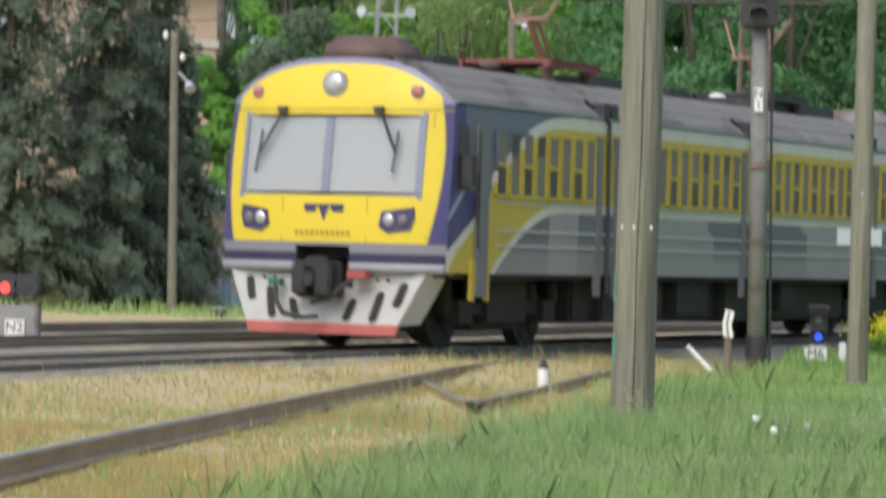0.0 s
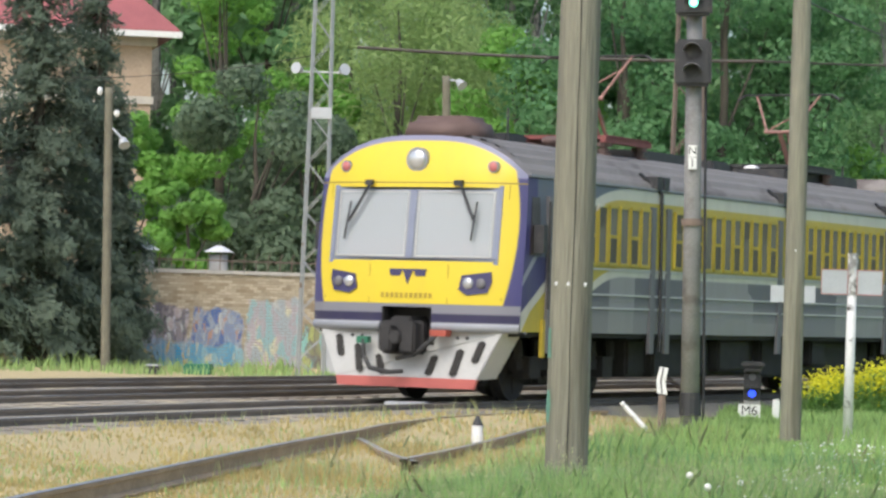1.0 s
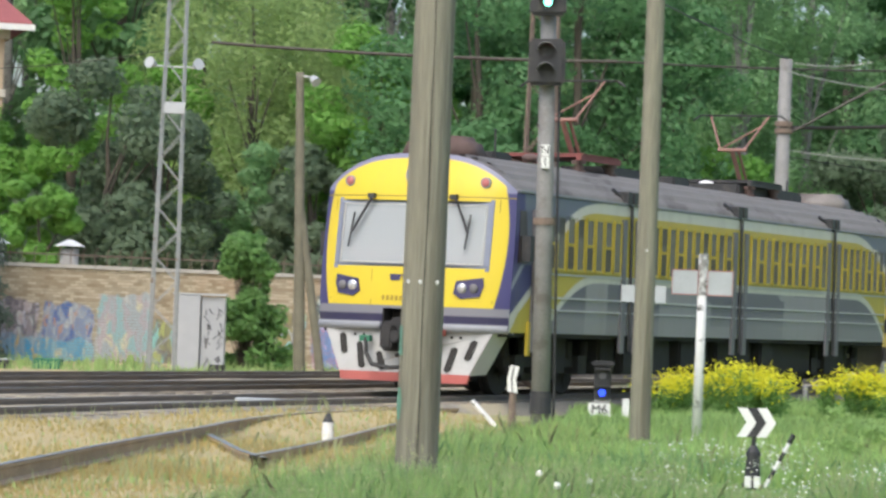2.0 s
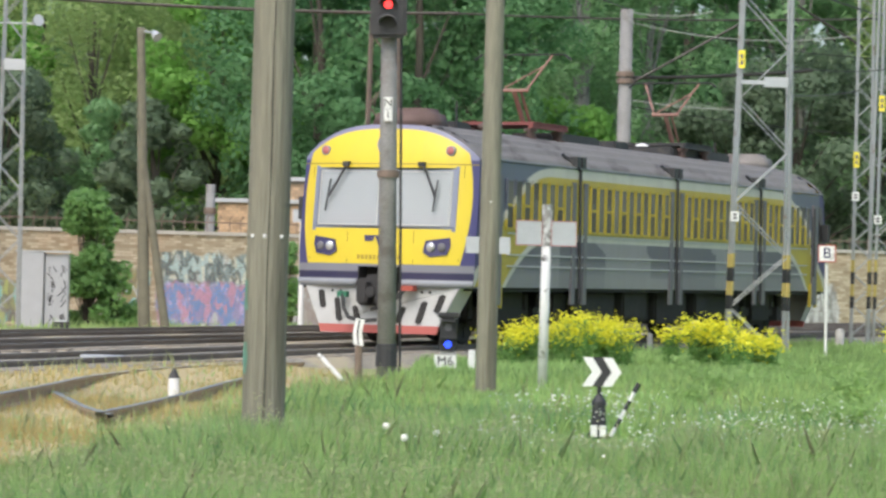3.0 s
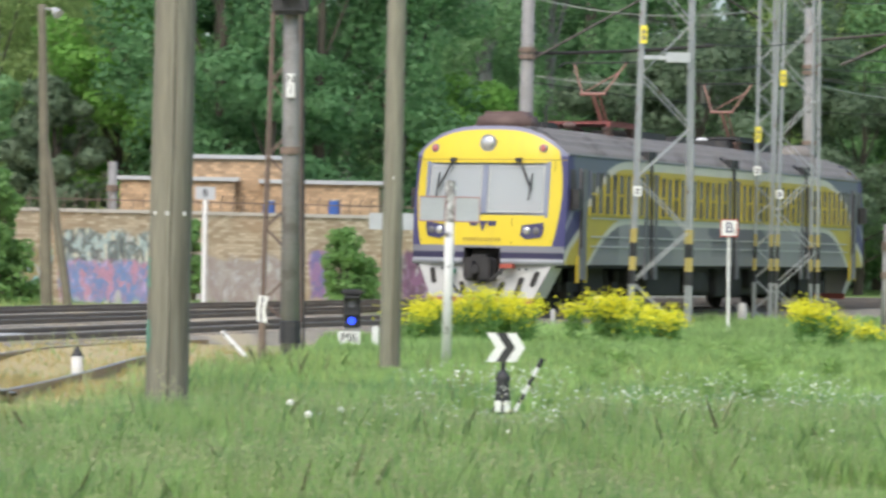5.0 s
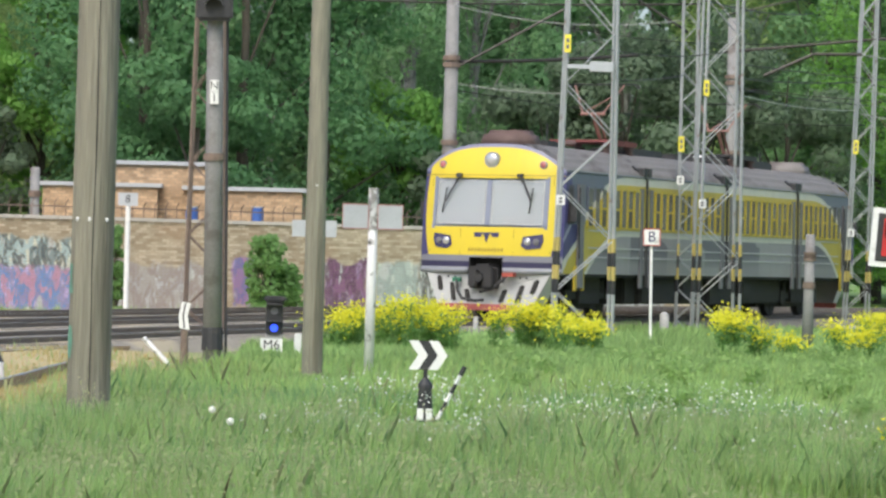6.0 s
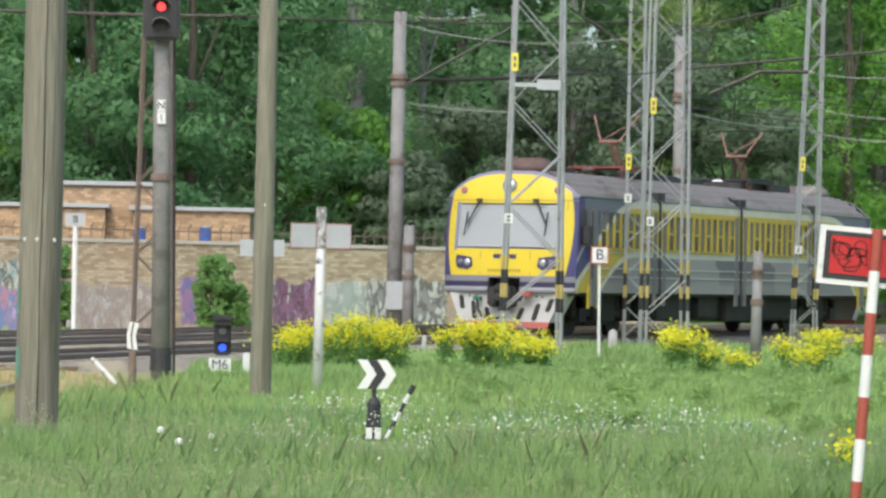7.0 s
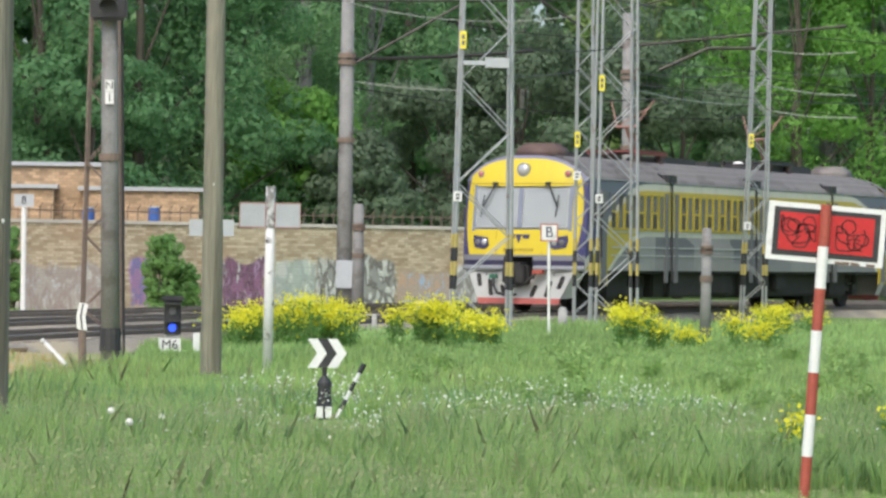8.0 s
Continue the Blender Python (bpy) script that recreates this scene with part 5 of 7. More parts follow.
def text_plate(parent, txt, p, size, material, rz=0.0):
    cu = bpy.data.curves.new("lettering", "FONT")
    cu.body, cu.size, cu.align_x, cu.align_y, cu.extrude = txt, size, "CENTER", "CENTER", 0.002
    tmp = bpy.data.objects.new("lettering_curve", cu)
    scene.collection.objects.link(tmp)
    me = bpy.data.meshes.new_from_object(tmp.evaluated_get(bpy.context.evaluated_depsgraph_get()))
    bpy.data.objects.remove(tmp)
    me.materials.clear()
    me.materials.append(material)
    ob = new("lettering", me)
    ob.parent = parent
    ob.matrix_basis = pose(*p, 90, 0, rz)
    return ob


def signal_post():
    t = thing("light_signal", pose(-2.27, 46, -0.4, 0, -0.8, 0), "concrete signal post with black lamp heads and number plates", "railway signal")
    bm = bmesh.new()
    rod(bm, (0, 0, 0), (0, 0, 7.2), 0.140, 0.108, 14)
    part("post", bm, CONCRETE_OLD, t, "weathered concrete post", True)
    bm = bmesh.new()
    rod(bm, (0, 0, 0.30), (0, 0, 0.62), 0.160, 0.147, 14)
    part("collar", bm, BLACK, t, "dark collar at the foot of the post")
    for z in (3.0, 3.05, 5.0):
        bm = bmesh.new()
        rod(bm, (0, 0, z), (0, 0, z + 0.05), 0.16, None, 14)
        part("clamp", bm, RUST_STEEL, t)
    bm = bmesh.new()
    rod(bm, (0.19, 0.02, 0.1), (0.17, 0.02, 5.4), 0.02)
    part("conduit", bm, BLACK, t)
    for z, ch in ((4.06, "N"), (3.885, "1")):
        bm = bmesh.new()
        box(bm, -0.06, 0.06, -0.165, -0.12, z - 0.083, z + 0.083)
        pl = part("plate", bm, WHITE, t, "white letter plate")
        text_plate(pl, ch, (0, -0.168, z), 0.16, BLACK)
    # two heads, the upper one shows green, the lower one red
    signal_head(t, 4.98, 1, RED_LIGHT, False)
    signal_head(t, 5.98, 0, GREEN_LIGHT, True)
    return t


signal_post()
bm = bmesh.new()


def concrete_post(x, y, z, h, r, lean, label, box_at=None):
    t = thing("concrete_post", pose(x, y, z, 0, lean, 0), label, "post", "catenary posts")
    bm = bmesh.new()
    rod(bm, (0, 0, 0), (0, 0, h), r, r * 0.78, 12)
    part("shaft", bm, CONCRETE_OLD, t, "weathered grey concrete shaft", True)
    for k in (0.55, 0.78, 0.8):
        bm = bmesh.new()
        rod(bm, (0, 0, h * k), (0, 0, h * k + 0.12), r * 1.1, None, 12)
        part("band", bm, RUST_STEEL, t)
    if box_at:
        bm = bmesh.new()
        box(bm, -0.2, 0.2, -r - 0.18, -r, box_at, box_at + 0.7)
        part("switch_box", bm, SIGN_GREY, t, "pale switch box", bevel=0.02)
    return t


concrete_post(1.79, 80, -0.5, 8.4, 0.20, 0.2, "round concrete catenary post with a pale box", 1.0)
concrete_post(2.3, 86, -0.5, 3.2, 0.17, 0.0, "short concrete post behind the tracks")
concrete_post(11.55, 104, -0.5, 9.8, 0.24, -0.5, "tall concrete catenary post behind the railcar")
concrete_post(-11.6, 110, -0.5, 4.6, 0.20, 0.0, "far concrete post behind the brick wall")
concrete_post(8.12, 60, -0.35, 2.25, 0.11, 0.5, "short weathered concrete post in the weeds")
bm.free()


# ---- wires and brackets ----
def tube(bm, pts, r, seg=6):
    """One continuous round bar through the points."""
    prev = None
    for i, p in enumerate(pts):
        d = (Vector(pts[min(i + 1, len(pts) - 1)]) - Vector(pts[max(i - 1, 0)])).normalized()
        u = d.cross(Vector((0, 0, 1))).normalized()
        v = u.cross(d)
        row = [bm.verts.new(Vector(p) + (u * math.cos(k * 2 * math.pi / seg) + v * math.sin(k * 2 * math.pi / seg)) * r) for k in range(seg)]
        if prev:
            for k in range(seg):
                bm.faces.new((prev[k], prev[(k + 1) % seg], row[(k + 1) % seg], row[k]))
        prev = row


def wire(a, b, sag, label, r=0.018, material=WIRE):
    bm = bmesh.new()
    a, b = Vector(a), Vector(b)
    pts = [a.lerp(b, i / 16) - Vector((0, 0, sag * 4 * (i / 16) * (1 - i / 16))) for i in range(17)]
    tube(bm, pts, r)
    return tagged(part("overhead_wire", bm, material), label, "wire", "overhead wires")


wire((-13.8, 88, 8.55), (-2.6, 88, 8.35), 0.1, "dark overhead crossbeam wire with insulators", 0.05)
wire((-2.6, 88, 8.35), (9, 90, 8.6), 0.1, "dark overhead crossbeam wire", 0.03)
wire((1.85, 80, 6.2), (6.6, 82, 6.6), 0.05, "dark bracket arm over the track", 0.05)
wire((1.85, 80, 6.0), (4.6, 80.5, 7.6), 0.0, "slanting stay of the bracket arm", 0.035)
wire((1.85, 80, 5.5), (14, 92, 5.4), 0.25, "thin contact wire over the track", 0.012)
wire((1.85, 80, 7.7), (13, 90, 7.7), 0.5, "thin sagging catenary wire over the track", 0.012)
wire((4.9, 66, 7.3), (14, 104, 9.5), 0.3, "dark feeder wire between masts", 0.02)
wire((8.4, 75, 6.0), (24, 110, 8.0), 0.3, "thin wire from mast to forest", 0.014)
wire((8.4, 75, 5.4), (24, 110, 7.0), 0.3, "thin wire from mast to forest", 0.014)
wire((11.2, 104, 8.2), (18.6, 104, 9.0), 0.0, "bent dark bracket arm", 0.05)
wire((11.2, 104, 9.4), (17, 104, 10.8), 0.0, "slanting stay of a bracket", 0.03)
wire((11.2, 104, 7.1), (24, 106, 7.0), 0.3, "thin wire behind the railcar", 0.014)
wire((12.9, 84, 6.1), (30, 98, 6.4), 0.3, "thin wire beyond the slender mast", 0.014)
wire((12.9, 84, 7.3), (30, 102, 8.6), 0.35, "thin wire beyond the slender mast", 0.014)
wire((12.9, 84, 5.3), (30, 100, 5.9), 0.25, "thin contact wire beyond the slender mast", 0.014)
wire((4.6, 65, 5.6), (8.0, 74, 6.2), 0.12, "thin wire strung between two lattice masts", 0.012)
wire((-22, 86, 7.4), (-14.4, 86, 8.2), 0.2, "thin wire from lamp pole to mast", 0.012)
wire((6.41, 85.0, 8.51), (8.16, 85.0, 7.43), 0.00, "dark slanting stay between two masts", 0.035)
wire((9.95, 83.0, 6.21), (11.23, 83.0, 6.80), 0.00, "rising arm of a dark catenary bracket", 0.050)
wire((11.23, 83.0, 6.80), (12.47, 83.0, 6.82), 0.00, "level arm of a dark catenary bracket", 0.050)
wire((8.36, 73.7, 5.57), (12.55, 84.2, 6.17), 0.05, "thin dark contact wire by the slender mast", 0.016)
wire((12.63, 84.0, 6.88), (15.28, 84.0, 6.83), 0.10, "pale catenary wire beyond the slender mast", 0.016, WIRE_PALE)
wire((12.65, 84.0, 5.99), (15.31, 84.0, 5.70), 0.10, "pale wire beyond the slender mast", 0.016, WIRE_PALE)
wire((12.66, 84.0, 5.34), (15.32, 84.0, 5.11), 0.10, "thin wire beyond the slender mast", 0.016, WIRE_PALE)
wire((8.36, 73.7, 5.19), (12.55, 84.2, 5.43), 0.10, "pale sagging wire before the forest", 0.014, WIRE_PALE)
wire((1.80, 79.9, 7.60), (7.14, 75.2, 7.00), 0.28, "pale sagging wire between masts", 0.014, WIRE_PALE)
wire((1.87, 80.0, 5.66), (4.57, 80.0, 5.46), 0.05, "pale contact wire from the concrete post", 0.014, WIRE_PALE)
wire((1.81, 80.0, 7.85), (3.95, 80.0, 7.88), 0.12, "pale sagging wire from the concrete post", 0.014, WIRE_PALE)
wire((4.74, 65.4, 5.00), (7.16, 75.3, 5.72), 0.05, "thin dark wire strung between masts", 0.014)
wire((-2.3, 46, 6.6), (1.85, 80, 7.9), 0.1, "dark slanting feeder wire", 0.015)


# ---- small signals, signs and switch stands ----
def dwarf_signal():
    t = thing("dwarf_signal", pose(-1.52, 50, -0.35), "black dwarf shunting signal with a lit blue lamp", "railway signal")
    bm = bmesh.new()
    box(bm, -0.12, 0.12, -0.1, 0.1, 0.0, 0.4)
    part("base", bm, CONCRETE, t)
    bm = bmesh.new()
    box(bm, -0.13, 0.13, -0.12, 0.12, 0.36, 0.92)
    box(bm, -0.18, 0.18, -0.16, 0.16, 0.90, 0.99)
    head = part("lamp_case", bm, BLACK, t, bevel=0.03)
    for z, m_ in ((0.50, BLUE_LIGHT), (0.76, T_STRIP)):
        bm = bmesh.new()
        rod(bm, (0, -0.14, z), (0, -0.12, z), 0.058, None, 16)
        part("lens", bm, m_, head)
        bm = bmesh.new()
        box(bm, -0.12, 0.12, -0.26, -0.12, z + 0.09, z + 0.115)
        part("visor", bm, BLACK, head)
    bm = bmesh.new()
    box(bm, -0.20, 0.14, -0.34, -0.32, 0.14, 0.34)
    pl = part("plate", bm, WHITE, t, "white number plate")
    text_plate(pl, "M6", (-0.03, -0.345, 0.24), 0.2, BLACK)
    m2 = thing("marker_post", pose(-1.15, 50, -0.35), "short white marker post with a dark foot", "post", "marker posts")
    bm = bmesh.new()
    box(bm, -0.055, 0.055, -0.05, 0.05, 0.05, 0.42)
    part("post", bm, WHITE, m2, bevel=0.015)
    bm = bmesh.new()
    box(bm, -0.08, 0.08, -0.06, 0.06, 0.0, 0.1)
    part("foot", bm, BLACK, m2)


dwarf_signal()


def left_signal():
    t = thing("dwarf_signal", pose(-12.55, 44, -0.45), "dwarf signal with two round lamps, one lit red", "railway signal")
    bm = bmesh.new()
    box(bm, -0.32, 0.32, -0.12, 0.12, 0.0, 0.85)
    b = part("base", bm, CONCRETE_OLD, t, bevel=0.03)
    for x, m_ in ((-0.15, RED_LIGHT), (0.15, BLACK)):
        bm = bmesh.new()
        rod(bm, (x, -0.14, 1.12), (x, 0.12, 1.12), 0.17, None, 18)
        h = part("lamp_case", bm, BLACK, t)
        bm = bmesh.new()
        rod(bm, (x, -0.155, 1.08), (x, -0.14, 1.08), 0.07, None, 14)
        part("lens", bm, m_, h)
    bm = bmesh.new()
    box(bm, -0.14, 0.14, -0.15, -0.125, 0.42, 0.64)
    pl = part("plate", bm, WHITE, t)
    text_plate(pl, "N2", (0, -0.155, 0.53), 0.2, BLACK)


left_signal()


def t_sign():
    t = thing("board_sign", pose(-0.04, 43, -0.4, 0, 0.4, 0), "blank pale double board on a flaking white post", "sign")
    bm = bmesh.new()
    rod(bm, (0, 0, 0), (0, 0, 2.52), 0.068, 0.06, 12)
    part("post", bm, PEELED, t, "flaking white post", True)
    bm = bmesh.new()
    rod(bm, (0, 0, 2.05), (0, 0, 2.60), 0.071, 0.069, 12)
    part("cap", bm, mat("flaking_top", (0.25, 0.24, 0.23), 0.8, 0, 18, 0.3, 60, 0.3, stain=(0.6, 0.6, 0.6), stain_at=0.5), t)
    for x0, x1 in ((-0.40, -0.07), (0.07, 0.39)):
        bm = bmesh.new()
        box(bm, x0, x1, -0.05, -0.02, 2.06, 2.37)
        b = part("board", bm, SIGN_GREY, t)
        bm = bmesh.new()
        for q in ((x0 - 0.012, x1 + 0.012, 2.37, 2.385), (x0 - 0.012, x1 + 0.012, 2.045, 2.06), (x0 - 0.012, x0, 2.06, 2.37), (x1, x1 + 0.012, 2.06, 2.37)):
            box(bm, q[0], q[1], -0.056, -0.015, q[2], q[3])
        part("board_edge", bm, mat("faded_red_edge", (0.35, 0.18, 0.17), 0.6) if "faded_red_edge" not in bpy.data.materials else bpy.data.materials["faded_red_edge"], b)


t_sign()
t2 = thing("board_sign", pose(-0.87, 46.6, -0.4), "small blank pale board on a thin pole", "sign")
bm = bmesh.new()
rod(bm, (0, 0, 0), (0, 0, 2.1), 0.03)
part("post", bm, SIGN_GREY, t2)
bm = bmesh.new()
box(bm, -0.32, 0.32, -0.05, -0.03, 1.95, 2.19)
part("board", bm, SIGN_GREY, t2)


def chevron_stand(x, y, z):
    t = thing("switch_stand", pose(x, y, z), "black switch stand with a white and black double-chevron target", "switch stand")
    bm = bmesh.new()
    box(bm, -0.10, 0.10, -0.08, 0.08, 0.0, 0.13)
    rod(bm, (0, 0, 0.12), (0, 0, 0.40), 0.082, 0.062, 12)
    rod(bm, (0, 0, 0.40), (0, 0, 0.44), 0.075, 0.07, 12)
    rod(bm, (0, 0, 0.44), (0, 0, 0.50), 0.07, 0.03, 12)
    rod(bm, (0, 0, 0.50), (0, 0, 0.76), 0.022)
    part("stand", bm, BLACK, t)
    for x0 in (-0.075, 0.012):
        bm = bmesh.new()
        box(bm, x0, x0 + 0.062, -0.095, -0.08, 0.10, 0.21)
        part("white_band", bm, WHITE, t)
    for k, m_ in ((0, WHITE), (1, BLACK), (2, WHITE)):
        bm = bmesh.new()
        o = -0.165 + k * 0.095
        w = 0.095
        for s0, s1 in ((0.58, 0.72), (0.86, 0.72)):
            slab(bm, [(o, -0.03, s0), (o + w, -0.03, s0), (o + w + 0.09, -0.03, s1), (o + 0.09, -0.03, s1)], 0.012, (0, 1, 0))
        part("chevron", bm, m_, t)
    for k in range(6):
        bm = bmesh.new()
        a, b = Vector((0.12, 0, 0.10)), Vector((0.38, 0, 0.62))
        rod(bm, a.lerp(b, k / 6), a.lerp(b, (k + 1) / 6), 0.020 if k < 5 else 0.025)
        part("lever_band", bm, BLACK if k % 2 else WHITE, t)


chevron_stand(0.52, 31, -0.38)


def low_stand(x, y, z):
    t = thing("switch_stand", pose(x, y, z), "low rusty switch stand with a white arrow plate and white lever", "switch stand")
    bm = bmesh.new()
    rod(bm, (0, 0, 0), (0, 0, 0.62), 0.06, 0.05)
    box(bm, -0.2, 0.12, -0.1, 0.1, 0.0, 0.12)
    part("stand", bm, RUST_STEEL, t)
    bm = bmesh.new()
    slab(bm, [(-0.07, -0.06, 0.64), (0.07, -0.06, 0.62), (0.04, -0.06, 0.80), (0.08, -0.06, 0.98), (-0.04, -0.06, 1.0), (-0.08, -0.06, 0.82)], 0.015, (0, 1, 0))
    pl = part("arrow_plate", bm, WHITE, t, "white bent arrow plate")
    bm = bmesh.new()
    slab(bm, [(-0.01, -0.066, 0.64), (0.01, -0.066, 0.64), (-0.01, -0.066, 0.81), (0.02, -0.066, 0.98), (0.0, -0.066, 0.98), (-0.03, -0.066, 0.81)], 0.004, (0, 1, 0))
    part("stripe", bm, BLACK, pl)
    bm = bmesh.new()
    rod(bm, (-0.2, 0, 0.14), (-0.55, 0, 0.5), 0.034)
    part("lever", bm, PEELED, t, "white lever weight")


low_stand(-2.53, 43.5, -0.38)
t3 = thing("fouling_post", pose(-4.39, 38, -0.42), "short white fouling-point post with a black top", "post", "marker posts")
bm = bmesh.new()
rod(bm, (0, 0, 0), (0, 0, 0.36), 0.075, 0.065, 12)
part("post", bm, PEELED, t3)
bm = bmesh.new()
rod(bm, (0, 0, 0.36), (0, 0, 0.47), 0.068, 0.02, 12)
part("top", bm, BLACK, t3)


def letter_sign(x, y, z, h, w, hh, txt, lean, red, label):
    t = thing("letter_sign", pose(x, y, z, 0, lean, 0), label, "sign", "letter signs")
    bm = bmesh.new()
    rod(bm, (0, 0, 0), (0, 0, h), 0.028 if red else 0.06, None, 10)
    part("post", bm, WHITE, t)
    bm = bmesh.new()
    box(bm, -w / 2, w / 2, -0.07, -0.05, h - hh * 0.9, h + hh * 0.1)
    b = part("board", bm, WHITE if red else SIGN_GREY, t)
    zc = h - hh * 0.4
    if red:
        bm = bmesh.new()
        e = 0.022
        for q in ((-w / 2, w / 2, zc + hh / 2 - e, zc + hh / 2), (-w / 2, w / 2, zc - hh / 2, zc - hh / 2 + e), (-w / 2, -w / 2 + e, zc - hh / 2 + e, zc + hh / 2 - e), (w / 2 - e, w / 2, zc - hh / 2 + e, zc + hh / 2 - e)):
            box(bm, q[0], q[1], -0.076, -0.071, q[2], q[3])
        part("border", bm, RED, b)
    text_plate(b, txt, (0, -0.078, zc), hh * 0.85, BLACK if not red else T_NAVY)
    return t


letter_sign(5.36, 62, -0.35, 2.28, 0.34, 0.34, "B", -0.6, True, "white letter B sign with a red border on a thin post")
letter_sign(-5.74, 75, -0.5, 3.12, 0.46, 0.30, "8", 0.0, False, "white number 8 board on a white post")


def red_board():
    t = thing("warning_board", pose(2.985, 18, -0.38, 0, 3.8, 0), "red board in a white frame on a red-white striped post", "sign")
    z = 1.975
    for k in range(9):
        bm = bmesh.new()
        rod(bm, (0, 0, max(z - 0.237, 0.0)), (0, 0, z), 0.031, None, 14)
        part("post_band", bm, (WHITE if k % 2 else RED), t)
        z -= 0.237
    m = pose(0.005, 0.036, 0, 0, 0.4, 0)

    def bx(name, q, material, parent, label=""):
        bm = bmesh.new()
        box(bm, *q, m)
        return part(name, bm, material, parent, label)
    bd = bx("board", (-0.335, 0.335, 0.0, 0.02, 1.645, 1.975), WHITE, t, "white-framed board, chipped along its lower edge")
    bx("black_field", (-0.303, 0.303, -0.004, 0.0, 1.675, 1.945), BLACK, bd)
    bx("red_field", (-0.270, 0.270, -0.008, -0.004, 1.705, 1.918), SIGN_RED, bd)
    bm = bmesh.new()
    rnd = random.Random(5)
    for x0 in (0.06, 0.10, 0.15, 0.185, 0.24):
        box(bm, x0, x0 + rnd.uniform(0.02, 0.05), -0.004, 0.0, 1.645, 1.645 + rnd.uniform(0.008, 0.02), m)
    tagged(part("chipped_edge", bm, RUST_STEEL, bd), "rust showing where the white paint is chipped", kind="stuff")
    # sprayed scrawl in loops and slashes on both halves
    bm = bmesh.new()
    for cx, count in ((-0.16, 7), (0.155, 5)):
        for i in range(count):
            x0, z0 = cx + (i - count / 2) * 0.026, 1.80 + rnd.uniform(-0.03, 0.03)
            px, pz, way = x0, z0, rnd.uniform(0, 6.28)
            for k in range(9):
                way += rnd.uniform(0.2, 1.1)
                qx = min(max(px + 0.034 * math.cos(way), cx - 0.10), cx + 0.10)
                qz = min(max(pz + 0.034 * math.sin(way), 1.725), 1.90)
                if math.hypot(qx - px, qz - pz) > 0.004:
                    box(bm, -0.0045, 0.0045, -0.011, -0.008, 0, math.hypot(qx - px, qz - pz), m @ Matrix.Translation((px, 0, pz)) @ Matrix.Rotation(math.atan2(qx - px, qz - pz), 4, "Y"))
                px, pz = qx, qz
    tagged(part("scrawl", bm, mat("faded_dark_red", (0.13, 0.012, 0.012), 0.5), bd), "worn illegible dark scrawl", kind="stuff")


red_board()


# ---- cabinets and boxes by the far track ----
def cabinet():
    t = thing("relay_cabinet", pose(-13.82, 88, -0.6, 0, 0, 6), "tall light-grey relay cabinet with two doors", "cabinet")
    bm = bmesh.new()
    box(bm, -0.72, 0.02, -0.4, 0.4, 0.1, 2.16)
    part("body", bm, GREY_BOX, t, bevel=0.02)
    bm = bmesh.new()
    box(bm, 0.05, 0.70, -0.30, 0.4, 0.1, 2.12)
    part("body", bm, GREY_BOX, t, bevel=0.02)
    bm = bmesh.new()
    box(bm, -0.75, 0.73, -0.42, 0.42, 2.162, 2.21)
    part("lid", bm, SIGN_GREY, t)
    for x in (0.12, 0.44):
        bm = bmesh.new()
        box(bm, x, x + 0.24, -0.315, -0.303, 0.2, 2.0)
        d = part("door", bm, GREY_BOX, t)
        bm = bmesh.new()
        rs = random.Random(int(x * 100))
        for k in range(14):
            m_ = Matrix.Translation((x + rs.uniform(0.05, 0.19), -0.32, rs.uniform(0.3, 1.8))) @ Matrix.Rotation(rs.uniform(-0.9, 0.9), 4, "Y")
            box(bm, -0.012, 0.012, -0.003, 0.003, -rs.uniform(0.05, 0.2), 0.1, m_)
        tagged(part("scrawl", bm, BLACK, d), "black scrawled paint", kind="stuff")
    bm = bmesh.new()
    box(bm, -0.7, 0.68, -0.35, 0.38, -0.1, 0.1)
    part("plinth", bm, CONCRETE_OLD, t)


cabinet()
for i, (x, y, w, h, m_, lb) in enumerate(((-17.2, 84, 0.75, 0.28, GREEN_BOX, "low green point-motor box beside the track"), (-18.2, 83, 0.4, 0.25, BLACK, "low dark cable box beside the track"),
                                          (-12.7, 84, 0.4, 0.32, BLACK, "low dark cable box beside the track"), (-6.25, 45.2, 0.65, 0.2, BLACK, "low point-motor box with a pale lid by the rails"))):
    t = thing("track_box", pose(x, y, -0.58 if y > 60 else -0.25), lb, "box", "trackside boxes")
    bm = bmesh.new()
    box(bm, -w / 2, w / 2, -0.25, 0.25, 0, h)
    part("case", bm, m_, t, bevel=0.03)
    bm = bmesh.new()
    box(bm, -w / 2 + 0.05, w / 2 - 0.02, -0.22, 0.22, h + 0.002, h + 0.04)
    part("lid", bm, SIGN_GREY if m_ is BLACK else GREEN_BOX, t)
for x, y, r, h in ((3.05, 66, 0.11, 0.75), (6.35, 70, 0.1, 0.6), (2.05, 64, 0.05, 0.5)):
    t = thing("marker_post", pose(x, y, -0.35), "short grey round-topped marker post", "post", "marker posts")
    bm = bmesh.new()
    rod(bm, (0, 0, 0), (0, 0, h - r), r, None, 12)
    ball(bm, (0, 0, h - r), r, r, r)
    part("post", bm, CONCRETE, t, smooth=True)


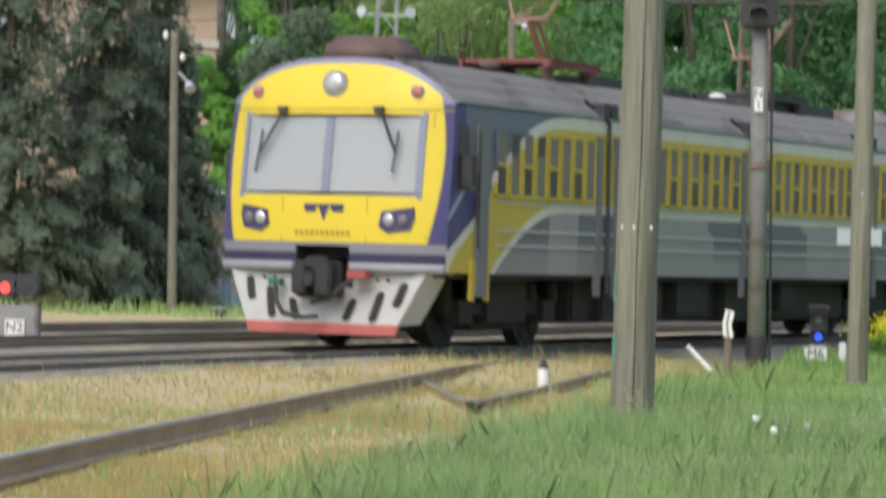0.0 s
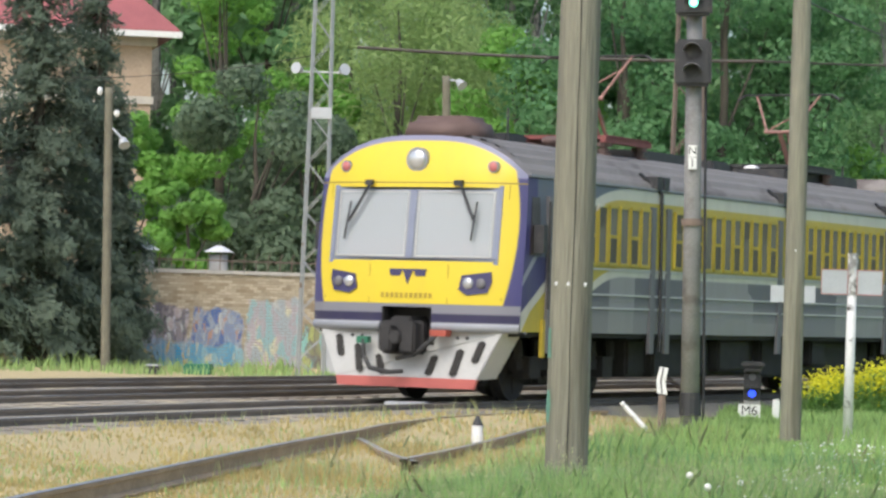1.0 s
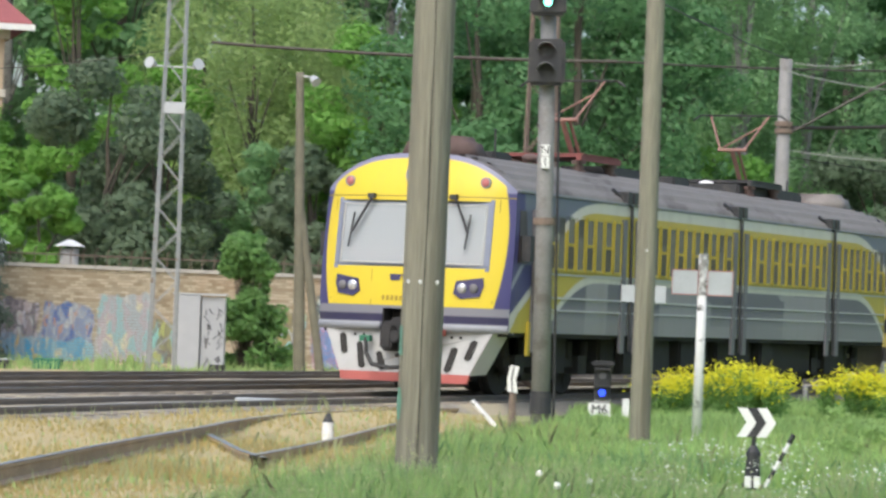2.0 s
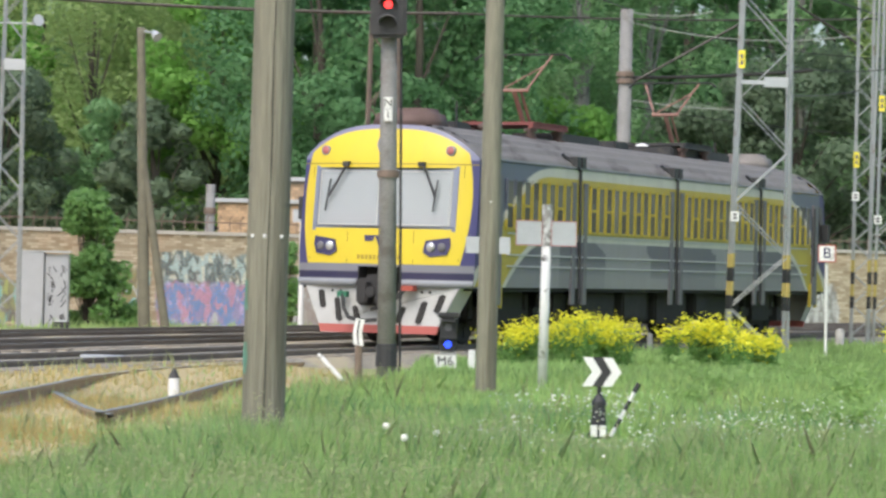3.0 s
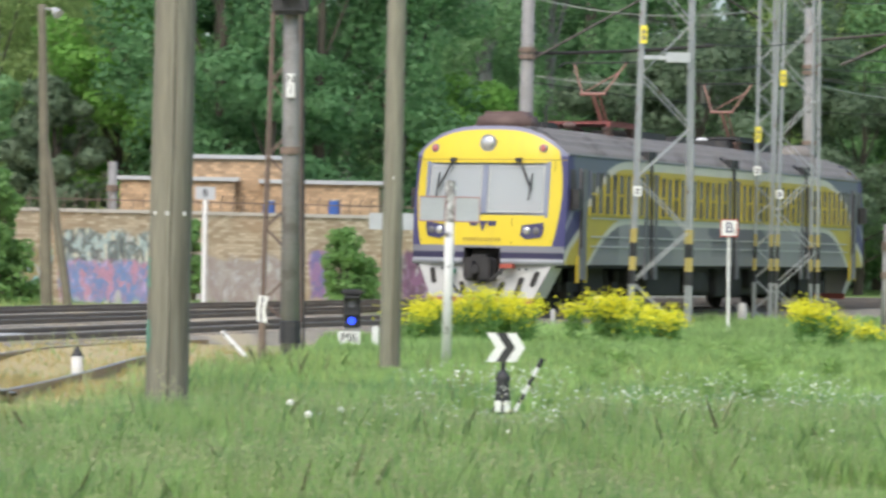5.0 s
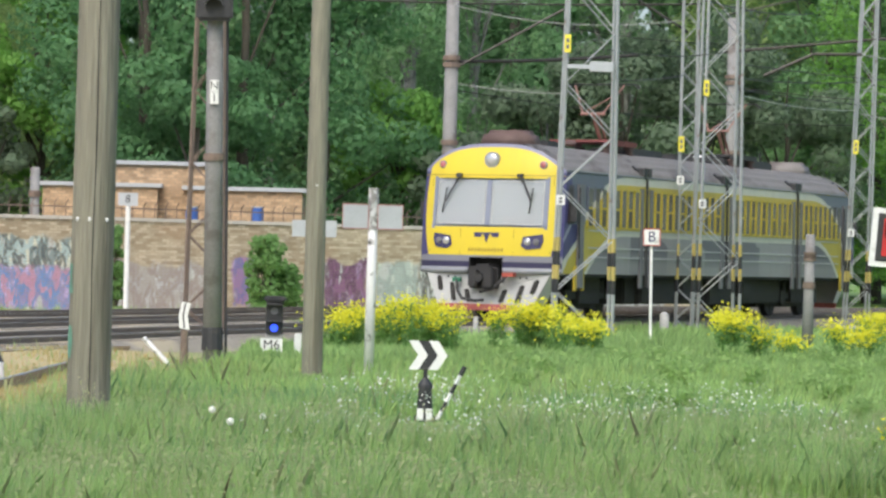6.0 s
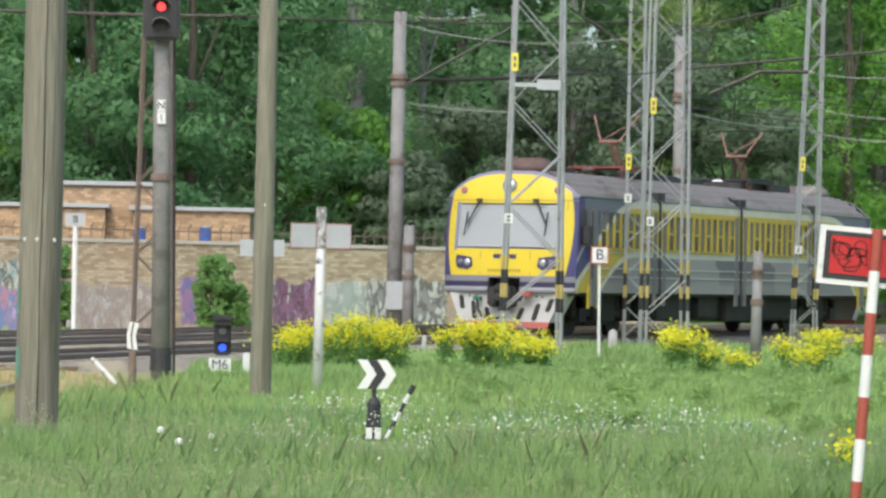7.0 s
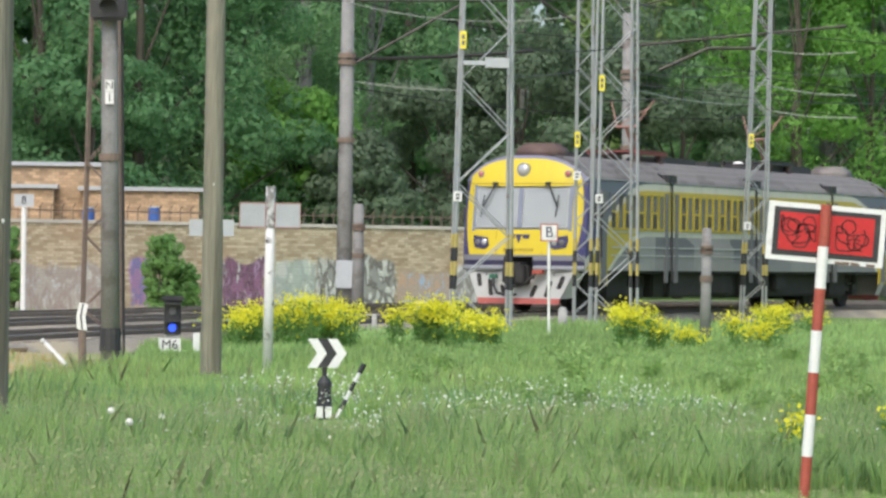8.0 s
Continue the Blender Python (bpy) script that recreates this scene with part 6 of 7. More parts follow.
# ---- trees ----
def leaf_quads(rng, centres, size, aspect=0.6, droop=0.0, normals=None):
    """Small four-cornered leaves with random tilt round the given centres."""
    n = len(centres)
    a = rng.normal(size=(n, 3))
    if normals is not None:
        a = a * 0.38 + normals
    a[:, 2] -= droop
    a /= np.linalg.norm(a, axis=1)[:, None] + 1e-9
    b = np.cross(a, rng.normal(size=(n, 3)))
    b /= np.linalg.norm(b, axis=1)[:, None] + 1e-9
    c = np.cross(a, b)
    s = (size * rng.uniform(0.6, 1.4, n))[:, None]
    b, c = b * s * 0.5, c * s * 0.5 * aspect
    q = np.stack([centres - b, centres - c * 0.9, centres + b, centres + c], 1)
    return q.reshape(-1, 3)


def blob_points(rng, blobs, n):
    r = np.array([b[3] for b in blobs])
    k = rng.choice(len(blobs), n, p=r ** 2 / (r ** 2).sum())
    d = rng.normal(size=(n, 3))
    d /= np.linalg.norm(d, axis=1)[:, None]
    c = np.array([b[:3] for b in blobs])[k]
    rad = r[k] * rng.uniform(0.55, 1.05, n) ** 0.6
    p = c + d * rad[:, None] * np.array([1, 1, 0.75])
    return p, d


def tree(name, x, y, h, r, leaf, bark, label, seed, n=8000, size=0.26, kind="broad", base=0.25, z=None):
    rng = np.random.default_rng(seed)
    z = ground_z(x, y) - 0.1 if z is None else z
    t = thing(name, pose(x, y, z, 0, 0, rng.uniform(0, 360)), label, "tree", "trees")
    bm = bmesh.new()
    lean = Vector((rng.uniform(-0.4, 0.4), rng.uniform(-0.4, 0.4), 0))
    prev, pr = Vector((0, 0, 0)), h * 0.017 + 0.06
    for k in range(1, 7):
        p = lean * (k / 6) + Vector((rng.uniform(-0.1, 0.1), rng.uniform(-0.1, 0.1), h * 0.92 * k / 6))
        nr = (h * 0.017 + 0.06) * (1 - 0.15 * k)
        rod(bm, prev, p, pr, nr, 8)
        prev, pr = p, nr
    if kind == "conifer":
        cen, nor = [], []
        levels = int(h / 0.42)
        for j in range(levels):
            u = j / levels
            zz = h * (base + (1 - base) * u)
            rr = r * (1 - u) ** 0.85 * rng.uniform(0.75, 1.1) + 0.15
            for q in range(int(5 + 5 * (1 - u))):
                a = rng.uniform(0, 2 * math.pi)
                ln = rr * rng.uniform(0.7, 1.1)
                m = max(6, int(n / (levels * 7.5) * (0.4 + 1.4 * (1 - u))))
                f = rng.uniform(0.15, 1.0, m)
                px, py = math.cos(a) * ln * f, math.sin(a) * ln * f
                side = rng.normal(size=m) * 0.22 * (1.1 - 0.5 * f)
                pz = zz - 0.30 * ln * f ** 1.5 + rng.normal(size=m) * 0.12
                cen.append(np.stack([px - math.sin(a) * side, py + math.cos(a) * side, pz], 1))
                if j % 4 == 0 and q < 4:
                    rod(bm, (0, 0, zz), (math.cos(a) * ln * 0.8, math.sin(a) * ln * 0.8, zz - 0.25 * ln), 0.035, 0.012, 5)
        pts = np.concatenate(cen)
        nrm = pts * np.array([1.0, 1.0, 0.0]) / (r * 0.6) + np.array([0, 0, 0.7])
        asp, droop = 0.32, 0.0
    else:
        blobs = []
        count = 46 if kind == "broad" else 60
        for k in range(count):
            a, u = rng.uniform(0, 2 * math.pi), rng.uniform(0, 1)
            w = math.sin(math.pi * (0.12 + 0.82 * u)) ** 0.7
            rr = r * w * rng.uniform(0.45, 0.95)
            bz = h * (base + (1 - base) * u)
            br = r * rng.uniform(0.18, 0.34)
            blobs.append((math.cos(a) * rr, math.sin(a) * rr, bz, br))
            if k % 4 == 0:
                rod(bm, (0, 0, max(h * base * 0.7, bz * 0.62)), (math.cos(a) * rr, math.sin(a) * rr, bz), 0.07, 0.02, 5)
        pts, nrm = blob_points(rng, blobs, n)
        if kind == "weeping":
            pts[:, 2] -= rng.exponential(0.5, n)
        asp, droop = (0.6, 0.0) if kind == "broad" else (0.3, 0.0)
    part("trunk", bm, bark, t)
    ob = new("crown", quads_mesh("crown", leaf_quads(rng, pts, size, asp, droop, nrm), 4, leaf))
    ob.parent = t
    return t


def at_bearing(deg, y):
    return y * math.tan(radians(deg))


SPR = "dark drooping spruce with a ragged outline by the wall"
for i, (b, y, h, r, n) in enumerate(((-14.5, 89, 15, 3.0, 15000), (-13.15, 91.6, 8.2, 1.7, 9000), (-16.1, 86.5, 15, 3.2, 13000), (-13.55, 92.3, 14, 2.2, 10000))):
    tree("spruce_tree", at_bearing(b, y), y, h, r, NEEDLE, BARK, SPR, 100 + i, int(n * 1.7), 0.25, "conifer", 0.10, -0.8)
GROVE = [
    ("maple_tree", -11.2, 126, 15.5, 2.6, LEAF_BRIGHT, "broad", "bright green young maple behind the wall"),
    ("maple_tree", -11.85, 112, 6.2, 1.6, LEAF_BRIGHT, "broad", "low bright green maple behind the wall"),
    ("maple_tree", -12.9, 118, 8.8, 2.1, LEAF_BRIGHT, "broad", "bright green maple before the brick house"),
    ("willow_tree", -8.9, 139, 16.5, 4.6, LEAF_WILLOW, "weeping", "yellow-green weeping willow behind the wall"),
    ("willow_tree", -7.5, 141, 17.5, 4.6, LEAF_WILLOW, "weeping", "yellow-green weeping willow behind the wall"),
    ("pine_tree", -10.7, 117, 10.5, 3.8, NEEDLE_PINE, "pine", "dark bushy pine behind the wall"),
    ("pine_tree", -9.75, 119, 9.0, 3.2, NEEDLE_PINE, "pine", "dark bushy pine behind the wall"),
    ("pine_tree", -6.95, 118, 7.8, 2.2, NEEDLE_PINE, "pine", "dark pointed pine before lighter trees"),
    ("maple_tree", -9.7, 134, 11.8, 3.0, LEAF_BRIGHT, "broad", "bright green maple behind the wall"),
    ("willow_tree", -8.1, 130, 15.5, 4.6, LEAF_WILLOW, "weeping", "yellow-green weeping willow behind the wall"),
    ("willow_tree", -6.9, 134, 13.5, 4.0, LEAF_WILLOW, "weeping", "yellow-green weeping willow behind the wall"),
    ("maple_tree", -5.95, 121, 12.2, 3.2, LEAF_BRIGHT, "broad", "bright green spreading maple behind the wall"),
    ("maple_tree", -7.6, 124, 8.0, 2.4, LEAF_BIRCH, "broad", "mid-green bushy maple behind the wall"),
    ("oak_tree", -4.1, 119, 16.0, 4.6, LEAF_DARK, "broad", "large dark green oak with layered foliage"),
    ("oak_tree", -2.4, 121, 17.0, 5.0, LEAF_DARK, "broad", "large dark green oak with layered foliage"),
    ("oak_tree", -0.9, 124, 14.5, 4.0, LEAF_DARK, "broad", "dark green oak at the forest edge"),
    ("maple_tree", -3.2, 117, 9.5, 3.0, LEAF_DARK, "broad", "low dark green maple behind the sheds"),
    ("birch_tree", 0.5, 134, 19.0, 3.2, LEAF_BIRCH, "weeping", "tall birch with fine hanging foliage"),
    ("birch_tree", 1.7, 137, 19.0, 3.2, LEAF_BIRCH, "weeping", "tall birch with fine hanging foliage"),
    ("maple_tree", 0.4, 126, 8.5, 2.8, LEAF_BRIGHT, "broad", "bright green undergrowth maple"),
    ("pine_tree", 1.5, 124, 6.5, 2.6, NEEDLE_PINE, "pine", "dark bushy pine at the forest edge"),
    ("pine_tree", 3.1, 130, 9.5, 3.6, NEEDLE_PINE, "pine", "dark bushy pine at the forest edge"),
    ("pine_tree", 4.4, 131, 11.0, 3.8, NEEDLE_PINE, "pine", "dark bushy pine at the forest edge"),
    ("pine_tree", 5.8, 132, 11.5, 4.0, NEEDLE_PINE, "pine", "dark bushy pine at the forest edge"),
    ("pine_tree", 7.2, 134, 10.5, 3.8, NEEDLE_PINE, "pine", "dark bushy pine at the forest edge"),
    ("maple_tree", 7.9, 142, 17.0, 4.0, LEAF_BIRCH, "broad", "mid-green maple behind the curve"),
    ("birch_tree", 6.3, 146, 20.0, 3.4, LEAF_WILLOW, "weeping", "light green birch behind the pines"),
    ("willow_tree", 9.3, 136, 17.5, 4.0, LEAF_BRIGHT, "weeping", "light green willow at the forest edge"),
    ("maple_tree", 10.6, 137, 14.5, 4.2, LEAF_BRIGHT, "broad", "bright green maple at the forest edge"),
    ("maple_tree", 11.8, 140, 15.0, 4.2, LEAF_DARK, "broad", "dark maple at the forest edge"),
]
for i, (nm, b, y, h, r, lf, kd, lb) in enumerate(GROVE):
    tree(nm, at_bearing(b, y), y, h, r, lf, BIRCH_BARK if nm == "birch_tree" else BARK, lb, 200 + i, 15000 if r > 2.9 else 9000, 0.25 if kd != "weeping" else 0.30,
         kd if kd != "pine" else "broad", 0.12 if nm not in ("birch_tree",) else 0.25)
k = 0
for row, (y, dh) in enumerate(((150, 0), (160, 3), (170, 5), (184, 8))):
    for j in range(15):
        b = -17.0 + 2.15 * j + (0.0, 1.05, 0.5, 1.5)[row]
        kind = ("birch_tree", LEAF_BIRCH, "weeping") if (j + row) % 3 else ("maple_tree", LEAF_DARK if j % 2 else LEAF_BIRCH, "broad")
        tree(kind[0], at_bearing(b, y), y + (j % 3), 23 + dh + (j * 7 % 5), 4.2, kind[1], BIRCH_BARK if kind[0] == "birch_tree" else BARK,
             "tall forest birch in dense fine foliage" if kind[0] == "birch_tree" else "tall green forest maple", 400 + k, 8500, 0.60, kind[2], 0.04)
        k += 1


def bush(x, y, z, h, r, seed, label, n=3500, size=0.13, leaf=BUSH):
    rng = np.random.default_rng(seed)
    t = thing("bush", pose(x, y, z), label, "bush", "bushes")
    bm = bmesh.new()
    blobs = []
    for i in range(44):
        a = rng.uniform(0, 6.28)
        u = rng.uniform(0.1, 1)
        rr = r * rng.uniform(0.1, 0.8) * (1.15 - 0.6 * u)
        p = (math.cos(a) * rr, math.sin(a) * rr, h * u)
        blobs.append((*p, r * rng.uniform(0.22, 0.42)))
        rod(bm, (0, 0, 0), p, 0.03, 0.01, 5)
    tagged(part("stems", bm, BARK, t), kind="stuff")
    pts, nrm = blob_points(rng, blobs, n)
    ob = new("foliage", quads_mesh("foliage", leaf_quads(rng, pts, size, 0.6, 0, nrm * 0.35 + np.array([0, -0.1, 0.25])), 4, leaf))
    ob.parent = t
    return t


bush(-13.0, 91.0, -0.7, 3.9, 1.15, 1, "bright green bush beside the relay cabinet", 8000, 0.20)
bush(-12.3, 91.2, -0.7, 2.0, 0.8, 2, "low bright green bush beside the relay cabinet", 2500, 0.17)
bush(-3.35, 100.6, -0.75, 2.6, 0.85, 3, "leafy green climber against the graffiti wall", 3200, 0.17)
bush(-2.7, 101.0, -0.75, 1.6, 0.7, 4, "low leafy green climber against the wall", 2000, 0.17)
bush(-7.9, 98.2, -0.75, 2.7, 0.5, 5, "narrow green climber on the brick wall", 1800, 0.16)


# ---- grass and weeds ----
def grass_edge(y):
    """Where green grass begins, by distance."""
    if y < 29:
        return -2.7
    return -2.7 + 0.075 * (y - 29) if y < 46 else -1.42


def blades(name, n, y0, y1, hmin, hmax, side, material, label, seed, w=0.006, power=1.6, lo=None, hi=None, clump=0.0):
    rng = np.random.default_rng(seed)
    u = rng.uniform(0, 1, n)
    e = 1 - power
    y = (y0 ** e + u * (y1 ** e - y0 ** e)) ** (1 / e)
    edge = np.array([grass_edge(v) for v in y])
    if lo is not None:
        x = edge + rng.uniform(lo, hi, n)
    elif side > 0:
        x = edge + rng.uniform(-0.05, 1, n) * (0.205 * y + 0.4 - edge)
    else:
        x = edge - rng.uniform(-0.1, 1, n) * (edge + 0.30 * y)
    if clump:
        dens = np.array([noise.noise((a * 0.9, b * 0.6, seed * 1.7)) for a, b in zip(x, y)])
        keep = rng.uniform(-0.5, 0.5, n) < dens + clump
        x, y = x[keep], y[keep]
        n = len(x)
    z = np.array([ground_z(a, b) for a, b in zip(x, y)]) - 0.01
    tall = np.array([0.74 + 0.60 * noise.noise((a * 0.55, b * 0.4, 7.7)) for a, b in zip(x, y)])
    h = rng.uniform(hmin, hmax, n) * tall
    h = np.where((np.abs(x - 0.0175 * y) < 0.021 * y) & (y > 20) & (y < 31.5) & (side > 0), h * (0.75 - 0.5 * (y - 20) / 11.5), h)
    h = np.where((x > 2.0) & (x < 3.5) & (y < 18.6), h * 0.25, h)
    a = rng.uniform(0, 2 * math.pi, n)
    lean = rng.normal(0, 0.22, (n, 2)) * h[:, None]
    lean[:, 0] += 0.02 * h
    ww = w * (y / 20) ** 0.75 * rng.uniform(0.7, 1.5, n)
    d = np.stack([np.cos(a) * ww, np.sin(a) * ww, np.zeros(n)], 1)
    p = np.stack([x, y, z], 1)
    mid = p + np.stack([lean[:, 0] * 0.35, lean[:, 1] * 0.35, h * 0.55], 1)
    tip = p + np.stack([lean[:, 0], lean[:, 1], h], 1)
    q = np.stack([p - d, p + d, mid + d * 0.8, tip, mid - d * 0.8], 1).reshape(-1, 3)
    ob = new(name, quads_mesh(name, q, 5, material))
    return tagged(ob, label, "grass", kind="stuff"), tip


blades("meadow_grass", 165000, 13.5, 30, 0.18, 0.40, 1, BLADE, "tall fresh green meadow grass with leaning blades", 11, w=0.0042)
blades("meadow_grass", 75000, 27, 62, 0.10, 0.26, 1, BLADE, "fresh green grass and weeds beside the tracks", 12, w=0.007)
blades("meadow_grass", 42000, 44, 76, 0.14, 0.34, 1, BLADE, "green grass between the weeds and the track", 25, w=0.008, power=1.01)
blades("meadow_grass", 70000, 13.5, 34, 0.22, 0.42, 1, BLADE_COOL, "taller blue-green grass in dense patches", 21, w=0.0038, clump=-0.08)
blades("meadow_grass", 60000, 13.5, 46, 0.16, 0.36, 1, BLADE_LIME, "yellowish green grass in loose patches", 22, w=0.0040, clump=-0.05)
blades("meadow_grass", 9000, 15, 40, 0.20, 0.46, 1, BLADE, "ragged green grass along the dry ground", 23, w=0.0035, lo=-1.1, hi=0.5, clump=0.05)
blades("seeding_grass", 5000, 14, 40, 0.30, 0.55, 1, BLADE_BROWN, "thin brown flowering grass stalks", 24, w=0.0020, lo=-1.3, hi=4.5, clump=-0.05)
s_ob, tips = blades("seeding_grass", 14000, 14, 30, 0.28, 0.50, 1, BLADE_SEED, "thin straw-coloured flowering grass stalks", 13, w=0.0030, clump=0.15)
rng0 = np.random.default_rng(4)
heads = np.repeat(tips[rng0.uniform(size=len(tips)) < 0.8], 3, axis=0)
heads = heads + rng0.normal(0, 0.008, heads.shape) + np.stack([np.zeros(len(heads)), np.zeros(len(heads)), np.tile([-0.05, -0.02, 0.01], len(heads) // 3)], 1)
hd = new("seed_heads", quads_mesh("seed_heads", leaf_quads(rng0, heads, 0.026, 0.35), 4, BLADE_SEED))
tagged(hd, "pale brown grass seed heads", "grass", kind="stuff")
blades("dry_grass", 90000, 14, 47, 0.04, 0.11, -1, BLADE_DRY, "short dry straw-yellow grass between the rails", 14, w=0.006, clump=0.15)
blades("dry_grass", 9000, 14, 46, 0.06, 0.16, -1, BLADE, "sparse green tufts in dry grass", 15, w=0.006, clump=-0.12)
blades("dry_grass", 5000, 26, 46, 0.14, 0.28, -1, BLADE_SEED, "thin dry stalks along the rails", 16, w=0.003, clump=-0.05)
blades("meadow_grass", 9000, 80, 92, 0.2, 0.5, -1, BLADE, "green grass strip along the foot of the brick wall", 17, w=0.006, clump=-0.1)


def weed(x, y, h, r, seed, n=420, size=0.07, label="leafy green roadside weed", leaf=BLADE):
    rng = np.random.default_rng(seed)
    z = ground_z(x, y) - 0.02
    t = thing("weed", pose(x, y, z), label, "weed", "weeds")
    bm = bmesh.new()
    tops = []
    for i in range(7):
        a, rr = rng.uniform(0, 6.28), r * rng.uniform(0.2, 1)
        p = (math.cos(a) * rr, math.sin(a) * rr, h * rng.uniform(0.7, 1.05))
        rod(bm, (p[0] * 0.4, p[1] * 0.4, 0), p, 0.008, 0.004, 4)
        tops.append(p)
    tagged(part("stems", bm, BLADE, t), kind="stuff")
    k = rng.integers(0, 7, n)
    f = rng.uniform(0.15, 1, n)
    tp = np.array(tops)[k]
    pts = np.stack([tp[:, 0] * (0.4 + 0.6 * f), tp[:, 1] * (0.4 + 0.6 * f), tp[:, 2] * f], 1) + rng.normal(0, r * 0.18, (n, 3)) * np.array([1, 1, 0.5])
    pts[:, 2] = np.maximum(pts[:, 2], 0.02)
    ob = new("leaves", quads_mesh("leaves", leaf_quads(rng, pts, size, 0.45), 4, leaf))
    ob.parent = t
    return t, tops, rng


def mustard(x, y, h, r, seed, n=520):
    t, tops, rng = weed(x, y, h * 0.9, r, seed, 500, 0.075, "yellow-flowering mustard clump in tall grass", BUSH)
    k = rng.integers(0, 7, n)
    tp = np.array(tops)[k] * np.array([1.15, 1.15, 1.0])
    pts = tp + rng.normal(0, 1, (n, 3)) * np.array([r * 0.32, r * 0.32, 0.075])
    pts[:, 2] += 0.03
    ob = new("flowers", quads_mesh("flowers", leaf_quads(rng, pts, 0.042, 0.9), 4, PETAL))
    ob.parent = t
    tagged(ob, "clustered bright yellow petals", kind="stuff")


rw = random.Random(8)
sd = 900
for cx, cy, sx, num, hh in ((-0.5, 53.5, 0.45, 5, 0.85), (0.85, 53, 0.55, 8, 0.92), (0.1, 55, 0.8, 5, 0.7), (2.7, 53.5, 0.7, 9, 0.9), (3.6, 54, 0.5, 4, 0.7),
                            (6.2, 52, 0.55, 4, 0.80), (7.3, 51, 0.5, 4, 0.65), (10.6, 66, 0.9, 4, 0.7), (4.6, 22.5, 0.35, 3, 0.45), (3.35, 21.0, 0.2, 2, 0.4)):
    for i in range(num):
        mustard(cx + rw.gauss(0, sx * 0.55), cy + rw.gauss(0, 0.5), hh * rw.uniform(0.75, 1.1), 0.28 if cy > 40 else 0.12, sd, 420 if cy > 40 else 60)
        sd += 1
for i in range(46):
    y = rw.uniform(30, 52)
    x = rw.uniform(1.6, 0.19 * y)
    weed(x, y, rw.uniform(0.22, 0.45), rw.uniform(0.18, 0.35), sd)
    sd += 1
for i in range(40):
    y = rw.uniform(19, 30)
    x = rw.uniform(1.5, 0.19 * y)
    weed(x, y, rw.uniform(0.2, 0.34), rw.uniform(0.12, 0.22), sd, 300, 0.05)
    sd += 1


def dots(n, x0, x1, y0, y1, size, seed, name, label, h0=0.16, h1=0.34):
    rng = np.random.default_rng(seed)
    x, y = rng.uniform(x0, x1, n), rng.uniform(y0, y1, n)
    keep = np.array([noise.noise((a * 1.3, b * 0.6, 2.2)) for a, b in zip(x, y)]) > -0.05
    x, y = x[keep], y[keep]
    z = np.array([ground_z(a, b) for a, b in zip(x, y)]) + rng.uniform(h0, h1, len(x))
    ob = new(name, quads_mesh(name, leaf_quads(rng, np.stack([x, y, z], 1), size, 0.9), 4, PETAL_WHITE))
    tagged(ob, label, "flowers", kind="stuff")


dots(2200, -0.6, 4.2, 24, 36, 0.026, 31, "white_flowers", "tiny scattered white meadow flowers")
dots(420, -1.5, 4.5, 19, 28, 0.020, 32, "white_flowers", "tiny scattered white meadow flowers")
for i, (x, y) in enumerate(((-1.02, 20.6), (-0.86, 19.6), (-0.72, 21.3))):
    z = ground_z(x, y)
    t = thing("dandelion", pose(x, y, z - 0.03 * i), "white dandelion seed head on a thin stalk", "flower", "dandelions")
    bm = bmesh.new()
    rod(bm, (0, 0, 0), (0.01, 0, 0.34), 0.003, None, 5)
    part("stalk", bm, BLADE, t)
    bm = bmesh.new()
    bmesh.ops.create_icosphere(bm, subdivisions=2, radius=0.024, matrix=Matrix.Translation((0.01, 0, 0.35)))
    part("puff", bm, PETAL_WHITE, t)


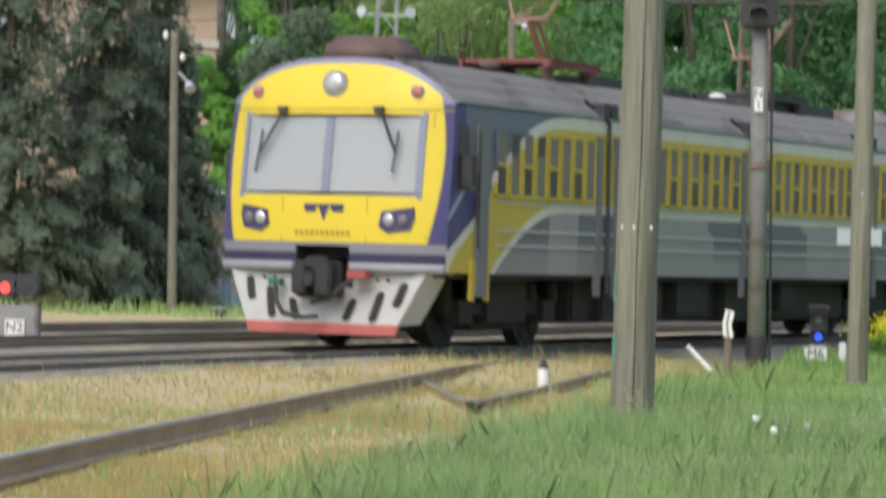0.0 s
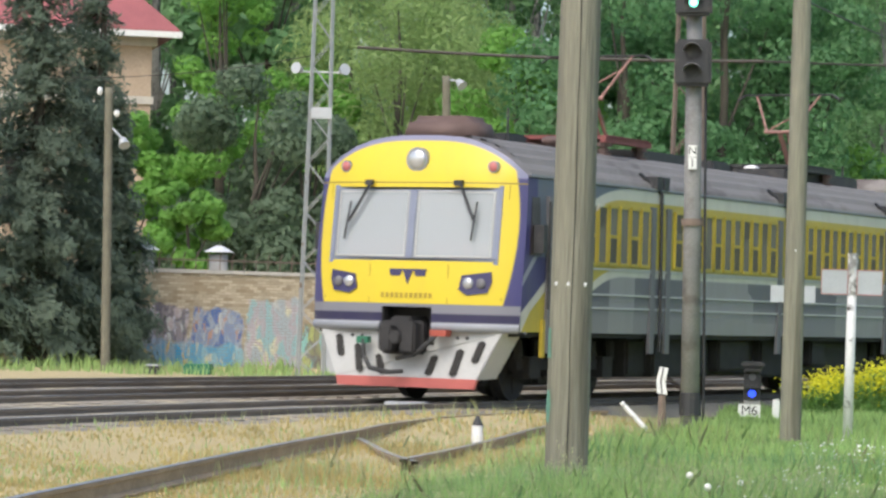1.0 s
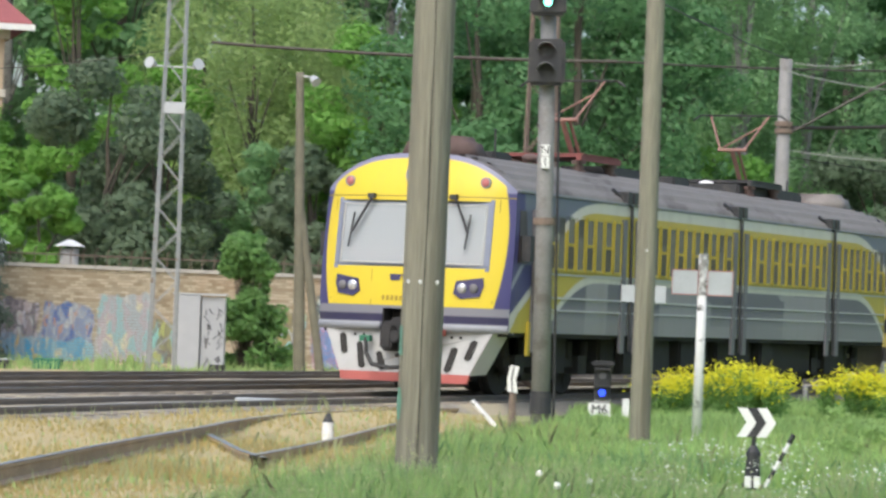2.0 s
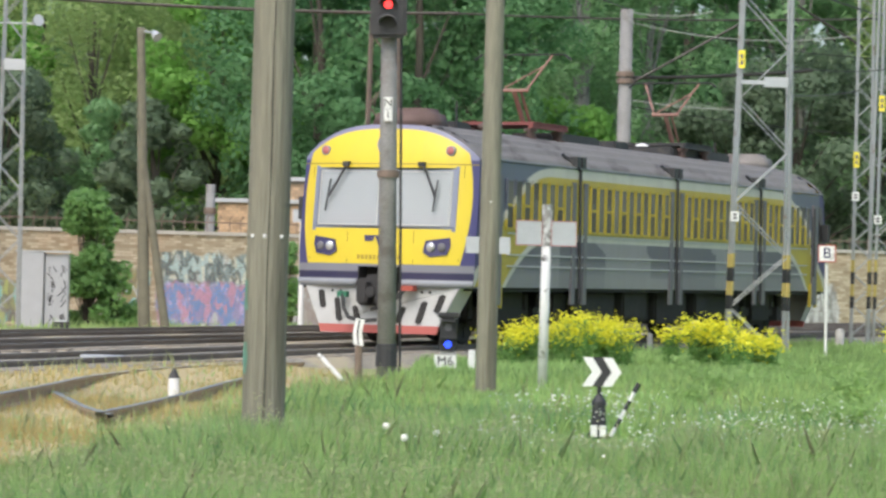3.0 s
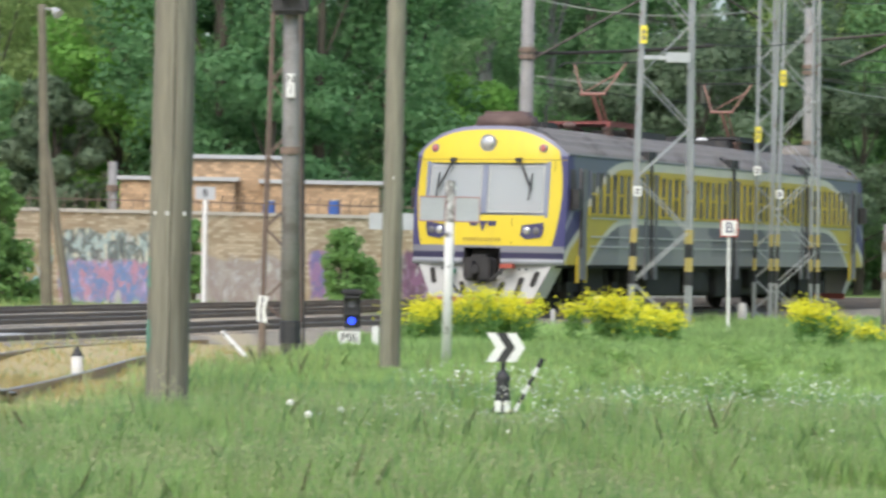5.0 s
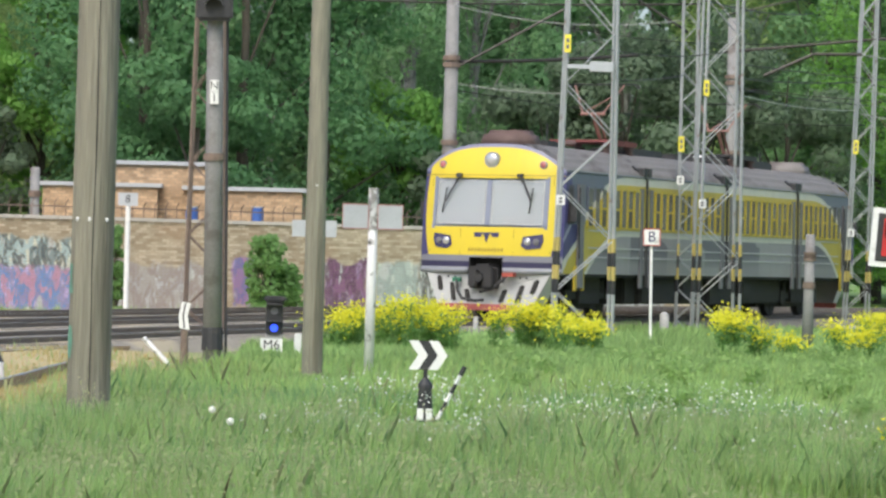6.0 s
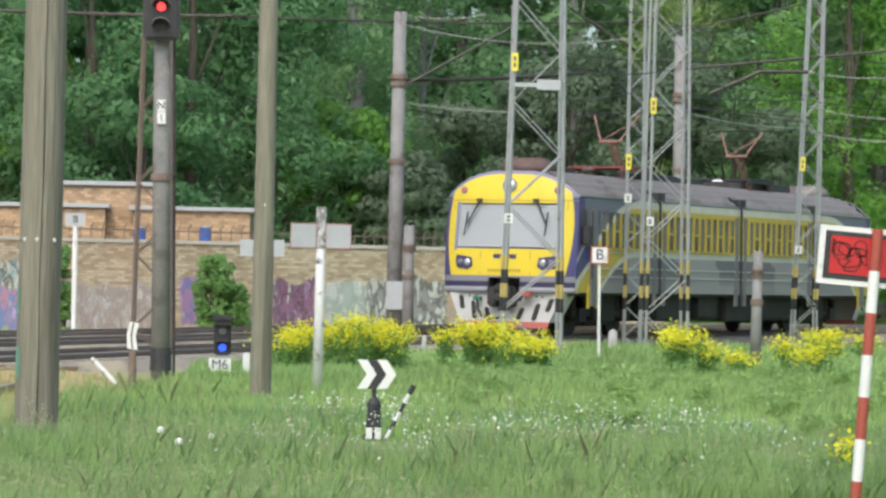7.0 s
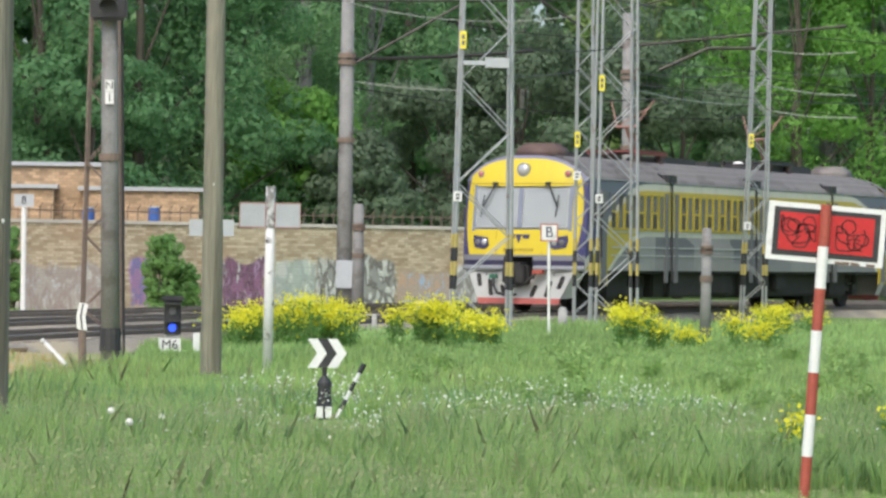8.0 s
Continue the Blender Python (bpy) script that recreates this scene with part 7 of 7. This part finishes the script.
# ---- bricks of the wall, last ----
def lay_bricks():
    cw, ch = 0.265, 0.088
    bm = bmesh.new()
    box(bm, 0.006, cw - 0.006, 0.0, 0.06, 0.006, ch - 0.006)
    me = to_mesh("brick", bm, BRICK)
    vs, made = [], 0
    s0, s1 = along(-2.2), along(1.2)
    rng = random.Random(3)
    for r in range(int(WALL_H / ch)):
        z = r * ch
        x = along(-26) - (0.13 if r % 2 else 0.0)
        while x < WALL_LEN - cw:
            out = rng.uniform(-0.012, 0.004)
            if made < 300 and s0 < x < s1 and z > WALL_H - 20 * ch:
                o = new("brick", me)
                o.parent = wall
                o.location = (x, out, z)
                made += 1
            else:
                a, b, c, d = x + 0.006, x + cw - 0.006, z + 0.006, z + ch - 0.006
                vs += [(a, out, c), (b, out, c), (b, out, d), (a, out, d), (a, out, d), (b, out, d), (b, 0.04, d), (a, 0.04, d)]
            x += cw
    ob = new("brick_courses", quads_mesh("brick_courses", vs, 4, BRICK_JOINED))
    ob.parent = wall
    tagged(ob, "buff brick courses with faded graffiti", kind="stuff")


lay_bricks()


# ---- what moves ----
RUN = [(0.0, 0.25), (0.5, 2.38), (1.0, 4.80), (1.5, 7.38), (2.0, 10.03), (2.75, 14.04), (3.5, 17.99), (4.0, 20.50), (4.5, 22.98), (5.0, 25.46), (5.75, 29.15), (6.5, 32.76), (7.0, 35.06), (7.5, 37.33), (8.0, 39.59)]


def run_at(t):
    """Metres along the main track at t seconds."""
    for (t0, s0), (t1, s1) in zip(RUN, RUN[1:]):
        if t <= t1 + 1e-9:
            i = RUN.index((t0, s0))
            m0 = (s1 - RUN[max(i - 1, 0)][1]) / (t1 - RUN[max(i - 1, 0)][0])
            j = min(i + 2, len(RUN) - 1)
            m1 = (RUN[j][1] - s0) / (RUN[j][0] - t0)
            h = t1 - t0
            u = (t - t0) / h
            return (2 * u ** 3 - 3 * u * u + 1) * s0 + (u ** 3 - 2 * u * u + u) * h * m0 + (3 * u * u - 2 * u ** 3) * s1 + (u ** 3 - u * u) * h * m1
    return RUN[-1][1]


def car_pose(s):
    a, b = Vector(arc(s + 3.33)), Vector(arc(s + 17.16))
    d = (b - a).normalized()
    f = a - d * 3.33
    return pose(f.x, f.y, 0, 0, 0, -math.degrees(math.atan2(d.x, d.y)))


def motions():
    times = [i * 0.25 for i in range(33)]
    walk(car, [(t, car_pose(run_at(t))) for t in times])
    fine = [i * 0.1 for i in range(81)]
    for ws, y in wheelsets:
        walk(ws, [(t, pose(0, y, 0.46, -math.degrees(run_at(t) / 0.46))) for t in fine])
    # the signal falls from green to red behind the railcar: added discs hide lenses
    for shutter, z, late in OFF_DISCS:
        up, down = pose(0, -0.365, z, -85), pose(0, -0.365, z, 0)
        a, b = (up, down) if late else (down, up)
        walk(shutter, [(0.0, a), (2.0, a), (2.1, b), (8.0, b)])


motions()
